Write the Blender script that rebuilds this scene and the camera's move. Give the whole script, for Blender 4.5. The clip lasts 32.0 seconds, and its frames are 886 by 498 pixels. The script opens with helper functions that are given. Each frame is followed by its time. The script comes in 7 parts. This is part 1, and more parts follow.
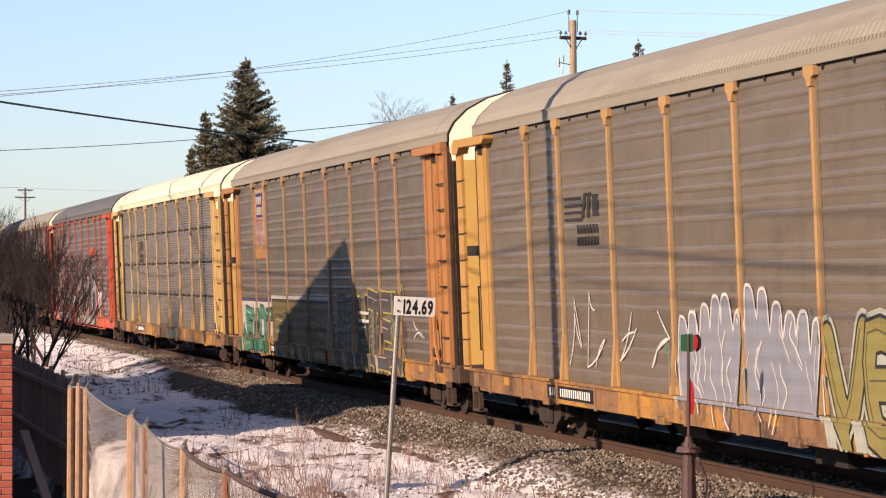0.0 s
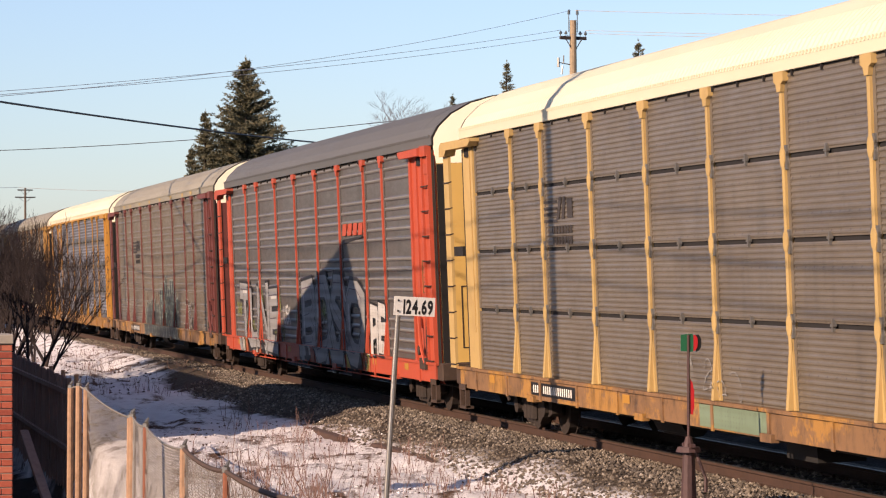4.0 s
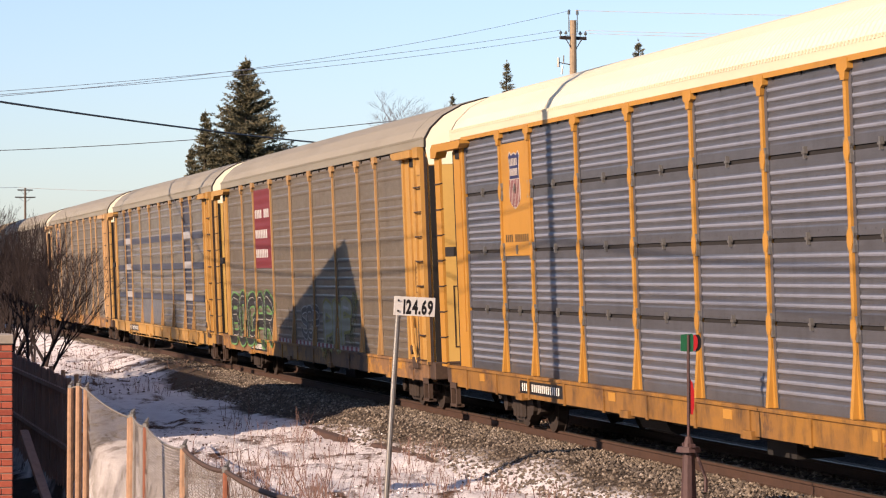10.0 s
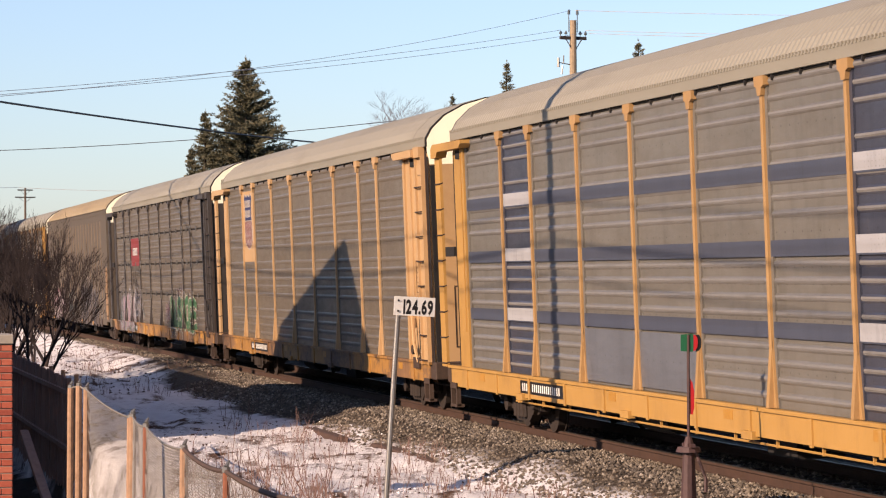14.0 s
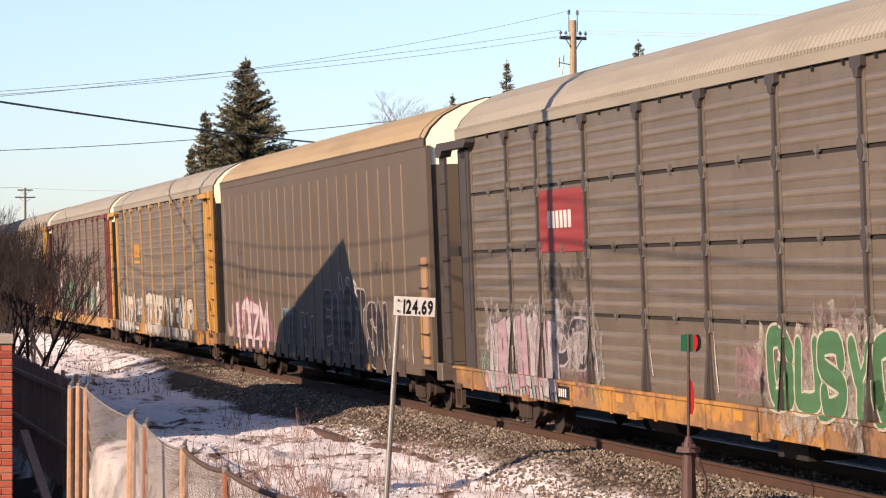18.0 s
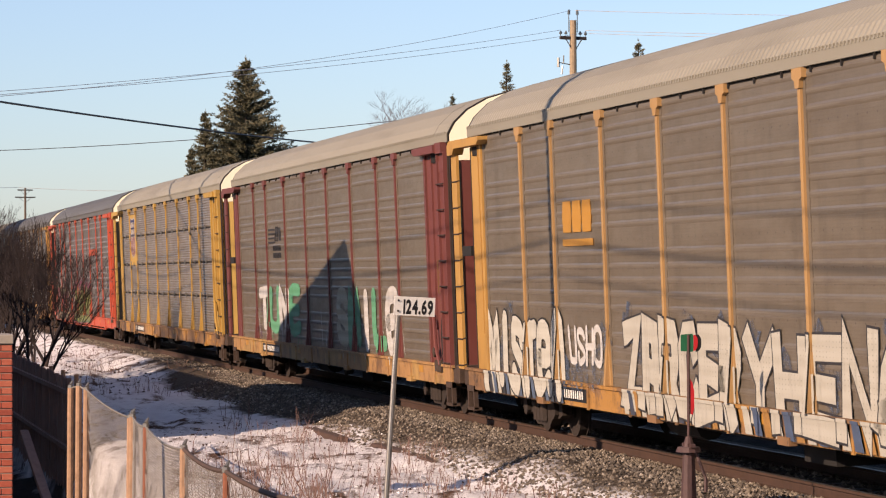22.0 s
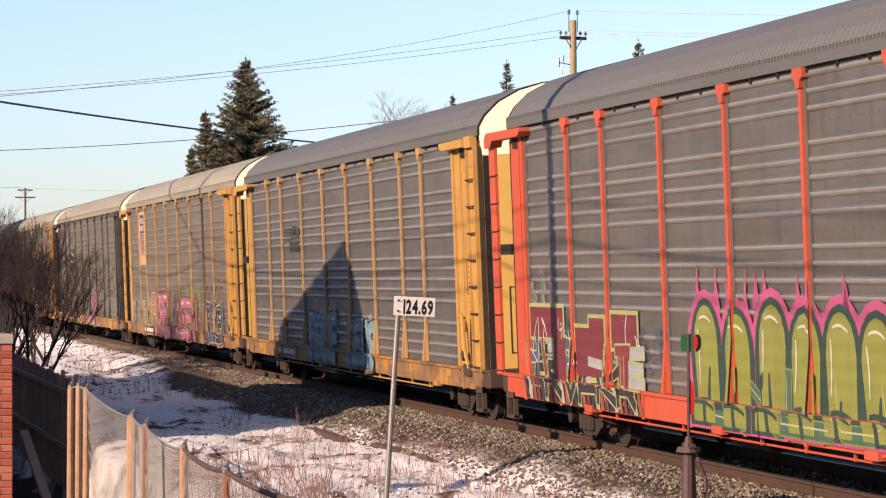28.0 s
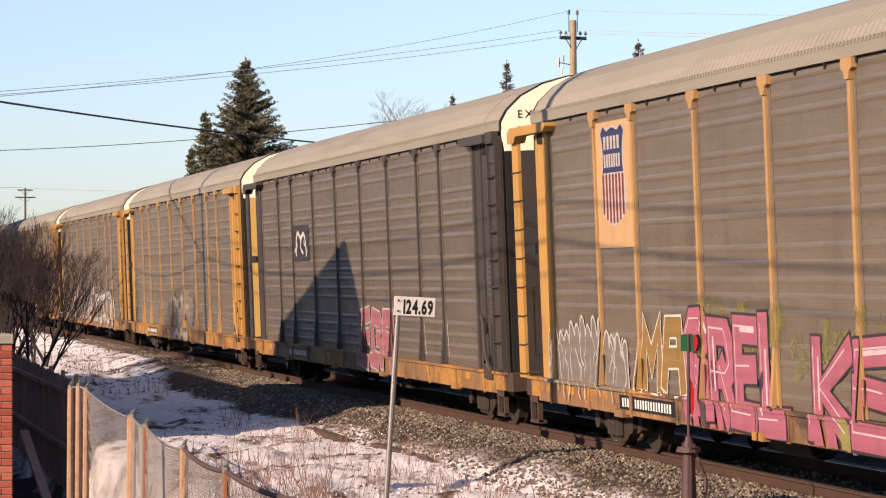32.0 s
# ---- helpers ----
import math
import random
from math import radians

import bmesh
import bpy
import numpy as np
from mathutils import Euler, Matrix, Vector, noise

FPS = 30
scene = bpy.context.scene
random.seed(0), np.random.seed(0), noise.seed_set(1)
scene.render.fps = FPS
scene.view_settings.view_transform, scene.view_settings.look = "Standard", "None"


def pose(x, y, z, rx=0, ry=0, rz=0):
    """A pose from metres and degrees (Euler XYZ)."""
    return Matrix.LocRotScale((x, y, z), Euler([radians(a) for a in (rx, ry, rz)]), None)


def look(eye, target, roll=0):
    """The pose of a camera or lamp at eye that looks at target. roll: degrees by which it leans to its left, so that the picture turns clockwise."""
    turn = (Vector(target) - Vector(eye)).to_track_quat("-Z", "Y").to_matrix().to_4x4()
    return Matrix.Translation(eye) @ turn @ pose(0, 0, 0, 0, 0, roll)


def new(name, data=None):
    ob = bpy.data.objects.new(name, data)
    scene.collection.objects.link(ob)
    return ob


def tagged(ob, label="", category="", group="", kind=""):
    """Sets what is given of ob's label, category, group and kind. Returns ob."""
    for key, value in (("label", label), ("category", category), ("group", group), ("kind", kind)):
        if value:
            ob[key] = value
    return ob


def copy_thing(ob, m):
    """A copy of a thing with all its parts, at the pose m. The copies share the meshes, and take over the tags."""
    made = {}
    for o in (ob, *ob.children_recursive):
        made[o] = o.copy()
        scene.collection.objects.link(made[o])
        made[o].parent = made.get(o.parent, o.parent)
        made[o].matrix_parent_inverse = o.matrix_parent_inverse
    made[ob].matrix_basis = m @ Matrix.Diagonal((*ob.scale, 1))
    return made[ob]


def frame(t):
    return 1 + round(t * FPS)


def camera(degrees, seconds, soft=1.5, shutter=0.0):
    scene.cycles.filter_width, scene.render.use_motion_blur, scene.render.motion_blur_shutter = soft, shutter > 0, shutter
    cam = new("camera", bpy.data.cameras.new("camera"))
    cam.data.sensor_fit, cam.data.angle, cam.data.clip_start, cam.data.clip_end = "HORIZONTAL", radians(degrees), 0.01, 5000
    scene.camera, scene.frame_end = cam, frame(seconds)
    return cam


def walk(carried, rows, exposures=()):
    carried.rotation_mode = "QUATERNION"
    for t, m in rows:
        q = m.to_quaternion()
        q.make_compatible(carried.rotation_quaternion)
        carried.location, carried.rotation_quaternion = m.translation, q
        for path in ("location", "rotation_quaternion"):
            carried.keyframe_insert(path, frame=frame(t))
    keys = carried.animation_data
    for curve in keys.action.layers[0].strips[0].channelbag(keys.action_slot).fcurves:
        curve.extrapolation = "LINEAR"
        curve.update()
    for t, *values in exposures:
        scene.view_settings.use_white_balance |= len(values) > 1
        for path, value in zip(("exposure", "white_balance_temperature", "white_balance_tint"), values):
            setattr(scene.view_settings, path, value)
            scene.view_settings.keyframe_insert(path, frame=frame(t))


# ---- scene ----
from mathutils.geometry import tessellate_polygon

# The camera stands still on the east side of a single track; x runs along the track, z = 0 is the top of the rails.
cam = camera(17.153, 32.0, 1.15)
EYE = Vector((0.0, 0.0, 2.52))
AHEAD = Vector((-0.97723207, 0.21198783, 0.00886767))
STAND = look(EYE, EYE + AHEAD * 100, -0.18)
walk(cam, [(0.0, STAND), (32.0, STAND)], [(t, e + 0.90, 6750, 21) for t, e in ((0.0, 0.05), (1.0, 0.08), (3.5, -0.06), (6.0, 0.02), (8.0, 0.12), (11.0, 0.0), (13.0, -0.04), (17.0, 0.18), (20.0, 0.12), (22.0, -0.12), (24.0, 0.0), (28.0, 0.12), (30.0, 0.18), (31.0, 0.05), (32.0, 0.05))])

# How far the train has come, every two seconds, and where the first gap between two cars stands at the start.
WAY = [0.0, 28.06, 56.22, 84.57, 113.02, 141.52, 170.09, 198.79, 227.66, 256.72, 285.88, 315.08, 344.38, 373.83, 403.3, 432.65, 461.92]
GAP0, PITCH = -50.62, 28.6
SIDE_Y = 11.115            # near side of the cars at the height of the deck
TRACK_Y = SIDE_Y + 1.55
CANT = 2.1

# ---- world and sun ----
LIGHT = Vector((-0.558, 1.0, -0.463)).normalized()
ELEV = math.asin(-LIGHT.z)
AZIM = math.atan2(-LIGHT.x, -LIGHT.y)
world = bpy.data.worlds.new("sky")
scene.world = world
world.use_nodes = True
wn = world.node_tree.nodes
sky = wn.new("ShaderNodeTexSky")
sky.sky_type = "NISHITA"
sky.sun_disc = False
sky.sun_elevation, sky.sun_rotation = ELEV, AZIM
sky.air_density, sky.dust_density, sky.ozone_density = 1.0, 0.45, 5.5
wn["Background"].inputs["Strength"].default_value = 0.094
pale = wn.new("ShaderNodeHueSaturation")        # thin winter haze
pale.inputs["Saturation"].default_value = 0.87
world.node_tree.links.new(sky.outputs[0], pale.inputs["Color"])
world.node_tree.links.new(pale.outputs[0], wn["Background"].inputs["Color"])
sun_data = bpy.data.lights.new("sun", "SUN")
sun_data.energy, sun_data.angle, sun_data.color = 5.0, radians(0.5), (1.0, 0.79, 0.58)
sun = new("sun", sun_data)
sun.matrix_world = look((0, 0, 40), Vector((0, 0, 40)) + LIGHT)


# ---- materials ----
def lin(r, g, b):
    """Linear base colour from 0..255 values as seen in sunlight; surfaces are darker than they look there, near-whites less so."""
    k = 0.47 + 0.26 * min(1.0, max(0.0, (min(r, g, b) - 170) / 50))
    return tuple(k * ((c / 255) / 12.92 if c <= 10 else ((c / 255 + 0.055) / 1.055) ** 2.4) for c in (r, g, b)) + (1.0,)


class Nodes:
    """Small wrapper to write node materials in few lines."""

    def __init__(self, name, rough=0.6, metal=0.0, spec=0.5):
        self.mat = bpy.data.materials.new(name)
        self.mat.use_nodes = True
        self.tree = self.mat.node_tree
        self.bsdf = self.tree.nodes["Principled BSDF"]
        self.bsdf.inputs["Roughness"].default_value = rough
        self.bsdf.inputs["Metallic"].default_value = metal
        self.bsdf.inputs["Specular IOR Level"].default_value = spec
        self.coord = self.tree.nodes.new("ShaderNodeTexCoord")
        self.info = self.tree.nodes.new("ShaderNodeObjectInfo")

    def link(self, a, b):
        self.tree.links.new(a, b)

    def put(self, socket, name):
        self.link(socket, self.bsdf.inputs[name])

    def noise(self, scale, stretch=(1, 1, 1), detail=4.0, rough=0.6, space="Object", vary=True):
        m = self.tree.nodes.new("ShaderNodeMapping")
        m.inputs["Scale"].default_value = stretch
        self.link(self.coord.outputs[space], m.inputs["Vector"])
        n = self.tree.nodes.new("ShaderNodeTexNoise")
        n.noise_dimensions = "4D"
        n.inputs["Scale"].default_value, n.inputs["Detail"].default_value, n.inputs["Roughness"].default_value = scale, detail, rough
        self.link(m.outputs[0], n.inputs["Vector"])
        if vary:
            k = self.tree.nodes.new("ShaderNodeMath")
            k.operation = "MULTIPLY"
            k.inputs[1].default_value = 37.0
            self.link(self.info.outputs["Random"], k.inputs[0])
            self.link(k.outputs[0], n.inputs["W"])
        return n.outputs["Fac"]

    def ramp(self, fac, stops):
        r = self.tree.nodes.new("ShaderNodeValToRGB")
        e = r.color_ramp.elements
        while len(e) < len(stops):
            e.new(0.5)
        for k, (p, c) in enumerate(stops):
            e[k].position, e[k].color = p, c if len(c) == 4 else (*c, 1)
        self.link(fac, r.inputs[0])
        return r.outputs[0]

    def mask(self, fac, lo, hi):
        return self.ramp(fac, [(lo, (0, 0, 0, 1)), (hi, (1, 1, 1, 1))])

    def mix(self, fac, a, b, how="MIX"):
        m = self.tree.nodes.new("ShaderNodeMix")
        m.data_type, m.blend_type = "RGBA", how
        for v, i in ((fac, 0), (a, 6), (b, 7)):
            if isinstance(v, (int, float, tuple)):
                m.inputs[i].default_value = v
            else:
                self.link(v, m.inputs[i])
        return m.outputs[2]

    def math(self, how, a, b):
        m = self.tree.nodes.new("ShaderNodeMath")
        m.operation = how
        for v, i in ((a, 0), (b, 1)):
            if isinstance(v, (int, float)):
                m.inputs[i].default_value = v
            else:
                self.link(v, m.inputs[i])
        return m.outputs[0]

    def wave(self, scale, axis="Z", distort=0.0, space="Object"):
        w = self.tree.nodes.new("ShaderNodeTexWave")
        w.bands_direction = axis
        w.inputs["Scale"].default_value, w.inputs["Distortion"].default_value = scale, distort
        self.link(self.coord.outputs[space], w.inputs["Vector"])
        return w.outputs["Fac"]

    def bump(self, height, strength=0.3, dist=0.02):
        b = self.tree.nodes.new("ShaderNodeBump")
        b.inputs["Strength"].default_value, b.inputs["Distance"].default_value = strength, dist
        self.link(height, b.inputs["Height"])
        self.put(b.outputs[0], "Normal")


def paint(name, col, dirt=(70, 58, 48), amount=0.5, rough=0.55, wave=0.0):
    """Weathered railway paint: faded patches, rust-brown streaks that run down, fine grain."""
    n = Nodes(name, rough)
    c = lin(*col)
    fade = n.mix(n.noise(0.9), c, tuple(min(1, v * 1.25 + 0.015) for v in c[:3]) + (1,))
    streak = n.math("MULTIPLY", n.mask(n.noise(2.2, (3.0, 3.0, 0.12), 5), 0.56, 0.8), 0.5)
    stain = n.mask(n.noise(1.1, (1, 1, 0.7), 7, 0.72), 0.5, 0.78)
    d = n.math("MULTIPLY", n.math("MAXIMUM", streak, stain), amount)
    n.put(n.mix(d, fade, lin(*dirt)), "Base Color")
    if wave:
        n.bump(n.math("ADD", n.math("MULTIPLY", n.wave(1.45), wave), n.math("MULTIPLY", n.noise(30, detail=3), 0.1)), 0.5, 0.03)
    else:
        n.bump(n.noise(14, detail=6), 0.25, 0.01)
    return n.mat


def sill_paint(name, cols):
    """Flaked sill: blocks of old yellow, tan primer and brown rust, edges hard."""
    n = Nodes(name, 0.65)
    f = n.math("ADD", n.math("MULTIPLY", n.noise(0.9, (0.7, 1, 1.2), 3, 0.5), 0.75), n.math("MULTIPLY", n.noise(14, detail=5), 0.25))
    a, b, c = (lin(*v) for v in cols)
    base = n.ramp(f, [(0.36, c), (0.42, b), (0.5, b), (0.53, a), (0.62, a), (0.68, c)])
    n.put(n.mix(n.math("MULTIPLY", n.mask(n.noise(4, (1, 1, 0.5), 6, 0.7), 0.48, 0.7), 0.7), base, lin(44, 35, 30)), "Base Color")
    n.bump(n.noise(14, detail=6), 0.3, 0.01)
    return n.mat


def panel_paint(name, col, blotch=(88, 80, 68), amount=0.6):
    """Galvanised side screen: dull zinc with road grime, rows of small holes, pale vertical runs."""
    n = Nodes(name, 0.42, 0.25)
    c = lin(*col)
    base = n.mix(n.noise(0.8, (0.5, 0.5, 1.3), 5), c, tuple(v * 0.72 for v in c[:3]) + (1,))
    grime = n.mask(n.noise(1.1, (0.5, 0.5, 2.2), 7, 0.7), 0.42, 0.74)
    base = n.mix(n.math("MULTIPLY", grime, amount), base, lin(*blotch))
    runs = n.mask(n.noise(5.0, (2.4, 2.4, 0.1), 4), 0.6, 0.8)
    base = n.mix(n.math("MULTIPLY", runs, 0.22), base, lin(170, 165, 155))
    vor = n.tree.nodes.new("ShaderNodeTexVoronoi")
    vor.inputs["Scale"].default_value = 24.0
    vor.inputs["Randomness"].default_value = 0.0
    n.link(n.coord.outputs["Object"], vor.inputs["Vector"])
    holes = n.ramp(vor.outputs["Distance"], [(0.16, (1, 1, 1, 1)), (0.24, (0, 0, 0, 1))])
    base = n.mix(n.math("MULTIPLY", holes, 0.35), base, lin(38, 34, 30))
    dots = n.tree.nodes.new("ShaderNodeTexVoronoi")
    dots.inputs["Scale"].default_value, dots.inputs["Randomness"].default_value = 1.0, 0.0
    grid = n.tree.nodes.new("ShaderNodeMapping")
    grid.inputs["Scale"].default_value = (3.3, 0.01, 4.9)
    n.link(n.coord.outputs["Object"], grid.inputs["Vector"])
    n.link(grid.outputs[0], dots.inputs["Vector"])
    rivet = n.ramp(dots.outputs["Distance"], [(0.045, (1, 1, 1, 1)), (0.075, (0, 0, 0, 1))])
    rows = n.mask(n.wave(0.55, "Z", 0.4), 0.55, 0.6)
    base = n.mix(n.math("MULTIPLY", n.math("MULTIPLY", rivet, rows), 0.6), base, lin(46, 38, 32))
    smear = n.mask(n.noise(2.2, (1.6, 1.6, 0.22), 6, 0.7), 0.5, 0.72)
    base = n.mix(n.math("MULTIPLY", smear, 0.35), base, lin(*(int(v * 0.62) for v in blotch)))
    n.put(base, "Base Color")
    n.put(n.ramp(n.noise(2.0, (0.5, 0.5, 2), 4), [(0.3, (0.30,) * 3), (0.75, (0.52,) * 3)]), "Roughness")
    n.bump(n.noise(9, (0.5, 0.5, 2.0), 5), 0.25, 0.012)
    return n.mat


def roof_paint(name, col, dirt=(96, 86, 74), amount=0.5):
    n = Nodes(name, 0.5, 0.15)
    c = lin(*col)
    base = n.mix(n.noise(0.5, (0.4, 1, 1), 6, 0.65), c, tuple(v * 0.8 for v in c[:3]) + (1,))
    n.put(n.mix(n.math("MULTIPLY", n.mask(n.noise(1.2, (0.25, 1.5, 1.5), 6), 0.5, 0.8), amount), base, lin(*dirt)), "Base Color")
    n.bump(n.noise(16, detail=4), 0.15, 0.01)
    return n.mat


def plain(name, col, rough=0.6, metal=0.0, grain=20.0, spread=0.3, bump=0.3):
    """A material with a colour that wanders a little at two scales."""
    n = Nodes(name, rough, metal)
    c = lin(*col)
    lo, hi = tuple(v * (1 - spread) for v in c[:3]) + (1,), tuple(min(1, v * (1 + spread)) for v in c[:3]) + (1,)
    f = n.math("ADD", n.math("MULTIPLY", n.noise(grain, detail=5), 0.6), n.math("MULTIPLY", n.noise(grain * 0.08), 0.4))
    n.put(n.ramp(f, [(0.32, lo), (0.7, hi)]), "Base Color")
    n.bump(n.noise(grain * 1.6, detail=5), bump, 0.01)
    return n.mat


M = {}
M["yellow"] = paint("yellow_paint", (202, 154, 74), (104, 76, 52), 0.6)
M["bright_yellow"] = paint("bright_yellow_paint", (202, 145, 46), (112, 78, 42), 0.4)
M["pale_yellow"] = paint("pale_yellow_paint", (214, 180, 112), (120, 94, 64), 0.5)
M["worn_yellow"] = paint("worn_yellow_paint", (202, 160, 70), (90, 66, 46), 0.9)
M["tan_yellow"] = paint("tan_yellow_paint", (186, 128, 68), (92, 68, 50), 0.65)
M["orange"] = paint("orange_paint", (206, 84, 48), (112, 62, 44), 0.45)
M["maroon"] = paint("maroon_paint", (122, 58, 50), (70, 46, 40), 0.5)
M["black_paint"] = paint("black_car_paint", (62, 56, 52), (92, 78, 66), 0.5)
M["brown_grey"] = paint("brown_grey_paint", (98, 86, 70), (84, 66, 54), 0.5)
# Darker wall brown for the painted shade of the pockets.
M["pocket_brown"] = paint("pocket_shade_brown", (74, 60, 50), (52, 42, 36), 0.5)
M["pale_tan"] = paint("pale_tan_paint", (212, 172, 120), (140, 108, 78), 0.45)
M["rib_tan"] = paint("rib_tan_paint", (156, 136, 110), (100, 82, 66), 0.5)
# Yellow made paler for the end doors: their sunlit look in the colour.
M["end_yellow"] = paint("end_door_yellow_lit", (244, 200, 108), (150, 116, 70), 0.3)
M["post_yellow"] = paint("dull_yellow_paint", (192, 150, 92), (112, 88, 66), 0.55)
M["post_tan"] = paint("dull_tan_paint", (176, 140, 102), (104, 84, 66), 0.6)
M["sill_yellow"] = sill_paint("flaked_sill_paint", ((200, 146, 70), (160, 120, 80), (92, 70, 54)))
M["sill_tan"] = sill_paint("tan_sill_paint", ((208, 166, 100), (200, 152, 96), (150, 112, 76)))
M["sill_ochre"] = sill_paint("ochre_sill_paint", ((176, 124, 44), (164, 116, 48), (120, 84, 46)))
M["white_end"] = paint("white_end_paint", (252, 246, 216), (206, 192, 156), 0.12)
M["zinc"] = panel_paint("zinc_panel", (136, 133, 130), (98, 92, 82))
M["zinc_brown"] = panel_paint("brown_zinc_panel", (160, 148, 130), (122, 108, 90), 0.65)
M["zinc_dark"] = panel_paint("dark_zinc_panel", (150, 139, 124), (108, 96, 82), 0.6)
M["zinc_blue"] = panel_paint("blue_zinc_panel", (120, 123, 131), (90, 89, 90), 0.5)
M["zinc_deep"] = panel_paint("deep_blue_panel", (92, 98, 116), (78, 80, 90), 0.4)
M["zinc_light"] = panel_paint("light_zinc_panel", (162, 158, 148), (124, 114, 98), 0.5)
M["zinc_worn"] = panel_paint("worn_zinc_panel", (170, 158, 142), (128, 112, 96), 0.55)
M["zinc_repl"] = panel_paint("new_zinc_panel", (150, 156, 166), (120, 122, 126), 0.3)
# Rib crests in their own tones: highlights along the ribs put into colour.
M["ridge"] = paint("lit_zinc_ridge", (136, 133, 128), (98, 94, 88), 0.8)
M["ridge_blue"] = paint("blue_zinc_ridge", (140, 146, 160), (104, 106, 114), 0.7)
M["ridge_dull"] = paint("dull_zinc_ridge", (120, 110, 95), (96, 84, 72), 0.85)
M["roof_grey"] = roof_paint("grey_roof", (192, 185, 165), (122, 112, 94), 0.5)
M["roof_brown"] = roof_paint("brown_roof", (206, 182, 138), (126, 106, 82), 0.6)
M["roof_white"] = roof_paint("white_roof", (248, 240, 208), (214, 200, 158), 0.3)
M["roof_blue"] = roof_paint("blue_grey_roof", (128, 128, 126), (104, 100, 94), 0.4)
M["step_iron"] = plain("rusty_step_steel", (82, 62, 48), 0.8, 0.1, 14, 0.4)
M["stencil"] = plain("faded_stencil", (142, 106, 62), 0.7, 0, 14, 0.2)
# Black for bars, and for strips that paint in the shade of recesses.
M["slot"] = plain("bar_and_slot_shade", (16, 13, 12), 0.9, 0, 12, 0.3)
M["rung"] = plain("dark_rung_steel", (70, 52, 40), 0.7, 0.1, 14, 0.3)
M["iron"] = plain("grimy_truck_iron", (58, 46, 39), 0.85, 0.1, 18, 0.4)
# Grime of the underframe; also the painted shade in gaps of the sides.
M["dark"] = plain("grime_and_gap_shade", (28, 24, 22), 0.9, 0, 12, 0.4)
M["rail"] = plain("rusty_rail_side", (88, 62, 48), 0.8, 0.15, 16, 0.35)
M["railtop"] = plain("polished_rail_head", (120, 108, 98), 0.42, 0.6, 30, 0.1)
M["tie"] = plain("creosoted_tie", (74, 62, 54), 0.9, 0, 9, 0.4)
M["timber"] = plain("old_brown_timber", (92, 66, 52), 0.9, 0, 10, 0.35)
M["galv"] = plain("galvanised_steel", (176, 174, 168), 0.4, 0.7, 30, 0.15)
M["rustpost"] = plain("rusted_pipe", (160, 98, 70), 0.75, 0.2, 14, 0.4)
M["wood_post"] = plain("weathered_wood", (196, 156, 124), 0.85, 0, 12, 0.35)
M["fence_board"] = plain("grey_fence_board", (206, 164, 146), 0.9, 0, 8, 0.35)
M["link"] = plain("dull_fence_wire", (180, 173, 163), 0.5, 0.4, 20, 0.2)
M["pole"] = plain("sunlit_pole_wood", (196, 172, 140), 0.85, 0, 8, 0.25)
M["pole_grey"] = plain("grey_pole_wood", (130, 112, 96), 0.9, 0, 8, 0.25)
M["arm"] = plain("dark_cross_arm", (72, 62, 56), 0.85, 0, 10, 0.3)
M["insulator"] = plain("insulator_glaze", (120, 128, 130), 0.25, 0, 10, 0.1)
M["cable"] = plain("black_cable", (34, 32, 34), 0.6, 0, 10, 0.2)
M["wire"] = plain("grey_wire", (206, 198, 194), 0.5, 0.2, 10, 0.1)
M["mortar"] = plain("mortar", (176, 160, 146), 0.95, 0, 30, 0.2)
M["cap"] = plain("limestone_cap", (196, 186, 170), 0.9, 0, 18, 0.15)
M["sign_white"] = plain("sign_white", (238, 236, 226), 0.45, 0, 12, 0.05, 0.05)
M["sign_black"] = plain("sign_black", (24, 24, 26), 0.5, 0, 12, 0.1, 0.05)
M["target_green"] = plain("target_green", (24, 118, 78), 0.5, 0, 20, 0.15, 0.1)
M["target_red"] = plain("target_red", (226, 40, 48), 0.5, 0, 20, 0.12, 0.1)
M["stand_iron"] = plain("switch_stand_iron", (92, 66, 64), 0.7, 0.2, 20, 0.3)
M["bark"] = plain("tree_bark", (88, 74, 64), 0.9, 0, 14, 0.35)
M["twig"] = plain("bare_twigs", (112, 86, 74), 0.9, 0, 20, 0.3)
M["twig_dark"] = plain("dark_bush_twigs", (44, 30, 30), 0.9, 0, 20, 0.3)
M["grass"] = plain("dry_weed_stalks", (132, 102, 92), 0.9, 0, 20, 0.35)
M["snow"] = plain("snow_crust", (246, 244, 246), 0.8, 0, 12, 0.08)
M["tarp"] = plain("dark_tarpaulin", (44, 44, 44), 0.6, 0, 6, 0.5)
M["rail_wood"] = plain("dark_top_rail", (98, 76, 64), 0.8, 0, 12, 0.3)
M["siding"] = plain("house_siding", (176, 164, 150), 0.8, 0, 6, 0.1)
M["shingle"] = plain("roof_shingles", (92, 84, 80), 0.9, 0, 6, 0.25)


def brick_mat():
    n = Nodes("red_brick", 0.85)
    f = n.math("ADD", n.math("MULTIPLY", n.noise(26, detail=5), 0.5), n.math("MULTIPLY", n.info.outputs["Random"], 0.5))
    n.put(n.ramp(f, [(0.2, lin(172, 78, 58)), (0.5, lin(212, 106, 78)), (0.85, lin(228, 134, 102))]), "Base Color")
    n.bump(n.noise(90, detail=5), 0.5, 0.006)
    return n.mat


M["brick"] = brick_mat()


def needle_mat():
    n = Nodes("spruce_needles", 0.7)
    g = n.tree.nodes.new("ShaderNodeNewGeometry")
    n.put(n.ramp(g.outputs["Random Per Island"], [(0.0, lin(92, 94, 68)), (0.6, lin(126, 122, 90)), (1.0, lin(162, 150, 114))]), "Base Color")
    return n.mat


M["needles"] = needle_mat()


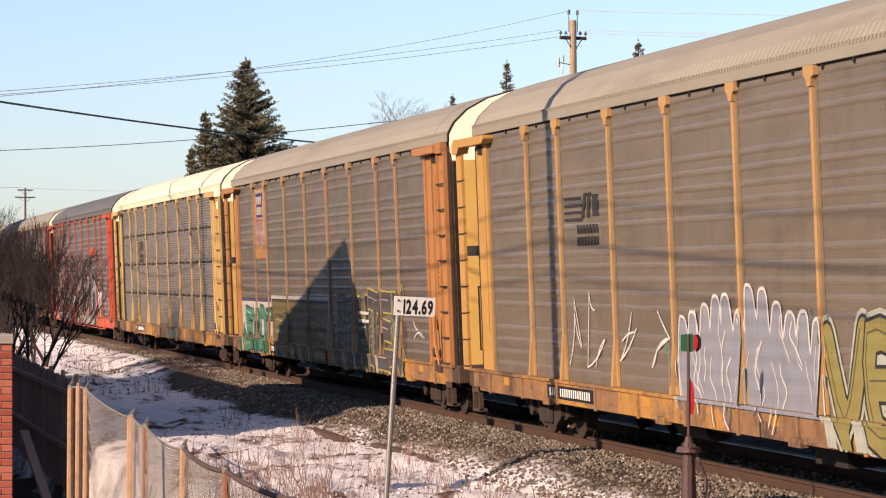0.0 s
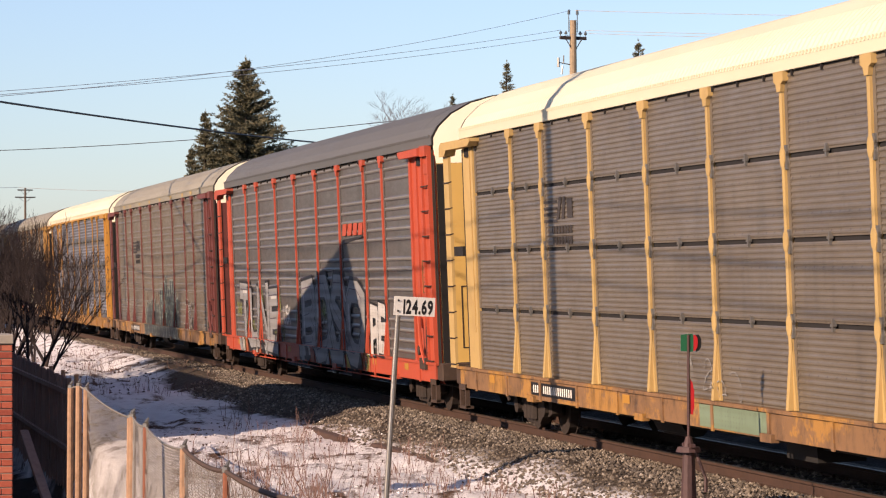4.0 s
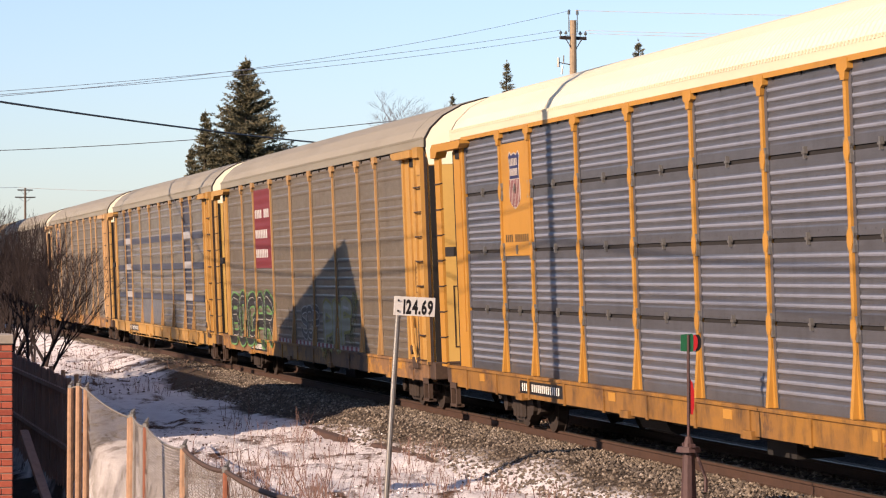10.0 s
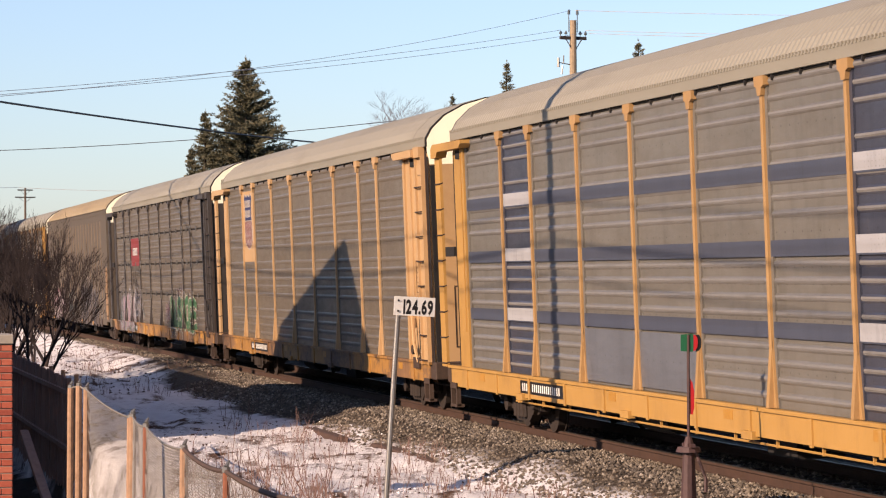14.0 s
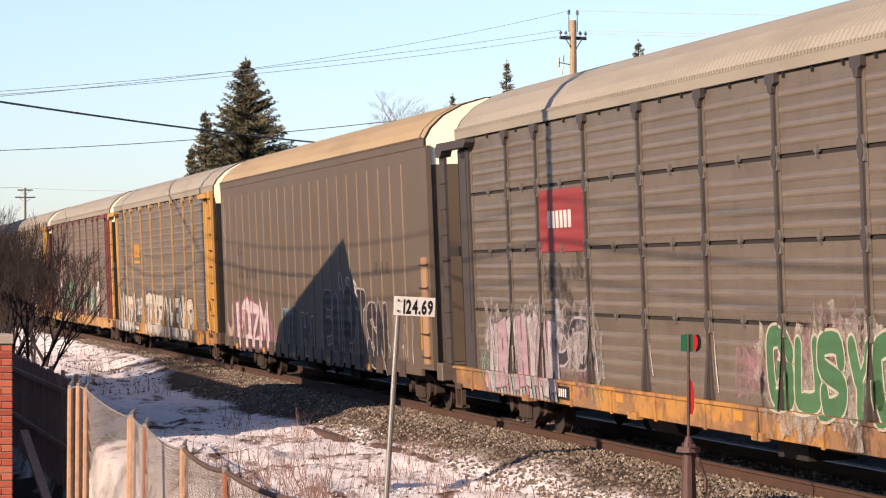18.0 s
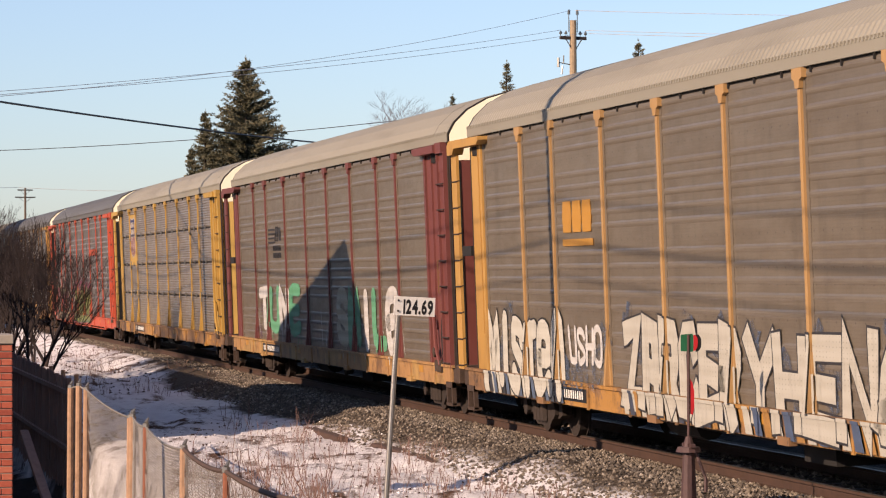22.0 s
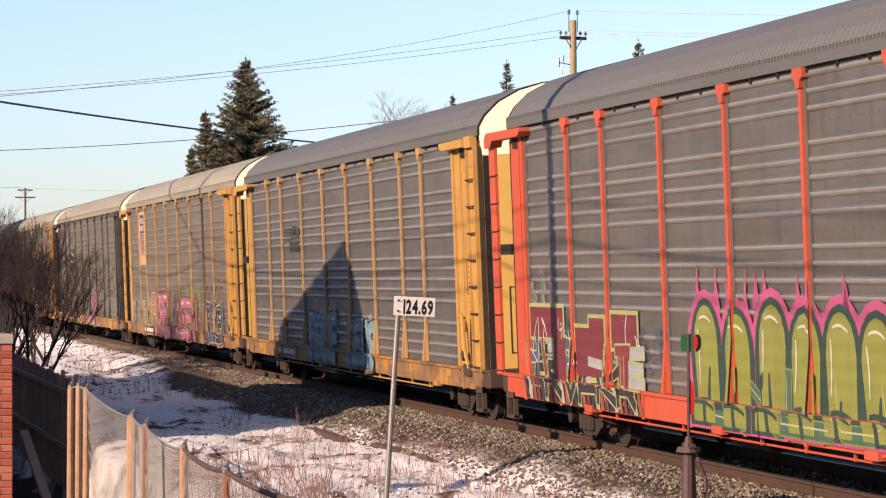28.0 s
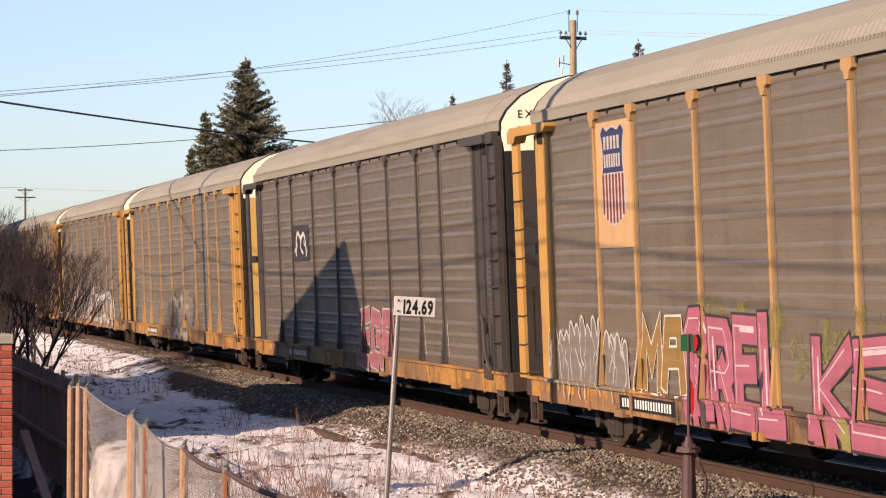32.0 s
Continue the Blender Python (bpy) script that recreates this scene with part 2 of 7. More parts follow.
def stone_mat():
    n = Nodes("ballast_stone", 0.9)
    g = n.tree.nodes.new("ShaderNodeNewGeometry")
    n.put(n.ramp(g.outputs["Random Per Island"], [(0.0, lin(80, 71, 63)), (0.45, lin(124, 112, 98)), (0.85, lin(156, 142, 124)), (1.0, lin(200, 188, 172))]), "Base Color")
    return n.mat


M["stone"] = stone_mat()


def ground_mat():
    """Ballast near the track; beyond it old snow with bare, brown ground and dead grass showing through."""
    n = Nodes("snowy_ground", 0.9, 0.0, 0.12)
    sep = n.tree.nodes.new("ShaderNodeSeparateXYZ")
    n.link(n.coord.outputs["Object"], sep.inputs[0])
    y = sep.outputs["Y"]
    warp = n.math("MULTIPLY", n.math("SUBTRACT", n.noise(0.55, (0.5, 1, 1), 6, 0.65, vary=False), 0.5), 2.6)
    yy = n.math("ADD", y, warp)
    stones = n.ramp(n.noise(11, detail=6, rough=0.75, vary=False), [(0.3, lin(68, 59, 52)), (0.55, lin(112, 100, 87)), (0.75, lin(146, 131, 114))])
    earth = n.ramp(n.noise(5, detail=7, rough=0.7, vary=False), [(0.3, lin(84, 62, 50)), (0.6, lin(132, 102, 82)), (0.8, lin(168, 140, 116))])
    snow = n.ramp(n.noise(3, detail=6, vary=False), [(0.3, lin(226, 222, 224)), (0.7, lin(250, 248, 248))])
    bare = n.mask(n.math("ADD", n.noise(0.9, (0.55, 1.2, 1), 9, 0.72, vary=False), n.math("MULTIPLY", n.noise(6, detail=4, vary=False), 0.16)), 0.59, 0.68)
    speck = n.mask(n.noise(17, (0.7, 1, 1), 5, 0.7, vary=False), 0.64, 0.72)
    field = n.mix(bare, n.mix(n.math("MULTIPLY", speck, 0.4), snow, earth), earth)
    # Yard side goes near black: the deep shade there put into the colour.
    yard = n.tree.nodes.new("ShaderNodeMapRange")
    yard.inputs["From Min"].default_value, yard.inputs["From Max"].default_value = 5.25, 4.75
    n.link(yy, yard.inputs["Value"])
    field = n.mix(yard.outputs[0], field, n.ramp(n.noise(3, detail=7, vary=False), [(0.35, lin(40, 32, 28)), (0.66, lin(84, 66, 56)), (0.72, lin(190, 186, 190))]))
    lean = n.tree.nodes.new("ShaderNodeMapRange")
    for key, v in (("From Min", -46.0), ("From Max", -61.0), ("To Min", -0.3), ("To Max", 0.4)):
        lean.inputs[key].default_value = v
    n.link(sep.outputs["X"], lean.inputs["Value"])
    bay = n.tree.nodes.new("ShaderNodeMapRange")
    for key, v in (("From Min", -79.0), ("From Max", -96.0), ("To Min", 0.0), ("To Max", -1.45)):
        bay.inputs[key].default_value = v
    n.link(sep.outputs["X"], bay.inputs["Value"])
    yy = n.math("ADD", n.math("ADD", yy, lean.outputs[0]), bay.outputs[0])
    gate = n.tree.nodes.new("ShaderNodeMapRange")
    gate.inputs["From Min"].default_value, gate.inputs["From Max"].default_value = 9.75, 10.15
    n.link(yy, gate.inputs["Value"])
    far = n.tree.nodes.new("ShaderNodeMapRange")
    far.inputs["From Min"].default_value, far.inputs["From Max"].default_value = 15.2, 15.6
    n.link(yy, far.inputs["Value"])
    bed = n.math("SUBTRACT", gate.outputs[0], far.outputs[0])
    # Past the track near black: the shade seen under the cars, by colour.
    back = n.tree.nodes.new("ShaderNodeMapRange")
    back.inputs["From Min"].default_value, back.inputs["From Max"].default_value = 14.4, 14.9
    n.link(yy, back.inputs["Value"])
    brush = n.ramp(n.noise(4, detail=7, vary=False), [(0.35, lin(30, 26, 22)), (0.7, lin(58, 48, 40))])
    n.put(n.mix(back.outputs[0], n.mix(bed, field, stones), brush), "Base Color")
    n.bump(n.noise(7, detail=8, rough=0.72, vary=False), 0.8, 0.13)
    return n.mat


M["ground"] = ground_mat()
GRAF = {}


def spray(col):
    """Spray paint over a ribbed, perforated panel: uneven cover, rows of small holes, runs."""
    if col not in GRAF:
        c = tuple(int(v * 0.86) for v in col)
        n = Nodes("spray_paint", 0.6)
        a = lin(*c)
        base = n.mix(n.noise(1.6, (1, 1, 0.6)), a, tuple(min(1, v * 1.22 + 0.012) for v in a[:3]) + (1,))
        thin = n.mask(n.noise(3.0, (1.4, 1.4, 0.35), 7, 0.72), 0.52, 0.76)
        base = n.mix(n.math("MULTIPLY", thin, 0.55), base, lin(*(int(v * 0.6 + 16) for v in c)))
        dots = n.tree.nodes.new("ShaderNodeTexVoronoi")
        dots.inputs["Scale"].default_value, dots.inputs["Randomness"].default_value = 1.0, 0.12
        grid = n.tree.nodes.new("ShaderNodeMapping")
        grid.inputs["Scale"].default_value = (9.0, 0.01, 17.0)
        n.link(n.coord.outputs["Object"], grid.inputs["Vector"])
        n.link(grid.outputs[0], dots.inputs["Vector"])
        hole = n.ramp(dots.outputs["Distance"], [(0.10, (1, 1, 1, 1)), (0.20, (0, 0, 0, 1))])
        rows = n.mask(n.noise(1.3, (0.6, 0.6, 2.0), 3), 0.44, 0.56)
        base = n.mix(n.math("MULTIPLY", n.math("MULTIPLY", hole, rows), 0.4), base, lin(56, 48, 42))
        n.put(base, "Base Color")
        n.bump(n.math("ADD", n.math("MULTIPLY", n.wave(1.45), 0.6), n.math("MULTIPLY", n.noise(30, detail=3), 0.1)), 0.5, 0.03)
        GRAF[col] = n.mat
    return GRAF[col]


def mist(col):
    """Overspray: a thin, broken cover of paint that lets the panel show through."""
    key = ("mist", col)
    if key not in GRAF:
        n = Nodes("overspray", 0.7)
        a = lin(*(int(v * 0.86) for v in col))
        n.put(n.mix(n.noise(2.0), a, tuple(min(1, v * 1.2) for v in a[:3]) + (1,)), "Base Color")
        cover = n.math("ADD", n.math("MULTIPLY", n.noise(3.2, (1.2, 1.2, 0.7), 8, 0.7), 0.7), n.math("MULTIPLY", n.noise(16, detail=3), 0.3))
        n.put(n.math("MULTIPLY", n.mask(cover, 0.44, 0.60), 0.85), "Alpha")
        GRAF[key] = n.mat
    return GRAF[key]


# ---- building blocks ----
def put_box(bm, x0, x1, y0, y1, z0, z1):
    v = [bm.verts.new(p) for p in ((x0, y0, z0), (x1, y0, z0), (x1, y1, z0), (x0, y1, z0), (x0, y0, z1), (x1, y0, z1), (x1, y1, z1), (x0, y1, z1))]
    for f in ((3, 2, 1, 0), (4, 5, 6, 7), (0, 1, 5, 4), (1, 2, 6, 5), (2, 3, 7, 6), (3, 0, 4, 7)):
        bm.faces.new([v[i] for i in f])
    return v


def put_tube(bm, a, b, r0, r1=None, n=8, caps=True):
    """A round bar from a to b, r0 thick at a and r1 at b."""
    a, b = Vector(a), Vector(b)
    r1 = r0 if r1 is None else r1
    d = (b - a).normalized()
    s = d.orthogonal().normalized()
    t = d.cross(s)
    ring = []
    for p, r in ((a, r0), (b, r1)):
        ring.append([bm.verts.new(p + (s * math.cos(2 * math.pi * k / n) + t * math.sin(2 * math.pi * k / n)) * r) for k in range(n)])
    for k in range(n):
        bm.faces.new((ring[0][k], ring[0][(k + 1) % n], ring[1][(k + 1) % n], ring[1][k]))
    if caps:
        bm.faces.new(ring[0][::-1])
        bm.faces.new(ring[1])


def put_prism(bm, pts, axis, lo, hi):
    """A closed outline (pairs) pushed along an axis from lo to hi. Pairs are (y,z) for x, (x,z) for y, (x,y) for z."""
    def at(p, h):
        return {"x": (h, p[0], p[1]), "y": (p[0], h, p[1]), "z": (p[0], p[1], h)}[axis]
    a = [bm.verts.new(at(p, lo)) for p in pts]
    b = [bm.verts.new(at(p, hi)) for p in pts]
    n = len(pts)
    for k in range(n):
        bm.faces.new((a[k], a[(k + 1) % n], b[(k + 1) % n], b[k]))
    bm.faces.new(a[::-1])
    bm.faces.new(b)


def put_path(bm, pts, r, n=6):
    """One round bar along a row of points."""
    rings = []
    for i, p in enumerate(pts):
        d = (pts[min(i + 1, len(pts) - 1)] - pts[max(i - 1, 0)]).normalized()
        s = d.cross(Vector((0, 0, 1))).normalized()
        t = s.cross(d)
        rings.append([bm.verts.new(p + (s * math.cos(k * 2 * math.pi / n) + t * math.sin(k * 2 * math.pi / n)) * r) for k in range(n)])
    for a, b in zip(rings, rings[1:]):
        for k in range(n):
            bm.faces.new((a[k], a[(k + 1) % n], b[(k + 1) % n], b[k]))


def mesh_of(bm, name, smooth=False):
    bmesh.ops.recalc_face_normals(bm, faces=bm.faces)
    me = bpy.data.meshes.new(name)
    bm.to_mesh(me)
    bm.free()
    me.materials.append(None)
    if smooth:
        for p in me.polygons:
            p.use_smooth = True
    return me


def place(name, me, mat, parent=None, at=None, label=""):
    """One object on a mesh, which others may share, with a material of its own."""
    ob = new(name, me)
    ob.material_slots[0].link = "OBJECT"
    ob.material_slots[0].material = M[mat] if isinstance(mat, str) else mat
    if parent:
        ob.parent = parent
    if at is not None:
        ob.matrix_basis = at
    if label:
        tagged(ob, label)
    return ob


def part(name, bm, mat, parent=None, label="", at=None, smooth=False):
    return place(name, mesh_of(bm, name, smooth), mat, parent, at, label)


def soft_edges(bm, w=0.01, seg=1):
    bmesh.ops.bevel(bm, geom=bm.edges[:], offset=w, segments=seg, affect="EDGES")


def thing(name, label, category, group="", kind="", at=None):
    ob = new(name)
    ob.empty_display_size = 0.3
    if at is not None:
        ob.matrix_basis = at
    return tagged(ob, label, category, group, kind)


def from_arrays(name, verts, faces, mat, parent=None):
    me = bpy.data.meshes.new(name)
    me.from_pydata(verts, [], faces)
    me.materials.append(None)
    return place(name, me, mat, parent)


# ---- ground and track ----
def ground_z(x, y):
    d = abs(y - TRACK_Y)
    if d < 1.9:
        z = -0.165 if d > 0.86 else -0.2
    elif d < 3.0:
        z = -0.165 - 0.335 * (d - 1.9) / 1.1
    else:
        z = -0.5
    if y < 9.6:
        z -= 0.025 * min(9.6 - y, 4.0)
    if y < 5.6:
        z -= 0.25 * min(5.6 - y, 2.0)
    if y < 5.35:
        z -= 1.25 * min((5.35 - y) / 0.4, 1.0)
    if d > 2.2:
        k = min(1.0, (d - 2.2) / 0.8)
        v = Vector((x * 0.45, y * 0.8, 0.0))
        z += k * (0.15 * noise.fractal(v, 1.0, 2.0, 4) + 0.05 * noise.noise(Vector((x * 1.5, y * 2.2, 4.0))) + 0.03 * noise.noise(Vector((x * 3.3, y * 4.1, 9.0))))
    else:
        z += 0.015 * noise.noise(Vector((x * 3.0, y * 3.0, 2.0)))
    # Unseen bank added to close the view under the cars with dark.
    if y > 15.6:
        z += 1.3 * min(1.0, (y - 15.6) / 2.6)
    if x < -400 or abs(y) > 300:
        z -= 0.5
    return z


def grid_steps(parts):
    out = []
    for a, b, s in parts:
        n = max(1, round((b - a) / s))
        out += [a + (b - a) * k / n for k in range(n)]
    return out + [parts[-1][1]]


def build_ground():
    xs = grid_steps([(-3000, -600, 400), (-600, -200, 20), (-200, -110, 1.5), (-110, -26, 0.28), (-26, 10, 3), (10, 600, 60)])
    ys = grid_steps([(-1500, -100, 200), (-100, 0, 10), (0, 4, 0.5), (4, 15.4, 0.19), (15.4, 40, 2.0), (40, 200, 20), (200, 2600, 300)])
    verts = [(x, y, ground_z(x, y)) for x in xs for y in ys]
    w = len(ys)
    faces = [(i * w + j, (i + 1) * w + j, (i + 1) * w + j + 1, i * w + j + 1) for i in range(len(xs) - 1) for j in range(w - 1)]
    g = from_arrays("ground", verts, faces, "ground")
    for p in g.data.polygons:
        p.use_smooth = True
    tagged(g, "old crusted snow over brown winter ground beside the ballast", "ground", kind="structure")


build_ground()


def scatter_stones(name, count, rng, box, size, label, mat="stone", crowd=1.6):
    """Broken stones strewn over the ballast, thick near the rail and thin at its toe."""
    verts, faces = [], []
    x0, x1, y0, y1 = box
    base = [(1, 0, 0), (0, 1, 0), (-1, 0, 0), (0, -1, 0), (0.2, 0.1, 0.8), (-0.1, -0.2, -0.7)]
    tri = [(0, 1, 4), (1, 2, 4), (2, 3, 4), (3, 0, 4), (1, 0, 5), (2, 1, 5), (3, 2, 5), (0, 3, 5)]
    for _ in range(count):
        x = x0 + (x1 - x0) * rng.random() ** 1.0
        y = y1 - (y1 - y0) * rng.random() ** crowd
        s = size * rng.uniform(0.5, 1.25)
        a = rng.uniform(0, 6.28)
        ca, sa = math.cos(a), math.sin(a)
        z = ground_z(x, y) + s * 0.25
        n = len(verts)
        for p in base:
            px, py, pz = (p[0] * rng.uniform(0.7, 1.2) * s, p[1] * rng.uniform(0.6, 1.0) * s, p[2] * rng.uniform(0.7, 1.1) * s)
            verts.append((x + px * ca - py * sa, y + px * sa + py * ca, z + pz))
        faces += [tuple(n + i for i in t) for t in tri]
    ob = from_arrays(name, verts, faces, mat)
    return tagged(ob, label, "gravel", kind="stuff")


rng = random.Random(4)
scatter_stones("ballast_stones", 21000, rng, (-78, -28, 9.65, 12.0), 0.036, "grey broken ballast stones heaped beside the rail")
scatter_stones("ballast_stones", 5000, rng, (-125, -78, 10.9, 12.0), 0.045, "grey broken ballast stones along the far track")
scatter_stones("ballast_stones", 3500, rng, (-70, -28, 12.0, 13.5), 0.04, "grey ballast stones between the rails")


scatter_stones("ground_litter", 700, rng, (-60, -34, 5.6, 9.9), 0.026, "brown clods and litter strewn over the snow", "timber", 1.0)
scatter_stones("ground_litter", 500, rng, (-120, -76, 6.2, 11.2), 0.045, "brown clods and stones on the far snow", "timber", 1.0)
scatter_stones("snow_crumbs", 1200, rng, (-58, -34, 5.8, 10.2), 0.022, "crumbs of broken snow crust", "snow", 1.0)


def build_track():
    track = thing("railway_track", "single track of rusty rails on creosoted ties", "railway track", kind="structure")
    for side in (-1, 1):
        y = TRACK_Y + side * 0.755
        outline = [(-0.07, -0.18), (0.07, -0.18), (0.07, -0.165), (0.012, -0.145), (0.012, -0.05), (0.037, -0.035), (0.037, -0.004),
                   (-0.037, -0.004), (-0.037, -0.035), (-0.012, -0.05), (-0.012, -0.145), (-0.07, -0.165)]
        bm = bmesh.new()
        put_prism(bm, [(y + a, b) for a, b in outline], "x", -700, 250)
        rail = part("rail", bm, "rail", track, "rail with rusty brown web")
        bm = bmesh.new()
        put_prism(bm, [(y - 0.033, -0.003), (y + 0.033, -0.003), (y + 0.026, 0.002), (y - 0.026, 0.002)], "x", -700, 250)
        part("rail_head", bm, "railtop", rail, "wheel-polished rail head")
    bm = bmesh.new()
    put_box(bm, -0.115, 0.115, -1.3, 1.3, -0.34, -0.185)
    soft_edges(bm, 0.012)
    me = mesh_of(bm, "tie")
    for k in range(190):
        x = -28 - k * 0.5
        place("tie", me, "tie", track, pose(x, TRACK_Y, 0, 0, 0, random.uniform(-1, 1)))
    bm = bmesh.new()
    for side in (-1, 1):
        for k in range(60):
            x = -28 - k * 0.5
            for o in (-0.1, 0.1):
                put_box(bm, x - 0.015, x + 0.015, TRACK_Y + side * 0.755 + o - 0.015, TRACK_Y + side * 0.755 + o + 0.015, -0.19, -0.14)
    part("spikes", bm, "rail", track)


build_track()

# old timbers half sunk in the snow at the toe of the ballast
for x0, x1, y, r in ((-50.3, -45.2, 9.72, 0.4), (-56.0, -52.4, 9.5, -2.5)):
    bm = bmesh.new()
    put_box(bm, x0, x1, y - 0.11, y + 0.11, -0.62, -0.40)
    soft_edges(bm, 0.02)
    ob = part("old_timber", bm, "timber")
    tagged(ob, "rotten brown timber half buried in snow beside the ballast", "timber", "old timbers")


# ---- autorack cars ----
HALF = 13.775
POSTS = [-9.3, -7.35, -4.5, -1.65, 1.2, 4.05, 6.9, 8.85]
EDGES = [-11.95] + POSTS + [11.55]
PANEL_LO, PANEL_HI = 1.0, 4.875
PANEL_Y, POST_Y, SILL_Y = -1.505, -1.54, -1.552
CACHE = {}


def cached(key, build):
    if key not in CACHE:
        CACHE[key] = build()
    return CACHE[key]


def panel_mesh(w, z0, z1, ribs=1.0, form="wide"):
    """A side screen; fine close ribs, ribs across its middle only, or wide ribs over all of it."""
    def build():
        bm = bmesh.new()
        if form == "fine":
            n = round((z1 - z0) / 0.072) * 4
            pts = [(z0 + (z1 - z0) * i / n, (0.012, 0.013, 0.0, 0.003)[i % 4] * ribs) for i in range(n + 1)]
        elif form == "middle":
            n = round((z1 - z0) / 0.115) * 6
            pts = []
            for i in range(n + 1):
                u = i / n
                on = 0.14 < u < 0.86
                pts.append((z0 + (z1 - z0) * u, (0.018, 0.019, 0.018, 0.006, 0.0, 0.006)[i % 6] * ribs if on else 0.012))
        else:
            n = max(3, round((z1 - z0) / 0.195)) * 8
            shape = (0.026, 0.026, 0.026, 0.026, 0.026, 0.010, 0.0, 0.006)
            pts = [(z0 + (z1 - z0) * i / n, (0.026 if (i // 8) % 6 == 4 else shape[i % 8]) * ribs) for i in range(n + 1)]
        prof = [(PANEL_Y + o, zz) for zz, o in pts] + [(PANEL_Y + 0.06, z1), (PANEL_Y + 0.06, z0)]
        put_prism(bm, prof, "x", -w / 2, w / 2)
        # Crest faces take the ridge tone, the painted highlight.
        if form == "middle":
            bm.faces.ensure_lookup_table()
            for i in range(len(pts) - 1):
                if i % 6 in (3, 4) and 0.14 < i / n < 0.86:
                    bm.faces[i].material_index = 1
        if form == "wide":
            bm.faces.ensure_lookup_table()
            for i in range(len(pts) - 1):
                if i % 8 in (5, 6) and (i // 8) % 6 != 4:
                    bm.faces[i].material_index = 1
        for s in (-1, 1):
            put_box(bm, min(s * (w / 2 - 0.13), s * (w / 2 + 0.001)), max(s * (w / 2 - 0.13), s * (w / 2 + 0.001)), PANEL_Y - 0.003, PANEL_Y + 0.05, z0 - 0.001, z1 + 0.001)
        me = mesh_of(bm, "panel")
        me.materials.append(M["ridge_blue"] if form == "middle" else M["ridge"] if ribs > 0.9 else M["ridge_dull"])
        return me
    return cached(("panel", round(w, 2), round(z0, 2), round(z1, 2), ribs, form), build)


def post_mesh(rows=1):
    def build():
        bm = bmesh.new()
        for j in range(1, rows):
            z = PANEL_LO + j * (PANEL_HI - PANEL_LO) / rows
            put_prism(bm, [(-0.085, z - 0.03), (-0.05, z - 0.1), (0.05, z - 0.1), (0.085, z - 0.03), (0.085, z + 0.06), (0.05, z + 0.12), (-0.05, z + 0.12), (-0.085, z + 0.06)], "y", POST_Y - 0.008, -1.47)
        put_box(bm, -0.047, 0.047, POST_Y, -1.46, PANEL_LO - 0.02, 4.74)
        put_prism(bm, [(-0.17, 4.79), (-0.09, 4.76), (-0.06, 4.67), (0.06, 4.67), (0.09, 4.76), (0.17, 4.79), (0.17, 4.90), (-0.17, 4.90)], "y", POST_Y - 0.022, -1.46)
        put_prism(bm, [(POST_Y + 0.01, 1.80), (POST_Y - 0.065, 1.01), (POST_Y + 0.01, 1.01)], "x", -0.045, 0.052)
        put_prism(bm, [(-0.05, 1.70), (0.05, 1.70), (0.14, 1.01), (-0.06, 1.01)], "y", POST_Y + 0.004, -1.47)
        return mesh_of(bm, "post")
    return cached(("post", rows), build)


REAR, FRONT = -12.87, HALF - 0.12
ROOF_PROFILE = [(-1.525, 4.90), (-1.522, 5.05), (-1.41, 5.24), (-1.165, 5.465), (-0.80, 5.65), (-0.38, 5.76), (0.0, 5.79)]
ROOF_PROFILE = ROOF_PROFILE + [(-y, z) for y, z in reversed(ROOF_PROFILE[:-1])]


def roof_mesh(rear=REAR, front=FRONT):
    def build():
        verts, faces = [], []
        n = 612
        m = len(ROOF_PROFILE)
        for i in range(n + 1):
            x = rear + (front - rear) * i / n
            s = 1.0 + (0.0085 if (i // 2) % 2 else -0.0035)
            for y, z in ROOF_PROFILE:
                verts.append((x, y * s, 4.8 + (z - 4.8) * (s if z > 4.9 else 1)))
        for i in range(n):
            for j in range(m - 1):
                a = i * m + j
                faces.append((a, a + m, a + m + 1, a + 1))
        me = bpy.data.meshes.new("roof")
        me.from_pydata(verts, [], faces)
        me.materials.append(None)
        return me
    return cached(("roof", rear, front), build)


def eave_mesh(rear=REAR, front=FRONT):
    def build():
        bm = bmesh.new()
        put_prism(bm, [(-1.545, 4.905), (-1.50, 4.905), (-1.50, 5.055), (-1.548, 5.055)], "x", rear, front + 0.02)
        k = rear + 0.05
        while k < front - 0.1:
            put_box(bm, k, k + 0.05, -1.56, -1.53, 5.04, 5.085)
            k += 0.115
        return mesh_of(bm, "eave_trim")
    return cached(("eave", rear, front), build)


def end_sheet_mesh(length, flip):
    """Side sheet at the car's end with its stiles; the end of the car is at +x, unless flipped."""
    def build():
        bm = bmesh.new()
        s = -1 if flip else 1
        x1, x0 = s * HALF, s * (HALF - length)
        def b(a, c, y0, y1, z0, z1):
            put_box(bm, min(a, c), max(a, c), y0, y1, z0, z1)
        b(x0, -12.86 if flip else x1 - 0.12, -1.50, -1.46, PANEL_LO, 4.78)
        return mesh_of(bm, "end_sheet")
    return cached(("sheet", length, flip), build)


def end_strip_mesh(y0, y1, z0, z1, proud=0.008):
    """A thin strip on the front end wall."""
    def build():
        bm = bmesh.new()
        put_box(bm, HALF - 0.07, HALF - 0.06 + proud, y0, y1, z0, z1)
        return mesh_of(bm, "end_strip")
    return cached(("end_strip", y0, y1, z0, z1), build)


def cross_bar_mesh():
    def build():
        bm = bmesh.new()
        put_box(bm, -13.8, -12.87, -1.55, -1.49, 2.9, 3.07)
        return mesh_of(bm, "cross_bar")
    return cached("cross_bar", build)


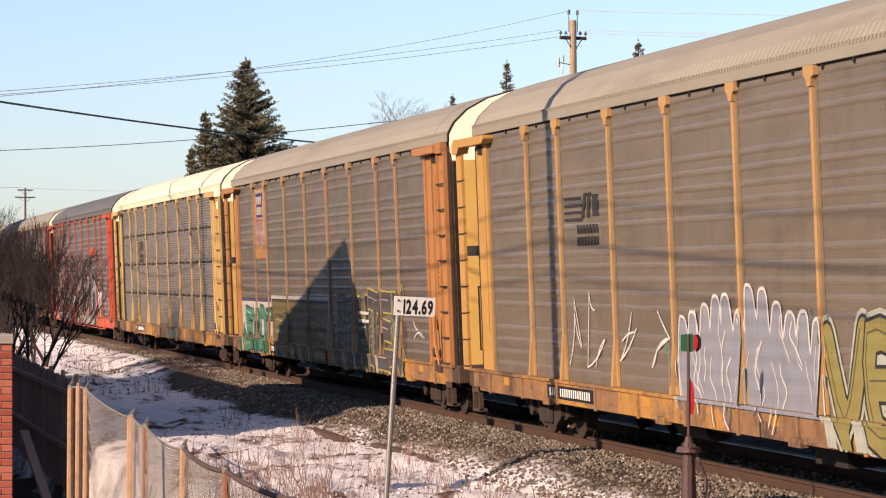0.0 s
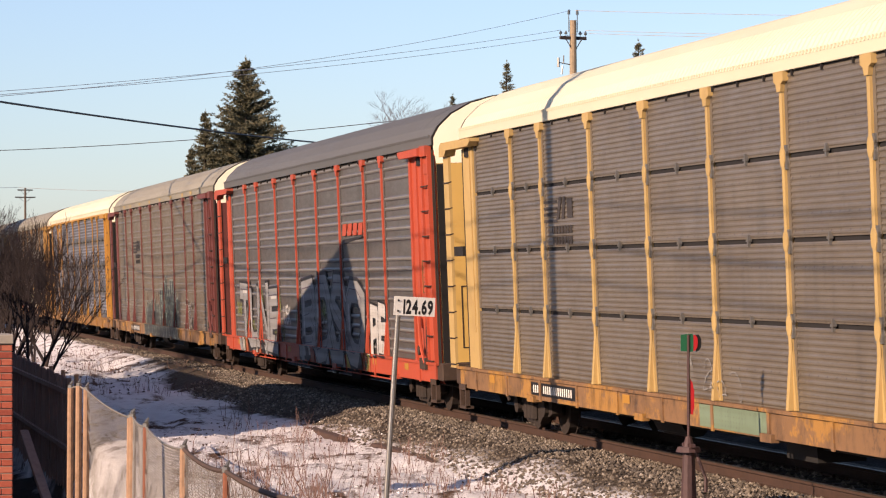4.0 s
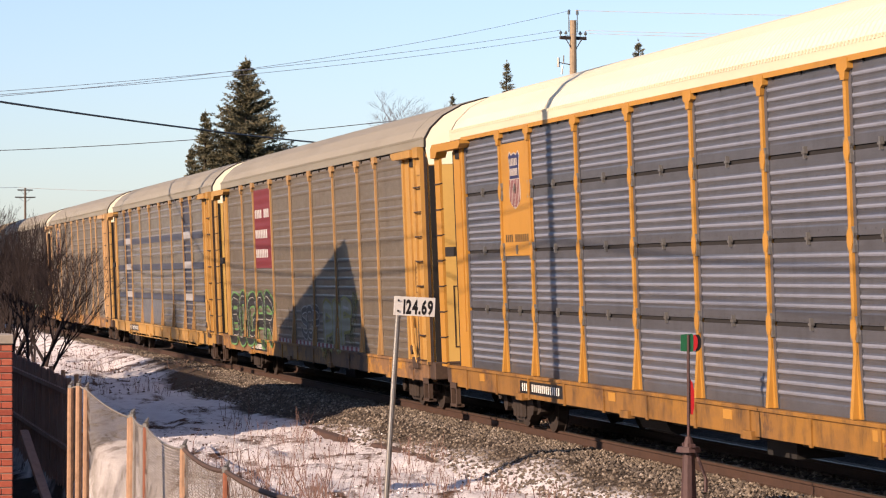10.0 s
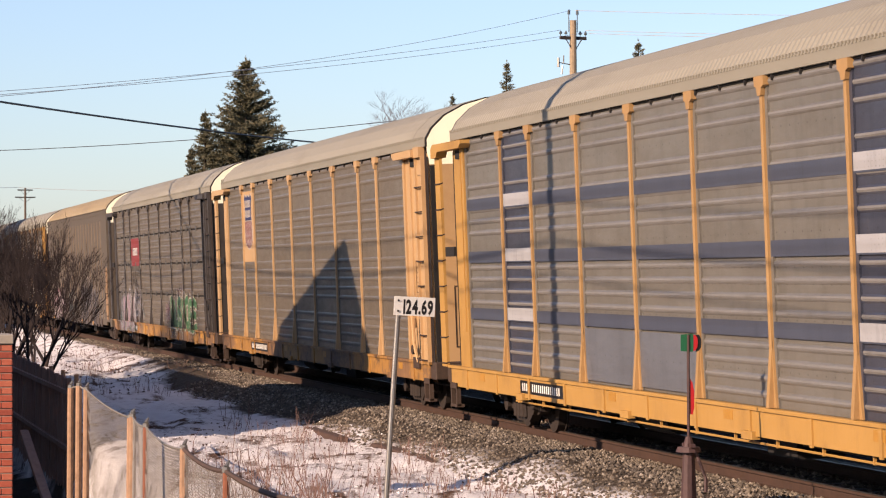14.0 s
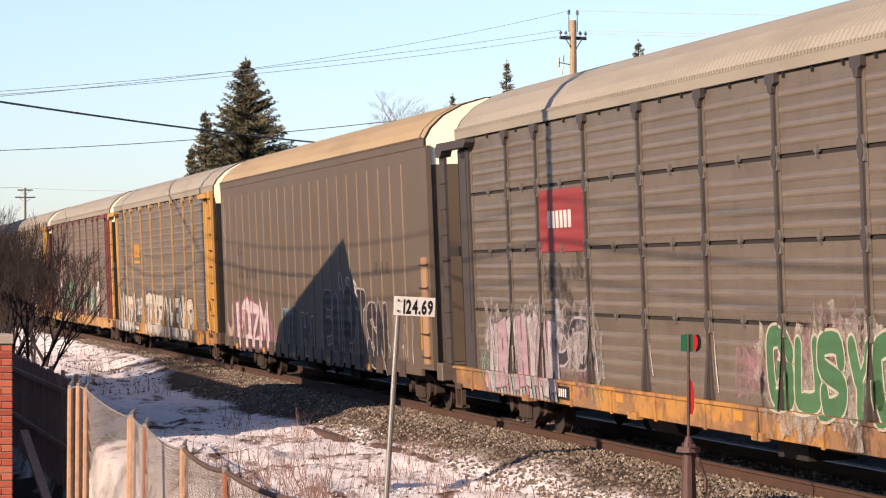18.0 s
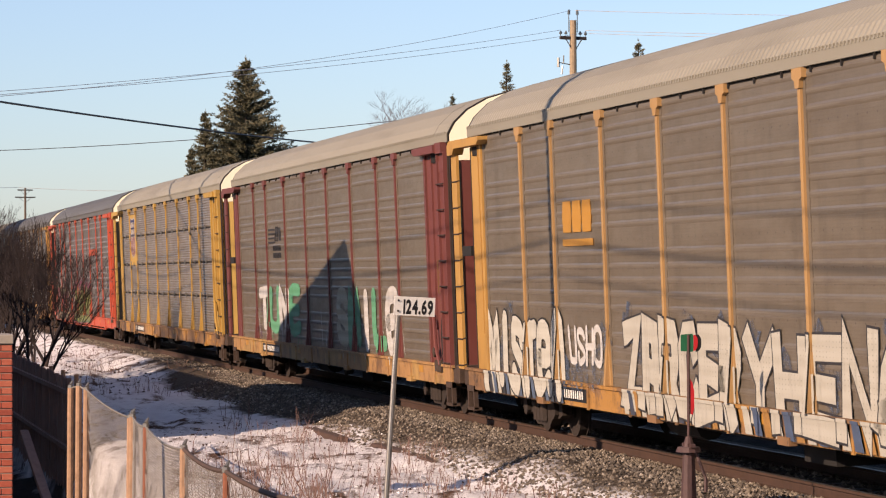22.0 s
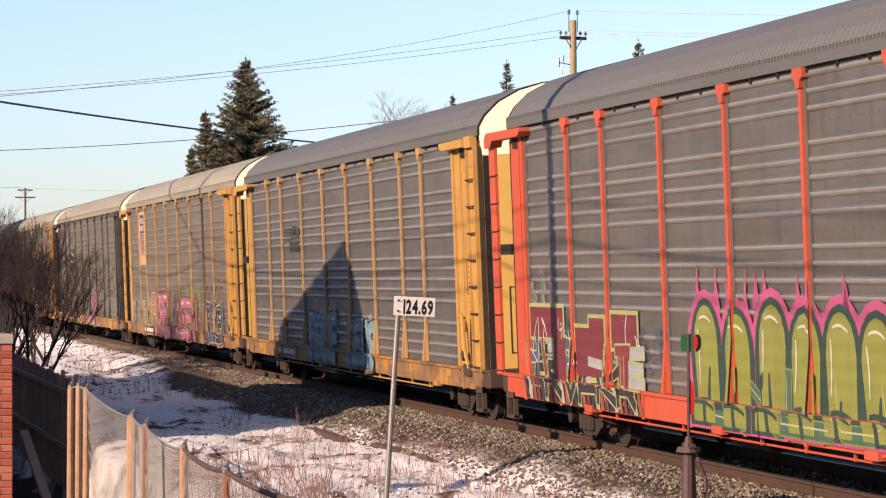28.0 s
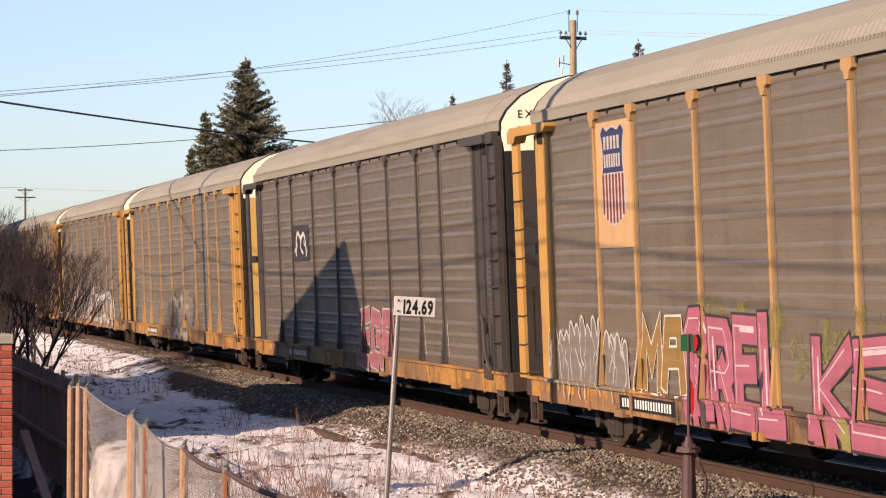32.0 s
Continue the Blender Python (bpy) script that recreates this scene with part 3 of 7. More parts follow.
def stile_mesh(w, y0, z0, z1):
    def build():
        bm = bmesh.new()
        put_box(bm, -w / 2, w / 2, y0, -1.50, z0, z1)
        return mesh_of(bm, "stile")
    return cached(("stile", w, y0, z0, z1), build)


def header_mesh(length, flip):
    def build():
        bm = bmesh.new()
        s = -1 if flip else 1
        if flip:
            pts = [(-11.55, 4.87), (-11.55, 4.81), (-11.7, 4.74), (-13.42, 4.74), (-13.54, 4.64), (-13.95, 4.64), (-13.95, 4.80), (-13.8, 4.88)]
        else:
            pts = [(11.2, 4.87), (11.2, 4.81), (11.36, 4.74), (13.0, 4.74), (13.0, 4.88)]
        put_prism(bm, pts, "y", -1.67, -1.48)
        return mesh_of(bm, "header_plate")
    return cached(("header", length, flip), build)


def ladder_mesh(flip):
    def build():
        bm = bmesh.new()
        s = -1 if flip else 1
        if flip:
            put_box(bm, -13.95, -13.56, -1.60, -1.55, 0.97, 4.65)
        else:
            put_prism(bm, [(12.9, -1.50), (12.95, -1.545), (13.46, -1.545), (13.51, -1.50)], "z", 0.97, 4.74)
        return mesh_of(bm, "ladder")
    return cached(("ladder", flip), build)


def rung_mesh():
    def build():
        bm = bmesh.new()
        put_tube(bm, (-0.27, -1.605, -0.02), (0.27, -1.605, -0.02), 0.014, n=6)
        for x in (-0.27, 0.27):
            put_tube(bm, (x, -1.605, -0.02), (x, -1.55, 0.0), 0.012, n=5)
        return mesh_of(bm, "rung")
    return cached("rung", build)


def sill_mesh():
    def build():
        bm = bmesh.new()
        put_prism(bm, [(-1.40, 0.62), (SILL_Y, 0.64), (SILL_Y, 0.985), (-1.40, 0.985)], "x", -HALF + 0.35, HALF - 0.35)
        put_box(bm, -HALF + 0.2, HALF - 0.2, -1.585, -1.50, 0.955, 1.0)
        for k in range(12):
            x = -12.2 + k * 2.2
            put_box(bm, x, x + 0.09, -1.575, SILL_Y, 0.62, 0.96)
        for x in (-8.5, -2.4, 3.0, 9.6):
            put_box(bm, x, x + 0.42, -1.60, -1.5, 0.60, 0.70)
        return mesh_of(bm, "side_sill")
    return cached("sill", build)


def end_mesh(lo, hi, flip, inset=0.06, rear=REAR):
    """A slice of the end wall between two heights, cut to the roof's curve."""
    def build():
        bm = bmesh.new()
        s = -1 if flip else 1
        pts = [(-1.46, lo), (1.46, lo)] + [(-y * 0.985, z - 0.015) for y, z in ROOF_PROFILE if lo < z <= hi]
        if hi < 4.85:
            pts = [(-1.46, lo), (1.46, lo), (1.46, hi), (-1.46, hi)]
        a, b = (rear + 0.02, rear + 0.08) if flip else (HALF - inset, HALF - inset - 0.06)
        put_prism(bm, pts, "x", min(a, b), max(a, b))
        return mesh_of(bm, "end_wall")
    return cached(("end", lo, hi, flip, inset, rear), build)


def hood_mesh(flip, rear=REAR, front=FRONT):
    """The arched lip of the roof's end, which stands out past the ribbed sheets."""
    def build():
        bm = bmesh.new()
        s = -1 if flip else 1
        n = len(ROOF_PROFILE)
        rows = []
        e = rear - 0.02 if flip else front - 0.02
        s = 1
        for x, k in ((e, 1.006), (e + 0.07, 1.006), (e + 0.07, 0.98), (e, 0.98)):
            rows.append([bm.verts.new((s * x, y * k, 4.7 + (z - 4.7) * k)) for y, z in ROOF_PROFILE])
        for a in range(4):
            b = (a + 1) % 4
            for j in range(n - 1):
                bm.faces.new((rows[a][j], rows[b][j], rows[b][j + 1], rows[a][j + 1]))
        return mesh_of(bm, "roof_lip")
    return cached(("hood", flip, rear, front), build)


def side_frame_mesh():
    def build():
        bm = bmesh.new()
        pts = [(-1.22, 0.58), (-1.22, 0.36), (-1.02, 0.30), (-0.72, 0.34), (-0.40, 0.16), (0.40, 0.16), (0.72, 0.34), (1.02, 0.30), (1.22, 0.36), (1.22, 0.58),
               (0.9, 0.66), (0.45, 0.72), (-0.45, 0.72), (-0.9, 0.66)]
        put_prism(bm, pts, "y", -1.10, -0.94)
        for x in (-0.89, 0.89):
            put_tube(bm, (x, -1.17, 0.43), (x, -1.06, 0.43), 0.14, n=10)
        for x in (-0.22, 0.0, 0.22):
            put_tube(bm, (x, -1.12, 0.24), (x, -1.12, 0.54), 0.085, n=8)
        return mesh_of(bm, "side_frame")
    return cached("side_frame", build)


def wheel_mesh():
    def build():
        bm = bmesh.new()
        put_tube(bm, (0, -0.82, 0), (0, -0.69, 0), 0.42, 0.425, n=20)
        put_tube(bm, (0, -0.69, 0), (0, -0.66, 0), 0.452, n=20)
        put_tube(bm, (0, -0.85, 0), (0, -0.82, 0), 0.13, n=10)
        return mesh_of(bm, "wheel")
    return cached("wheel", build)


def axle_mesh():
    def build():
        bm = bmesh.new()
        put_tube(bm, (0, -0.95, 0), (0, 0.95, 0), 0.075, n=10)
        return mesh_of(bm, "axle")
    return cached("axle", build)


def bolster_mesh():
    def build():
        bm = bmesh.new()
        put_box(bm, -0.22, 0.22, -1.0, 1.0, 0.40, 0.66)
        put_tube(bm, (0, 0, 0.6), (0, 0, 0.82), 0.3, n=12)
        return mesh_of(bm, "bolster")
    return cached("bolster", build)


def coupler_mesh(flip):
    def build():
        bm = bmesh.new()
        s = -1 if flip else 1
        put_box(bm, min(s * (HALF - 0.4), s * (HALF + 0.3)), max(s * (HALF - 0.4), s * (HALF + 0.3)), -0.12, 0.12, 0.72, 0.98)
        put_box(bm, min(s * (HALF + 0.28), s * (HALF + 0.53)), max(s * (HALF + 0.28), s * (HALF + 0.53)), -0.2, 0.16, 0.68, 1.0)
        soft_edges(bm, 0.03)
        put_tube(bm, (s * (HALF + 0.1), -0.5, 0.8), (s * (HALF + 0.5), -0.42, 0.3), 0.03, n=6)
        put_tube(bm, (s * HALF, -1.3, 0.78), (s * HALF, -0.3, 0.82), 0.02, n=6)
        return mesh_of(bm, "coupler")
    return cached(("coupler", flip), build)


def end_sill_mesh(flip):
    def build():
        bm = bmesh.new()
        s = -1 if flip else 1
        put_box(bm, min(s * (HALF - 0.36), s * (HALF + 0.08)), max(s * (HALF - 0.36), s * (HALF + 0.08)), -1.53, 1.53, 0.68, 1.0)
        soft_edges(bm, 0.02)
        return mesh_of(bm, "end_sill")
    return cached(("end_sill", flip), build)


def step_mesh():
    """Stirrup step: two straps, a tread, hung under the sill."""
    def build():
        bm = bmesh.new()
        put_box(bm, -0.25, -0.17, -1.57, -1.50, 0.30, 0.70)
        put_box(bm, 0.17, 0.25, -1.57, -1.50, 0.30, 0.70)
        put_box(bm, -0.25, 0.25, -1.58, -1.44, 0.28, 0.33)
        put_box(bm, -0.25, 0.25, -1.575, -1.50, 0.60, 0.70)
        return mesh_of(bm, "step")
    return cached("step", build)


def under_mesh():
    def build():
        bm = bmesh.new()
        put_box(bm, -HALF + 0.3, HALF - 0.3, -1.42, 1.42, 0.86, 0.97)
        put_box(bm, -HALF + 0.3, HALF - 0.3, -0.38, 0.38, 0.42, 0.86)
        for k in range(9):
            x = -8 + 2 * k
            put_prism(bm, [(-1.4, 0.66), (-0.38, 0.46), (0.38, 0.46), (1.4, 0.66), (1.4, 0.87), (-1.4, 0.87)], "x", x - 0.06, x + 0.06)
        put_box(bm, 2.5, 3.6, -1.1, -0.5, 0.35, 0.8)
        put_tube(bm, (-3.2, -0.9, 0.55), (-1.8, -0.9, 0.55), 0.2, n=10)
        put_tube(bm, (-HALF + 0.5, -1.0, 0.52), (HALF - 0.5, -1.0, 0.52), 0.025, n=6)
        return mesh_of(bm, "underframe")
    return cached("under", build)


def pipe_mesh():
    """Air pipe slung under the near sill on its hangers."""
    def build():
        bm = bmesh.new()
        put_tube(bm, (-9.0, -1.47, 0.55), (9.0, -1.47, 0.55), 0.016, n=6)
        for k in range(12):
            x = -8.8 + 1.6 * k
            put_box(bm, x - 0.02, x + 0.02, -1.49, -1.46, 0.53, 0.66)
        return mesh_of(bm, "train_pipe")
    return cached("pipe", build)


def post_clip_mesh():
    def build():
        bm = bmesh.new()
        put_prism(bm, [(-0.115, -0.13), (0.115, -0.13), (0.125, -0.05), (0.1, 0.02), (0.125, 0.08), (0.115, 0.15), (-0.115, 0.15), (-0.125, 0.08), (-0.1, 0.02), (-0.125, -0.05)], "y", -1.537, -1.50)
        return mesh_of(bm, "post_clip")
    return cached("post_clip", build)


def clip_mesh():
    def build():
        bm = bmesh.new()
        put_box(bm, -0.02, 0.02, PANEL_Y - 0.03, PANEL_Y + 0.01, -0.07, 0.07)
        put_box(bm, -0.05, 0.05, PANEL_Y - 0.035, PANEL_Y + 0.01, -0.015, 0.015)
        return mesh_of(bm, "panel_clip")
    return cached("clip", build)


def flush_side_mesh():
    def build():
        bm = bmesh.new()
        put_box(bm, -HALF + 0.1, HALF - 1.7, -1.53, -1.47, 0.72, 4.90)
        put_box(bm, HALF - 1.7, HALF - 0.6, -1.53, -1.44, 0.85, 4.92)
        return mesh_of(bm, "side_wall")
    return cached("flush", build)


def flush_pocket_mesh():
    def build():
        bm = bmesh.new()
        put_prism(bm, [(-1.53, 0.64), (-1.556, 0.65), (-1.556, 0.96), (-1.53, 0.97)], "x", -0.3, 0.3)
        return mesh_of(bm, "bracket")
    return cached("bracket", build)


def decal(car, name, x0, x1, z0, z1, mat, y=PANEL_Y, layer=1, label=""):
    bm = bmesh.new()
    put_box(bm, x0, x1, y - 0.003 - 0.003 * layer, y + 0.001, z0, z1)
    return part(name, bm, mat, car, label)


def decal_shape(car, name, pts, mat, y=PANEL_Y, layer=2, label=""):
    bm = bmesh.new()
    put_prism(bm, pts, "y", y - 0.003 - 0.003 * layer, y + 0.001)
    return part(name, bm, mat, car, label)


def bars(car, name, x0, x1, z0, z1, n, mat, y, layer, gap=0.35, label=""):
    """A row of plain upright bars in place of lettering, each a part of its own."""
    w = (x1 - x0) / n
    me = cached(("bar", round(w, 3), round(z1 - z0, 3), gap, layer), lambda: bar_mesh(w * (1 - gap), z1 - z0, layer))
    for k in range(n):
        if not (k == 4 and n > 7):
            place(name, me, mat, car, pose(x0 + w * k, y, z0), label)


def bar_mesh(w, h, layer):
    bm = bmesh.new()
    put_box(bm, 0, w, -0.003 - 0.003 * layer, 0.001, 0, h)
    return mesh_of(bm, "bar")


# spray-painted pieces: strokes laid over panels, posts and sill
def clip_to(poly, lo, hi, axis):
    """A convex outline cut to lo..hi along one axis."""
    for sign, lim in ((1, lo), (-1, -hi)):
        out = []
        for i, p in enumerate(poly):
            q = poly[i - 1]
            a, b = sign * q[axis] - lim, sign * p[axis] - lim
            if (a < 0) != (b < 0):
                u = a / (a - b)
                out.append((q[0] + (p[0] - q[0]) * u, q[1] + (p[1] - q[1]) * u))
            if b >= 0:
                out.append(p)
        poly = out
        if len(poly) < 3:
            return []
    return poly


def drape(car, name, polys, mat, layer, label=""):
    """Flat outlines (x, z) on the car's near side, cut at the posts and the sill so that each bit lies on what is under it."""
    bits = []
    for i, poly in enumerate(polys):
        off = -0.0002 * (i % 12)
        if isinstance(poly, tuple):
            off, poly = -poly[0], poly[1]
        if len(poly) > 4:
            for t in tessellate_polygon([[Vector((x, z, 0)) for x, z in poly]]):
                bits.append((off, [poly[j] for j in t]))
        else:
            bits.append((off, list(poly)))
    xs = [p[0] for _, b in bits for p in b]
    lo, hi = min(xs), max(xs)
    lift = -0.0035 * layer - 0.002
    zones = []
    if car.get("flush", 0):
        zones.append((-20, 20, 0.62, 5, -1.531, False))
    else:
        zones += [(-20, 20, 1.0, 5, PANEL_Y, False), (-20, 20, 0.64, 0.954, -1.576, False), (-20, 20, 0.954, 1.0, -1.587, False)]
        for p in POSTS:
            if lo - 0.15 < p < hi + 0.06:
                zones += [(p - 0.047, p + 0.047, 1.8, 5, POST_Y - 0.007, False), (p + 0.05, p + 0.13, 1.0, 1.45, POST_Y + 0.001, False), (p - 0.047, p + 0.054, 1.0, 1.8, POST_Y - 0.007, True)]
    verts, faces, seen = [], [], {}
    for x0, x1, z0, z1, y, foot in zones:
        for off, b in bits:
            c = clip_to(b, x0, x1, 0) if x0 > -20 else b
            c = clip_to(c, z0, z1, 1) if c else c
            if len(c) < 3:
                continue
            face = []
            for px, pz in c:
                v = (round(px, 4), round(y + lift + off - (0.082 * (1.8 - pz) / 0.79 if foot else 0.0), 5), round(pz, 4))
                if v not in seen:
                    seen[v] = len(verts)
                    verts.append(v)
                if seen[v] not in face:
                    face.append(seen[v])
            if len(face) > 2:
                faces.append(tuple(face))
    if not faces:
        return None
    me = bpy.data.meshes.new(name)
    me.from_pydata(verts, [], faces)
    me.materials.append(None)
    return place(name, me, mat, car, None, label)


def bar_poly(a, b, w, grow=0.0, bend=0.0, taper=0.9):
    """A bent, tapering brush stroke from a to b as one closed outline."""
    a, b = Vector(a), Vector(b)
    d = (b - a).normalized()
    s = Vector((-d.y, d.x))
    n = 5
    left, right = [], []
    for i in range(n + 1):
        u = i / n
        p = a.lerp(b, u) + s * bend * 4 * u * (1 - u)
        h = (w / 2) * (1.0 + (taper - 1.0) * u) * (0.88 + 0.24 * math.sin(math.pi * u)) + grow
        if i == 0:
            p = p - d * grow
        if i == n:
            p = p + d * grow
        left.append(tuple(p + s * h))
        right.append(tuple(p - s * h))
    return right + left[::-1]


STROKES = {"l": ((0.12, 0.0), (0.18, 1.0)), "r": ((0.84, 0.0), (0.80, 1.0)), "t": ((0.08, 0.92), (0.9, 0.95)), "m": ((0.12, 0.5), (0.85, 0.55)),
           "b": ((0.08, 0.07), (0.9, 0.08)), "u": ((0.1, 0.05), (0.85, 0.95)), "d": ((0.12, 0.95), (0.88, 0.05)), "h": ((0.5, 0.0), (0.48, 1.0)),
           "k": ((0.3, 0.5), (0.9, 0.0)), "v": ((0.1, 1.0), (0.5, 0.0)), "w": ((0.9, 1.0), (0.5, 0.0))}
FORMS = ["lmt", "ltb", "lrm", "lrt", "ltmb", "lrb", "vw", "ltk", "lrd", "lru", "htb", "lmrt", "tub", "hb", "lkt"]


def halos(strokes, grow):
    return [(a, b, t, grow, bend, taper) for a, b, t, bend, taper in strokes]


def scribble(car, x0, x1, z0, z1, col, seed, n=4, w=0.03):
    """Thin hand-sprayed tag lines."""
    r = random.Random(seed)
    polys = []
    for k in range(n):
        cx = x0 + (x1 - x0) * (k + 0.5) / n
        p = (cx + r.uniform(-0.1, 0.1), z0 + (z1 - z0) * r.random())
        for _ in range(4):
            q = (cx + r.uniform(-0.5, 0.5) * (x1 - x0) / n, z0 + (z1 - z0) * r.random())
            polys.append((0.0002 * len(polys), bar_poly(p, q, w, 0, r.uniform(-0.12, 0.12), 0.8)))
            p = q
    return drape(car, "graffiti_tag", polys, spray(col), 2, "thin sprayed graffiti tag")


def scratches(car, col, seed):
    """Pale rub marks beside the feet of the posts."""
    r = random.Random(seed)
    for x in POSTS:
        if r.random() < 0.75:
            z = r.uniform(1.05, 1.25)
            x += r.uniform(0.16, 0.22)
            drape(car, "rub_mark", [bar_poly((x + 0.12, z), (x, z + r.uniform(0.3, 0.8)), 0.035, 0, 0.02, 0.5)], spray(col), 1)


def wild(car, x0, x1, z0, z1, n, fill, line, seed, cloud=None, weight=0.3, edge=0.04, shine=None, squiggle=1, halo=None):
    """A spray-painted piece of n letter-like forms with a fill, an outline and, where it has one, a cloud behind."""
    r = random.Random(seed)
    w = (x1 - x0) / n
    fills, edges, shines, strokes = [], [], [], []
    for k in range(n):
        top = z1 - (z1 - z0) * r.uniform(-0.06, 0.2)
        bot = z0 + (z1 - z0) * r.uniform(0.0, 0.10)
        form = r.choice(FORMS)
        wide = r.uniform(1.0, 1.3)
        for ch in form:
            a, b = STROKES[ch]
            def q(p):
                return (x0 + w * (k + 0.5 + (p[0] - 0.5) * wide + r.uniform(-0.1, 0.1)), bot + (top - bot) * (p[1] * 0.94 + 0.03 + r.uniform(-0.09, 0.09)))
            a, b = q(a), q(b)
            t = min(w * weight, 0.46) * r.uniform(0.85, 1.45)
            if abs(a[0] - b[0]) > abs(a[1] - b[1]):
                t = min(t, (z1 - z0) * 0.2)
            bend = t * r.uniform(-0.7, 0.7)
            taper = r.choice((0.35, 0.7, 1.0, 1.35))
            fills.append((k, 0.0006 * k + 0.0003, bar_poly(a, b, t, 0, bend, taper)))
            edges.append((k, 0.0006 * k, bar_poly(a, b, t, edge, bend, taper)))
            strokes.append((a, b, t, bend, taper))
            for _ in range(squiggle):
                u = r.random()
                p0 = (a[0] + (b[0] - a[0]) * u + r.uniform(-0.4, 0.4) * t, a[1] + (b[1] - a[1]) * u)
                p1 = (p0[0] + r.uniform(-0.12, 0.12), p0[1] - (z1 - z0) * r.uniform(0.12, 0.4))
                if p1[1] > z0 - 0.05:
                    edges.append((k, 0.0006 * n + 0.0012, bar_poly(p0, p1, r.uniform(0.015, 0.04), 0, r.uniform(-0.06, 0.06), 0.5)))
            if shine and r.random() < 0.7:
                shines.append((0.0006 * n + 0.001, bar_poly((a[0] - t * 0.2, a[1]), (b[0] - t * 0.2, b[1]), t * 0.13, 0, bend, 0.6)))
    if halo:
        col, grow = halo
        drape(car, "graffiti_halo", [(-0.0004 * i, bar_poly(*h)) for i, h in enumerate(halos(strokes, grow))], spray(col), 0.4, "sprayed halo round the lettering")
    if cloud:
        for i in range(n + 2):
            cx = x0 + (x1 - x0) * (i + r.uniform(-0.3, 0.3)) / (n + 1)
            cz = z0 + (z1 - z0) * r.uniform(0.25, 0.95)
            ra, rb = (x1 - x0) / n * r.uniform(0.45, 0.85), (z1 - z0) * r.uniform(0.2, 0.42)
            pts = []
            for q in range(18):
                an, k = 2 * math.pi * q / 18, r.uniform(0.72, 1.15)
                pts.append((cx + math.cos(an) * ra * k, max(0.66, cz + math.sin(an) * rb * k)))
            drape(car, "graffiti_cloud", [(0.0002 * i, pts)], spray(cloud), 0, "sprayed colour cloud behind the lettering")
    for k in range(n):
        if line:
            drape(car, "graffiti_outline", [e[1:] for e in edges if e[0] == k], spray(line), 1, "sprayed outline of a graffiti letter")
        drape(car, "graffiti_letter", [e[1:] for e in fills if e[0] == k], spray(fill), 1, "sprayed fill of a graffiti letter")
    if shines:
        drape(car, "graffiti_highlight", shines, spray(shine), 1)


def arches(car, x0, x1, z0, z1, n, fill, line, glow, seed, spikes=True):
    """Fat round-topped letters side by side, outlined, with a flaming glow round them all."""
    r = random.Random(seed)
    w = (x1 - x0) / n
    def arch(cx, hw, lo, hi, lean):
        pts = [(cx - hw * 0.9, lo), (cx + hw * 0.9, lo)]
        for q in range(9):
            a = math.pi * q / 8
            pts.append((cx + lean + math.cos(a) * hw, hi - hw + math.sin(a) * hw))
        return pts
    glows, lines, fills, slits, shines = [], [], [], [], []
    for k in range(n):
        cx, lean = x0 + w * (k + 0.5), r.uniform(-0.1, 0.1)
        lo, hi = z0 + r.uniform(0, 0.08), z1 - r.uniform(0, 0.22)
        glows.append((0.0001 * k, arch(cx, w * 0.66, lo - 0.04, hi + 0.16, lean)))
        if spikes:
            for _ in range(2):
                s = cx + r.uniform(-0.4, 0.4) * w
                glows.append((0.0001 * k + 0.00005, [(s - 0.15, hi - 0.1), (s + 0.17, hi - 0.1), (s + 0.05, hi + 0.22), (s + r.uniform(-0.06, 0.1), hi + r.uniform(0.35, 0.55)), (s - 0.04, hi + 0.2)]))
        lines.append((0.0001 * k, arch(cx, w * 0.54, lo, hi + 0.05, lean)))
        fills.append((0.0001 * k, arch(cx, w * 0.40, lo + 0.05, hi - 0.04, lean)))
        slits.append((0.0, bar_poly((cx + r.uniform(-0.05, 0.05), lo), (cx + r.uniform(-0.08, 0.08), lo + (hi - lo) * r.uniform(0.3, 0.5)), 0.13, 0, 0.04, 0.5)))
        slits.append((0.0002, bar_poly((cx - w * 0.34, lo + 0.3), (cx + w * 0.3, lo + 0.22), 0.07, 0, 0.05, 0.7)))
        shines.append((0.0, bar_poly((cx - w * 0.26 + lean, hi - 0.35), (cx - w * 0.3, lo + 0.5), 0.05, 0, 0.03, 0.6)))
        shines.append((0.0, bar_poly((cx - w * 0.2 + lean, hi - 0.22), (cx + w * 0.2 + lean, hi - 0.26), 0.035, 0, 0.05, 0.9)))
    for name, polys, col, layer in (("graffiti_glow", glows, glow, 0), ("graffiti_outline", lines, line, 1), ("graffiti_letters", fills, fill, 2), ("graffiti_shade", slits, line, 3), ("graffiti_highlight", shines, (226, 226, 206), 3)):
        drape(car, name, polys, spray(col), layer)


def glyph(ch, bold):
    def build():
        cu = bpy.data.curves.new("letter", "FONT")
        cu.body, cu.size, cu.offset, cu.resolution_u = ch, 1.0, bold, 3
        ob = bpy.data.objects.new("letter", cu)
        me = bpy.data.meshes.new_from_object(ob)
        bpy.data.objects.remove(ob)
        polys = [[(me.vertices[i].co.x, me.vertices[i].co.y) for i in p.vertices] for p in me.polygons]
        bpy.data.meshes.remove(me)
        return polys
    return cached(("glyph", ch, bold), build)


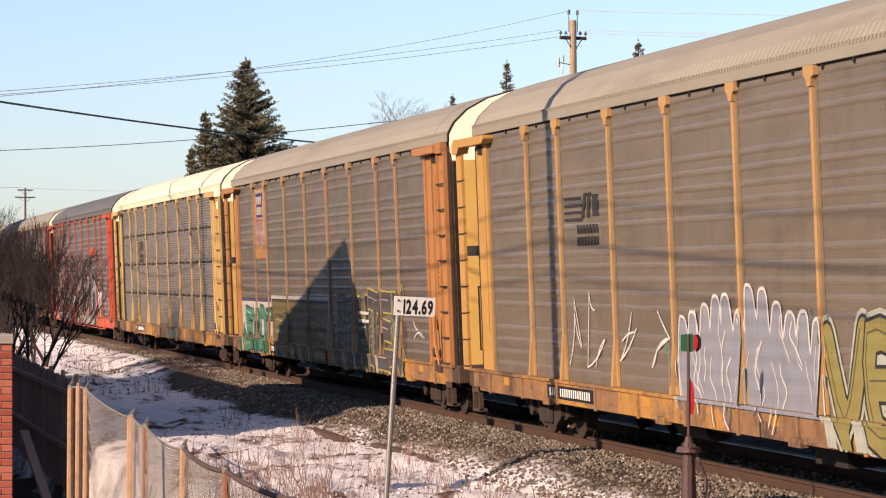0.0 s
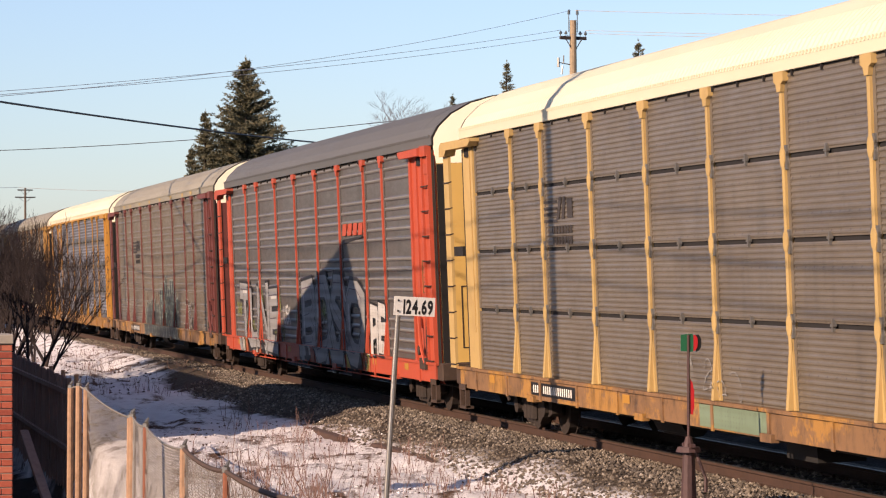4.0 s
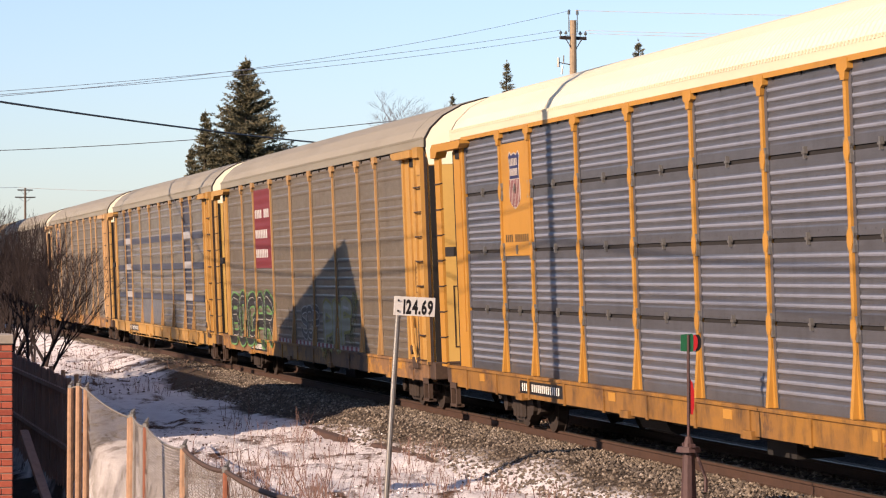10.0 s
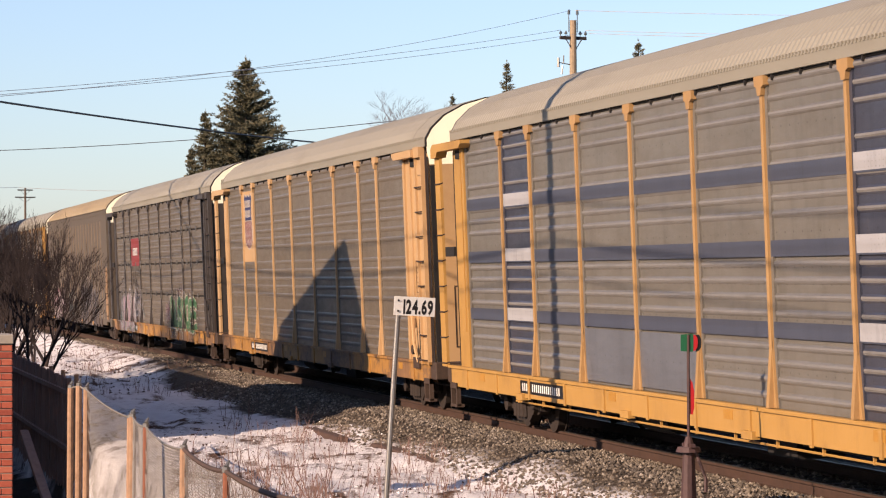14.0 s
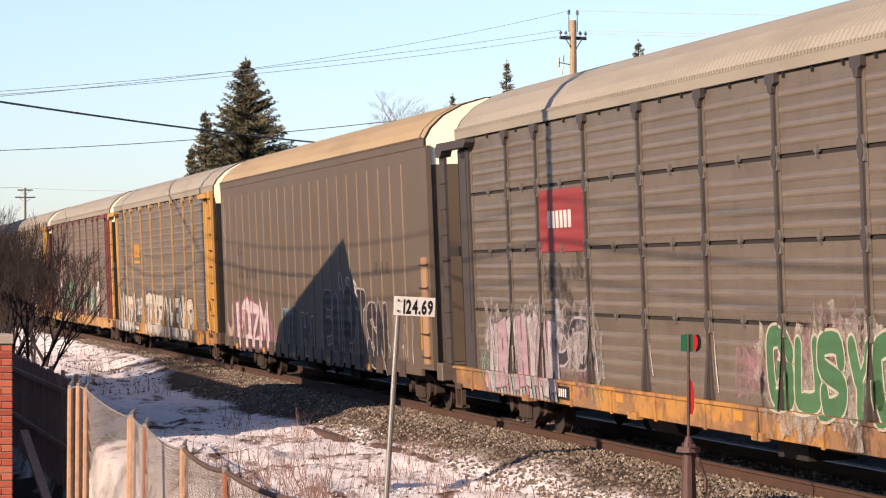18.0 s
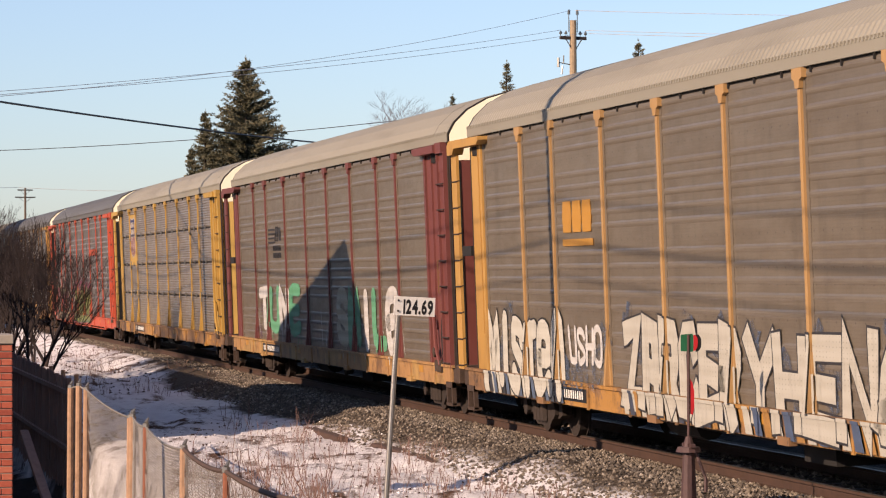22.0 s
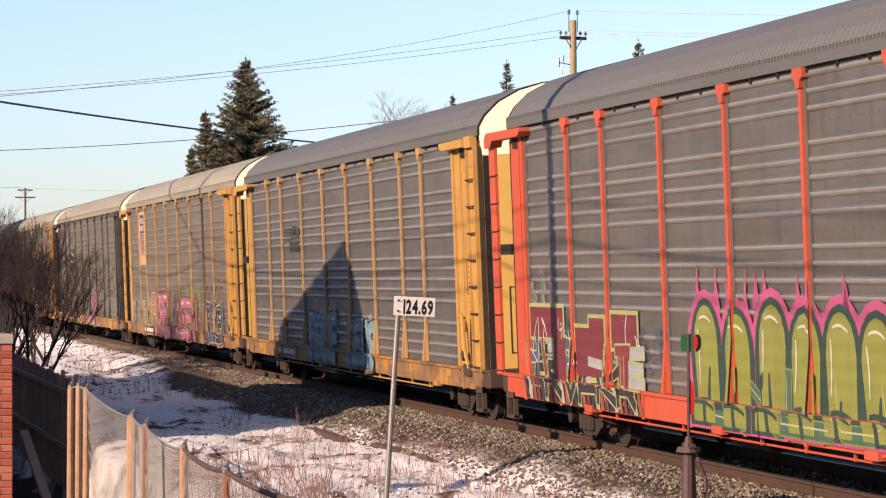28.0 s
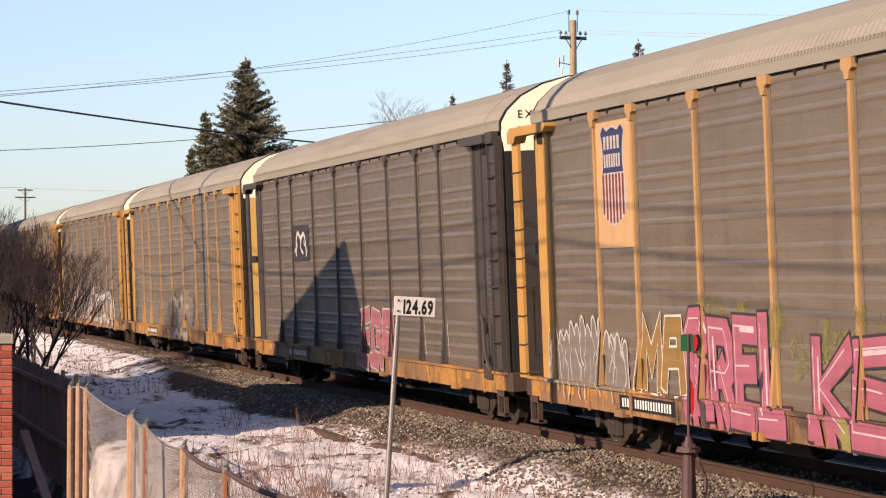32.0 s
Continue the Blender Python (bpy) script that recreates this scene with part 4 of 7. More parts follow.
# hand-drawn capitals as strokes in a unit cell
PEN = {"A": ("0 0 .12 1 .88 1 1 0", ".1 .42 .9 .42"), "B": ("0 0 0 1 .8 1 1 .8 .72 .54 1 .28 .85 0 0 0", ".1 .54 .72 .54"), "C": ("1 .78 .8 1 .2 1 0 .8 0 .2 .2 0 .8 0 1 .22",),
       "E": ("1 1 0 1 0 0 1 0", "0 .52 .8 .52"), "F": ("1 1 0 1 0 0", "0 .55 .8 .55"), "G": ("1 .82 .8 1 .2 1 0 .8 0 .2 .2 0 .85 0 1 .2 1 .45 .55 .45",),
       "H": ("0 0 0 1", "1 0 1 1", "0 .5 1 .5"), "I": (".5 0 .5 1",), "K": ("0 0 0 1", "1 1 .1 .5 1 0"), "L": ("0 1 0 0 1 0",), "M": ("0 0 .05 1 .5 .4 .95 1 1 0",),
       "N": ("0 0 .05 1 .95 0 1 1",), "O": ("0 .2 0 .8 .25 1 .75 1 1 .8 1 .2 .75 0 .25 0 0 .2 0 .3",), "P": ("0 0 0 1 .8 1 1 .82 1 .6 .8 .45 .05 .45",),
       "R": ("0 0 0 1 .8 1 1 .82 1 .6 .8 .48 .05 .48", ".45 .48 1 0"), "S": ("1 .8 .8 1 .2 1 0 .8 .12 .6 .88 .42 1 .2 .8 0 .2 0 0 .2",), "T": ("0 1 1 1", ".5 1 .5 0"),
       "U": ("0 1 0 .2 .2 0 .8 0 1 .2 1 1",), "V": ("0 1 .5 0 1 1",), "W": ("0 1 .22 0 .5 .65 .78 0 1 1",), "X": ("0 0 1 1", "0 1 1 0"), "Y": ("0 1 .5 .48 1 1", ".5 .48 .5 0"),
       "Z": ("0 1 1 1 0 0 1 0",), "J": ("1 1 1 .2 .7 0 .3 0 0 .25",), "e": ("0 .5 1 .55 .85 .95 .2 1 0 .7 0 .2 .3 0 1 .1",)}


def ribbon(pts, h, cap="round", smooth=False):
    """Convex pieces of a stroke h wide to either side along a row of points."""
    pts = [Vector(p) for p in pts]
    if smooth and len(pts) > 2:
        out = []
        for i in range(len(pts) - 1):
            p0, p1, p2, p3 = pts[max(i - 1, 0)], pts[i], pts[i + 1], pts[min(i + 2, len(pts) - 1)]
            for u in (0.0, 0.34, 0.67):
                out.append(0.5 * (2 * p1 + (p2 - p0) * u + (2 * p0 - 5 * p1 + 4 * p2 - p3) * u * u + (3 * p1 - p0 - 3 * p2 + p3) * u ** 3))
        pts = out + [pts[-1]]
    dirs = [(b - a).normalized() for a, b in zip(pts, pts[1:])]
    left, right = [], []
    for i, p in enumerate(pts):
        d0, d1 = dirs[max(i - 1, 0)], dirs[min(i, len(dirs) - 1)]
        d = d0 + d1
        d = d.normalized() if d.length > 0.2 else d1
        s = Vector((-d.y, d.x)) * h / max(0.62, d.dot(d1))
        left.append(p + s)
        right.append(p - s)
    for side in (left, right):
        for i, d in enumerate(dirs):
            if (side[i + 1] - side[i]).dot(d) <= 0:
                side[i + 1] = side[i]
    quads = [[tuple(right[i]), tuple(right[i + 1]), tuple(left[i + 1]), tuple(left[i])] for i in range(len(pts) - 1)]
    for p, d in ((pts[0], -dirs[0]), (pts[-1], dirs[-1])):
        s = Vector((-d.y, d.x))
        if cap == "round":
            quads.append([tuple(p + s * h * math.cos(a) + d * h * math.sin(a)) for a in (math.pi * k / 6 for k in range(7))])
        else:
            quads.append([tuple(p - s * h), tuple(p - s * h + d * h), tuple(p + s * h + d * h), tuple(p + s * h)])
    return quads


def piece(car, word, x0, x1, z0, z1, fill, line=None, weight=0.36, edge=0.04, seed=1, style="block", shine=None, inner=None, glow=None, drop=None, drip=0, uneven=0.1, lean=0.06, fat=1.0):
    """A sprayed word of hand-drawn letters; each letter has its outline, fill, inner line, highlight and, on the sill, its block shade."""
    r = random.Random(seed)
    w = (x1 - x0) / len(word)
    cols = fill if isinstance(fill, list) else [fill]
    smooth = style == "bubble"
    cap = "square" if style == "block" else "round"
    for k, ch in enumerate(word):
        if ch == " ":
            continue
        bot, top = z0 + (z1 - z0) * r.uniform(0, uneven * 0.5), z1 - (z1 - z0) * r.uniform(0, uneven)
        t = min(w * weight, (top - bot) * 0.26)
        tilt = r.uniform(-lean, lean)
        rows = []
        for path in PEN[ch]:
            v = [float(n) for n in path.split()]
            rows.append([(x0 + w * k + t * fat / 2 + (w * 1.02 - t * fat) * (u + r.uniform(-0.07, 0.07)) + tilt * z, bot + t / 2 + (top - bot - t) * (z + r.uniform(-0.06, 0.06))) for u, z in zip(v[::2], v[1::2])])
        def strokes(h, base):
            return [(base + 0.00012 * i, [(x * fat, z) for x, z in q]) for i, row in enumerate(rows) for q in ribbon([(x / fat, z) for x, z in row], h, cap, smooth)]
        base = 0.0007 * k
        if glow:
            drape(car, "graffiti_glow", strokes(t / 2 + edge + glow[1], 0), spray(glow[0]), 0.3, "sprayed glow round a graffiti letter")
        if drop:
            n = 3
            for i in range(n):
                a = x0 + w * (k + (i + 0.15) / n)
                drape(car, "graffiti_shade", [(0.0, [(a, 0.99), (a + w * 0.62 / n, 0.99), (a + w * 0.62 / n + 0.16, 0.66), (a + 0.12, 0.66)])], spray(drop[(k * n + i) % len(drop)]), 1.2)
        if line:
            drape(car, "graffiti_outline", strokes(t / 2 + edge, base), spray(line), 1, "sprayed outline of a graffiti letter")
        drape(car, "graffiti_letter", strokes(t / 2, base + 0.0004), spray(cols[k % len(cols)]), 1, "sprayed fill of a graffiti letter")
        if inner:
            drape(car, "graffiti_line", [(0.0006 * i, q) for i, row in enumerate(rows) for q in ribbon([(x - t * 0.3, z + t * 0.12) for x, z in row], 0.011, cap, smooth)], spray(inner), 1.8 + 0.2 * k)
        if shine:
            row = rows[0][:2]
            a, b = Vector(row[0]), Vector(row[1])
            drape(car, "graffiti_highlight", [(0.0, q) for q in ribbon([a.lerp(b, 0.25) + Vector((t * 0.2, 0)), a.lerp(b, 0.9) + Vector((t * 0.2, 0))], t * 0.09)], spray(shine), 2.0 + 0.2 * k)
        for i in range(drip):
            px = x0 + w * (k + r.uniform(0.1, 0.9))
            drape(car, "paint_run", [(0.0, q) for q in ribbon([(px, bot + t * 0.4), (px + r.uniform(-0.02, 0.02), bot - r.uniform(0.05, 0.3))], r.uniform(0.012, 0.03))], spray(cols[k % len(cols)]), 1.1)


def haze(car, x0, x1, z0, z1, col, n, seed, size=0.45, layer=0.05):
    """Ragged puffs of thin paint."""
    r = random.Random(seed)
    for i in range(n):
        cx, cz = x0 + (x1 - x0) * (i + r.random()) / n, r.uniform(z0, z1)
        pts = []
        for q in range(16):
            an, k = 2 * math.pi * q / 16, r.uniform(0.45, 1.1)
            pts.append((cx + math.cos(an) * size * k, max(0.66, cz + math.sin(an) * size * 0.85 * k)))
        drape(car, "graffiti_cloud", [(0.0003 * i, [(cx, cz), pts[j - 1], pts[j]]) for j in range(16)], mist(col), layer, "thin sprayed colour cloud")


def crown(car, x0, x1, z0, z1, n, line, fill, seed, w=0.03):
    """A wild-style piece: one dark body with a scalloped top, an outline along it, and wavering lines inside."""
    r = random.Random(seed)
    step = (x1 - x0) / n
    low = [z0 + (z1 - z0) * (0.45 + 0.3 * math.sin(math.pi * k / n)) * r.uniform(0.9, 1.1) for k in range(n + 1)]
    low[0] = low[-1] = z0 + (z1 - z0) * 0.35
    body, rim = [], [(x0 + 0.02, z0), (x0, low[0])]
    for k in range(n):
        a, b = x0 + step * k, x0 + step * (k + 1)
        c, hi = (a + b) / 2 + r.uniform(-0.12, 0.12) * step, max(low[k], low[k + 1]) + (z1 - z0) * r.uniform(0.1, 0.28)
        body += [(0.0, [(a, z0), (b, z0), (b, low[k + 1]), (a, low[k])]), (0.0, [(a, low[k]), (b, low[k + 1]), (c + step * 0.28, hi), (c - step * 0.28, hi)])]
        rim += [(c - step * 0.32, hi - 0.03), (c, hi + 0.03), (c + step * 0.32, hi - 0.04), (b, low[k + 1])]
    drape(car, "graffiti_body", body, spray(fill), 1, "dark sprayed body of a graffiti piece")
    rim += [(x1 + 0.04, z0)]
    drape(car, "graffiti_outline", [(0.0, q) for q in ribbon(rim, w, "round", True)], spray(line), 2.0, "sprayed outline of a graffiti piece")
    for k in range(int(n * 1.7)):
        x = x0 + (x1 - x0) * (k + r.random()) / (n * 1.7)
        top = z0 + (z1 - z0) * r.uniform(0.4, 0.85)
        pts = [(x, top)]
        for _ in range(r.choice((3, 4, 5))):
            px, pz = pts[-1]
            pts.append((px + r.uniform(-0.4, 0.5) * step, max(0.68, pz - (z1 - z0) * r.uniform(0.08, 0.2))))
        drape(car, "graffiti_line", [(0.0001 * (k % 9), q) for q in ribbon(pts, w * r.uniform(0.45, 0.9), "round", True)], spray(line), 2.4)


def shield(car, x0, x1, z0, z1, panel=None):
    """A shield emblem: blue head with two rows of pale bars, red and white stripes below, white rim, on a painted plate where it has one."""
    if panel:
        decal(car, "emblem_plate", panel[0], panel[1], panel[2], panel[3], panel[4], layer=1, label="painted plate behind the emblem")
    cx, w = (x0 + x1) / 2, (x1 - x0) / 2
    def s(u, v, k=1.0):
        return (cx + u * w * k, (z0 + z1) / 2 + (z1 - z0) * (v - 0.5) * k)
    half = [(0.0, 0.0), (0.32, 0.035), (0.72, 0.09), (0.92, 0.17), (0.98, 0.30), (0.86, 0.50), (0.80, 0.62), (0.84, 0.78), (0.98, 0.90), (0.72, 0.985), (0.42, 0.93), (0.0, 0.965)]
    ring = half + [(-u, v) for u, v in half[-2:0:-1]]
    white, blue, red = spray((226, 216, 204)), spray((44, 52, 110)), spray((150, 52, 56))
    decal_shape(car, "emblem_ground", [s(u, v) for u, v in ring], white, layer=2, label="white shield emblem")
    top = [(0.79, 0.515), (0.72, 0.62), (0.76, 0.78), (0.88, 0.89), (0.70, 0.955), (0.42, 0.905), (0.0, 0.94)]
    decal_shape(car, "emblem_head", [s(u, v) for u, v in top + [(-u, v) for u, v in top[-2::-1]]], blue, layer=3, label="blue head of the shield")
    for k in range(7):
        u = -0.84 + k * 0.25
        lo = 0.035 + 0.16 * abs(u + 0.07) ** 2.2
        a, b = s(u, lo), s(u + 0.13, 0.50)
        decal(car, "emblem_stripe", a[0], b[0], a[1], b[1], red, layer=3)
    for v, n in ((0.735, 5), (0.565, 7)):
        for k in range(n):
            wd = 1.3 / n
            a, b = s(-0.65 + k * wd, v), s(-0.65 + (k + 0.62) * wd, v + 0.125)
            decal(car, "emblem_bar", a[0], b[0], a[1], b[1], white, layer=4)


def end_words(car, rows, y0, z0, size, mat):
    """Words painted on the front end wall, a row under another, one part a letter."""
    for j, word in enumerate(rows):
        pen = y0
        for ch in word:
            g = glyph(ch, 0.012)
            px = [p[0] for poly in g for p in poly]
            bm = bmesh.new()
            for poly in g:
                bm.faces.new([bm.verts.new((HALF - 0.056, pen + (p[0] - min(px)) * size, z0 - j * size * 1.42 + p[1] * size)) for p in poly])
            part("letter", bm, mat, car)
            pen += (max(px) - min(px)) * size + size * 0.2


def black_marks(car, x0, x1, z0, z1, col=(40, 36, 34)):
    """Dark road emblem: four long bars with a slanted block, two short rows below."""
    m = spray(col)
    w, h = x1 - x0, z1 - z0
    bm = bmesh.new()
    for k in range(4):
        z = z1 - 0.06 * h - k * 0.13 * h
        put_box(bm, x0, x0 + w * 0.52, PANEL_Y - 0.006, PANEL_Y, z - 0.055 * h, z)
    put_prism(bm, [(x0 + w * 0.50, z0 + h * 0.55), (x0 + w * 0.58, z0 + h * 0.55), (x0 + w * 0.68, z1), (x0 + w * 0.60, z1)], "y", PANEL_Y - 0.0062, PANEL_Y)
    put_prism(bm, [(x0 + w * 0.66, z0 + h * 0.55), (x0 + w * 0.74, z0 + h * 0.55), (x0 + w * 0.80, z1), (x0 + w * 0.72, z1)], "y", PANEL_Y - 0.0062, PANEL_Y)
    put_box(bm, x0 + w * 0.84, x0 + w, PANEL_Y - 0.0062, PANEL_Y, z0 + h * 0.57, z1 - h * 0.04)
    part("road_emblem", bm, m, car, "black striped road emblem")
    for k, v in enumerate((0.26, 0.04)):
        bars(car, "emblem_bar", x0 + w * 0.36, x1, z0 + h * v, z0 + h * (v + 0.16), 7, m, PANEL_Y, 1)


def base_car(k, spec):
    """One covered car rack on its flat car, with all its parts; the front is at +x."""
    body, panel, roof = spec["body"], spec["panel"], spec["roof"]
    car = thing("autorack_car", spec["label"], "freight car", "cars of the train")
    flush = spec.get("flush", False)
    if flush:
        car["flush"] = 1
    r = random.Random(100 + k)
    turn = pose(0, 0, 0, 0, 0, 180)
    sill = spec.get("sill", "sill_yellow")
    end = spec.get("end", body)
    rear, front = (-HALF + 0.12, FRONT - 0.6) if flush else (REAR, FRONT)
    inset = 0.66 if flush else 0.06
    place("roof", roof_mesh(rear, front), roof, car, None, spec.get("rooflabel", "ribbed, rounded metal roof"))
    for s in (None, turn):
        place("eave_trim", eave_mesh(rear, front), spec.get("eave", roof), car, s)
        if flush:
            place("side_wall", flush_side_mesh(), panel, car, s, "smooth side wall")
        else:
            place("side_sill", sill_mesh(), sill, car, s, "dirty deck sill with rust stains")
    rows = spec.get("rows", 1)
    form = spec.get("form", "wide")
    ribs = 0.42 if form == "wide" and panel in ("zinc_brown", "zinc_dark") else 1.0
    if flush:
        bm = bmesh.new()
        put_box(bm, -0.022, 0.022, -1.548, -1.52, 0.95, 4.66)
        rib = mesh_of(bm, "rib")
        for i in range(22):
            for s in (None, turn):
                at = pose(-13.15 + i * 1.147, 0, 0)
                place("rib", rib, spec["post"], car, at if s is None else turn @ at)
        for i in range(21):
            # Flat plates whose darker brown paints in the shade of recessed pockets.
            at = pose(-12.58 + i * 1.147, 0, 0)
            place("bracket", flush_pocket_mesh(), "pocket_brown", car, at)
            if i % 4 == 1:
                decal(car, "reflector", -12.75 + i * 1.147, -12.4 + i * 1.147, 0.68, 0.80, "bright_yellow", -1.556, 1)
    else:
        for i in range(len(EDGES) - 1):
            w = EDGES[i + 1] - EDGES[i]
            cx = (EDGES[i + 1] + EDGES[i]) / 2
            h = (PANEL_HI - PANEL_LO) / rows
            for j in range(rows):
                z0 = PANEL_LO + j * h + (0.055 if rows > 1 and j else 0)
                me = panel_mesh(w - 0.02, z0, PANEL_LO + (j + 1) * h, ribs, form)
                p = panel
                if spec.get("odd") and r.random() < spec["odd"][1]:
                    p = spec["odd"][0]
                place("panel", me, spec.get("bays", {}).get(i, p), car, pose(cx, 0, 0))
                if rows > 1 and j:
                    place("panel_clip", clip_mesh(), "galv", car, pose(cx, 0, z0 - 0.015))
            me = panel_mesh(w - 0.02, PANEL_LO, PANEL_HI, ribs)
            place("panel", me, panel, car, turn @ pose(cx, 0, 0))
        for x in POSTS:
            place("post", post_mesh(rows), spec["post"], car, pose(x, 0, 0))
            for j in range(1, rows):
                place("post_clip", post_clip_mesh(), "galv", car, pose(x, 0, PANEL_LO + j * (PANEL_HI - PANEL_LO) / rows))
            place("post", post_mesh(), spec["post"], car, turn @ pose(x, 0, 0))
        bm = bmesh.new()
        # Dark core and strip paint in the shade behind panels and under eave.
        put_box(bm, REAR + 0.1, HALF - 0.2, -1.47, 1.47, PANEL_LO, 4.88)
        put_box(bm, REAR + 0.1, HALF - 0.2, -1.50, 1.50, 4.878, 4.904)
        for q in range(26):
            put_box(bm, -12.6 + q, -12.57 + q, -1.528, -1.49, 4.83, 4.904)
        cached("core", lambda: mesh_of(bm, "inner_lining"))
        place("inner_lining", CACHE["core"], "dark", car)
    for flip, length in ((False, HALF - 11.55), (True, HALF - 11.95)):
        tag = -1 if flip else 1
        if not flush:
            for s in (None, turn):
                place("end_sheet", end_sheet_mesh(round(length, 3), flip), end, car, s, "side sheet at the car's end")
                o = s or pose(0, 0, 0)
                for dx, w, y0, z0, z1 in ((HALF - length + 0.07, 0.14, POST_Y, 0.98, 4.74), (12.20, 0.025, -1.535, 1.6, 4.74)):
                    place("stile", stile_mesh(w, y0, z0, z1), end, car, o @ pose(tag * dx, 0, 0))
                # Solid black strips paint in the shade at corners and under headers.
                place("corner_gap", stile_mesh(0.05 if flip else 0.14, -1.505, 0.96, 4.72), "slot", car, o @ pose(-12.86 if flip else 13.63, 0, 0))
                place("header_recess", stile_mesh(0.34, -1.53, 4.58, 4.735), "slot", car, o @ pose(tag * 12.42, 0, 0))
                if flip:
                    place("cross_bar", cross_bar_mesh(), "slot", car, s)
                else:
                    if s is None:
                        # Black strip on the wall widens the painted shade beside the doors.
                        place("end_recess", end_strip_mesh(-1.465, -1.33, 0.98, 4.56, 0.015), "slot", car, None, "black strip painted as shade beside the end doors")
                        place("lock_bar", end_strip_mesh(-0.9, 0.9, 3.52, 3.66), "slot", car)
                        for y0, y1, z0, z1 in ((-1.1, -0.55, 1.25, 1.27), (-1.1, -0.55, 2.35, 2.37), (-1.1, -1.08, 1.27, 2.35), (-0.57, -0.55, 1.27, 2.35)):
                            place("door_seam", end_strip_mesh(y0, y1, z0, z1), "rung", car)
                    place("corner_bar", stile_mesh(0.045, -1.535, 0.96, 4.82), "rung", car, o @ pose(13.61, 0, 0))
                    place("header_end", stile_mesh(0.5, -1.62, 4.72, 4.91), spec.get("tips", end), car, o @ pose(13.2, 0, 0))
                    place("ladder_top", stile_mesh(0.44, -1.562, 4.40, 4.59), spec.get("tips", end), car, o @ pose(13.2, 0, 0))
                place("header_plate", header_mesh(round(length, 3), flip), end, car, s)
                lad = place("ladder", ladder_mesh(flip), end, car, s)
                if not flip:
                    for x in (12.93, 13.48):
                        place("ladder_rail", stile_mesh(0.05, -1.59, 0.95, 4.74), end, lad, pose(x, 0, 0))
                for q in range(8):
                    place("rung", rung_mesh(), "rung", lad, pose(-13.755 if flip else 13.205, 0, 1.05 + q * 0.45) @ Matrix.Diagonal((0.72 if flip else 1, 1, 1, 1)))
            for s in (None, turn):
                place("step", step_mesh(), "step_iron", car, pose(tag * (HALF - 0.55), 0, 0) if s is None else turn @ pose(tag * (HALF - 0.55), 0, 0))
            place("end_sill", end_sill_mesh(flip), "step_iron", car)
        else:
            bm = bmesh.new()
            lad = None
            if not flip:
                put_box(bm, 12.5, 12.95, -1.56, -1.53, 0.95, 2.9)
                lad = part("ladder", bm, "post_tan", car, "dull tan ladder frame at the car's end")
                decal(car, "yellow_stripe", 12.2, 12.3, 1.2, 2.2, "bright_yellow", -1.53, 2)
                for q in range(5):
                    place("rung", rung_mesh(), "rung", lad, pose(12.72, 0.02, 1.1 + q * 0.42))
            else:
                bm.free()
            place("end_sill", end_sill_mesh(flip), body, car)
        # Doors take the brightened yellow, which makes up for grazing sun.
        place("end_door", end_mesh(1.0, 4.57, flip, inset, rear), "end_yellow" if "yellow" in end or end == "orange" else end, car)
        place("end_cap", end_mesh(4.575, 5.9, flip, inset, rear), "white_end", car, None, "white painted top of the end wall")
        place("roof_lip", hood_mesh(flip, rear, front), "dark", car)
        if not flip:
            place("roof_seam", hood_mesh(True), "dark", car, Matrix.Translation((25.4, 0, 0)) @ Matrix.Translation((REAR, 0, 0)) @ Matrix.Diagonal((0.35, 1.001, 1.0008, 1)) @ Matrix.Translation((-REAR, 0, 0)))
        place("coupler", coupler_mesh(flip), "iron", car)
    place("underframe", under_mesh(), "dark", car)
    if k in (2, 6, 13, 14):
        place("train_pipe", pipe_mesh(), "orange" if body == "orange" else "yellow", car, None, "thin pipe under the sill")
    for x in (-10.1, 10.1):
        truck = place("truck", bolster_mesh(), "iron", car, pose(x, 0, 0), "grimy two-axle truck")
        for s in (pose(0, 0, 0), turn):
            place("side_frame", side_frame_mesh(), "iron", truck, s)
            for a in (-0.89, 0.89):
                place("wheel", wheel_mesh(), "iron", truck, s @ pose(a, 0, 0.425))
        for a in (-0.89, 0.89):
            place("axle", axle_mesh(), "dark", truck, pose(a, 0, 0.425))
    if not flush:
        decal(car, "number_plate", -8.35, -5.65, 0.71, 0.91, "sign_black", SILL_Y, 1, "black stencil panel on the sill")
        bars(car, "number_bar", -8.2, -5.8, 0.75, 0.87, 19, "sign_white", SILL_Y, 2, 0.55)
        for x in (-11.2, -3.1, 2.2, 7.4, 10.6):
            decal(car, "reflector", x, x + 0.35, 0.80, 0.92, "bright_yellow", SILL_Y, 1)
        bm = bmesh.new()
        for a, b, c, d in ((12.34, 12.36, 2.25, 2.85), (12.78, 12.8, 2.25, 2.85), (12.36, 12.78, 2.25, 2.265), (12.36, 12.78, 2.835, 2.85)):
            put_box(bm, a, b, -1.512, -1.49, c, d)
        part("data_frame", bm, spec.get("marks", "stencil"), car, "thin dark frame of a data panel")
        bm = bmesh.new()
        for q in range(5):
            put_box(bm, 12.42, 12.42 + (0.3, 0.22, 0.32, 0.18, 0.28)[q], -1.504, -1.49, 2.7 - q * 0.09, 2.73 - q * 0.09)
            put_box(bm, 12.45, 12.45 + (0.2, 0.26, 0.26, 0.22, 0.28)[q], -1.504, -1.49, 2.1 - q * 0.075, 2.125 - q * 0.075)
        part("data_bars", bm, spec.get("marks", "stencil"), car)
        bm = bmesh.new()
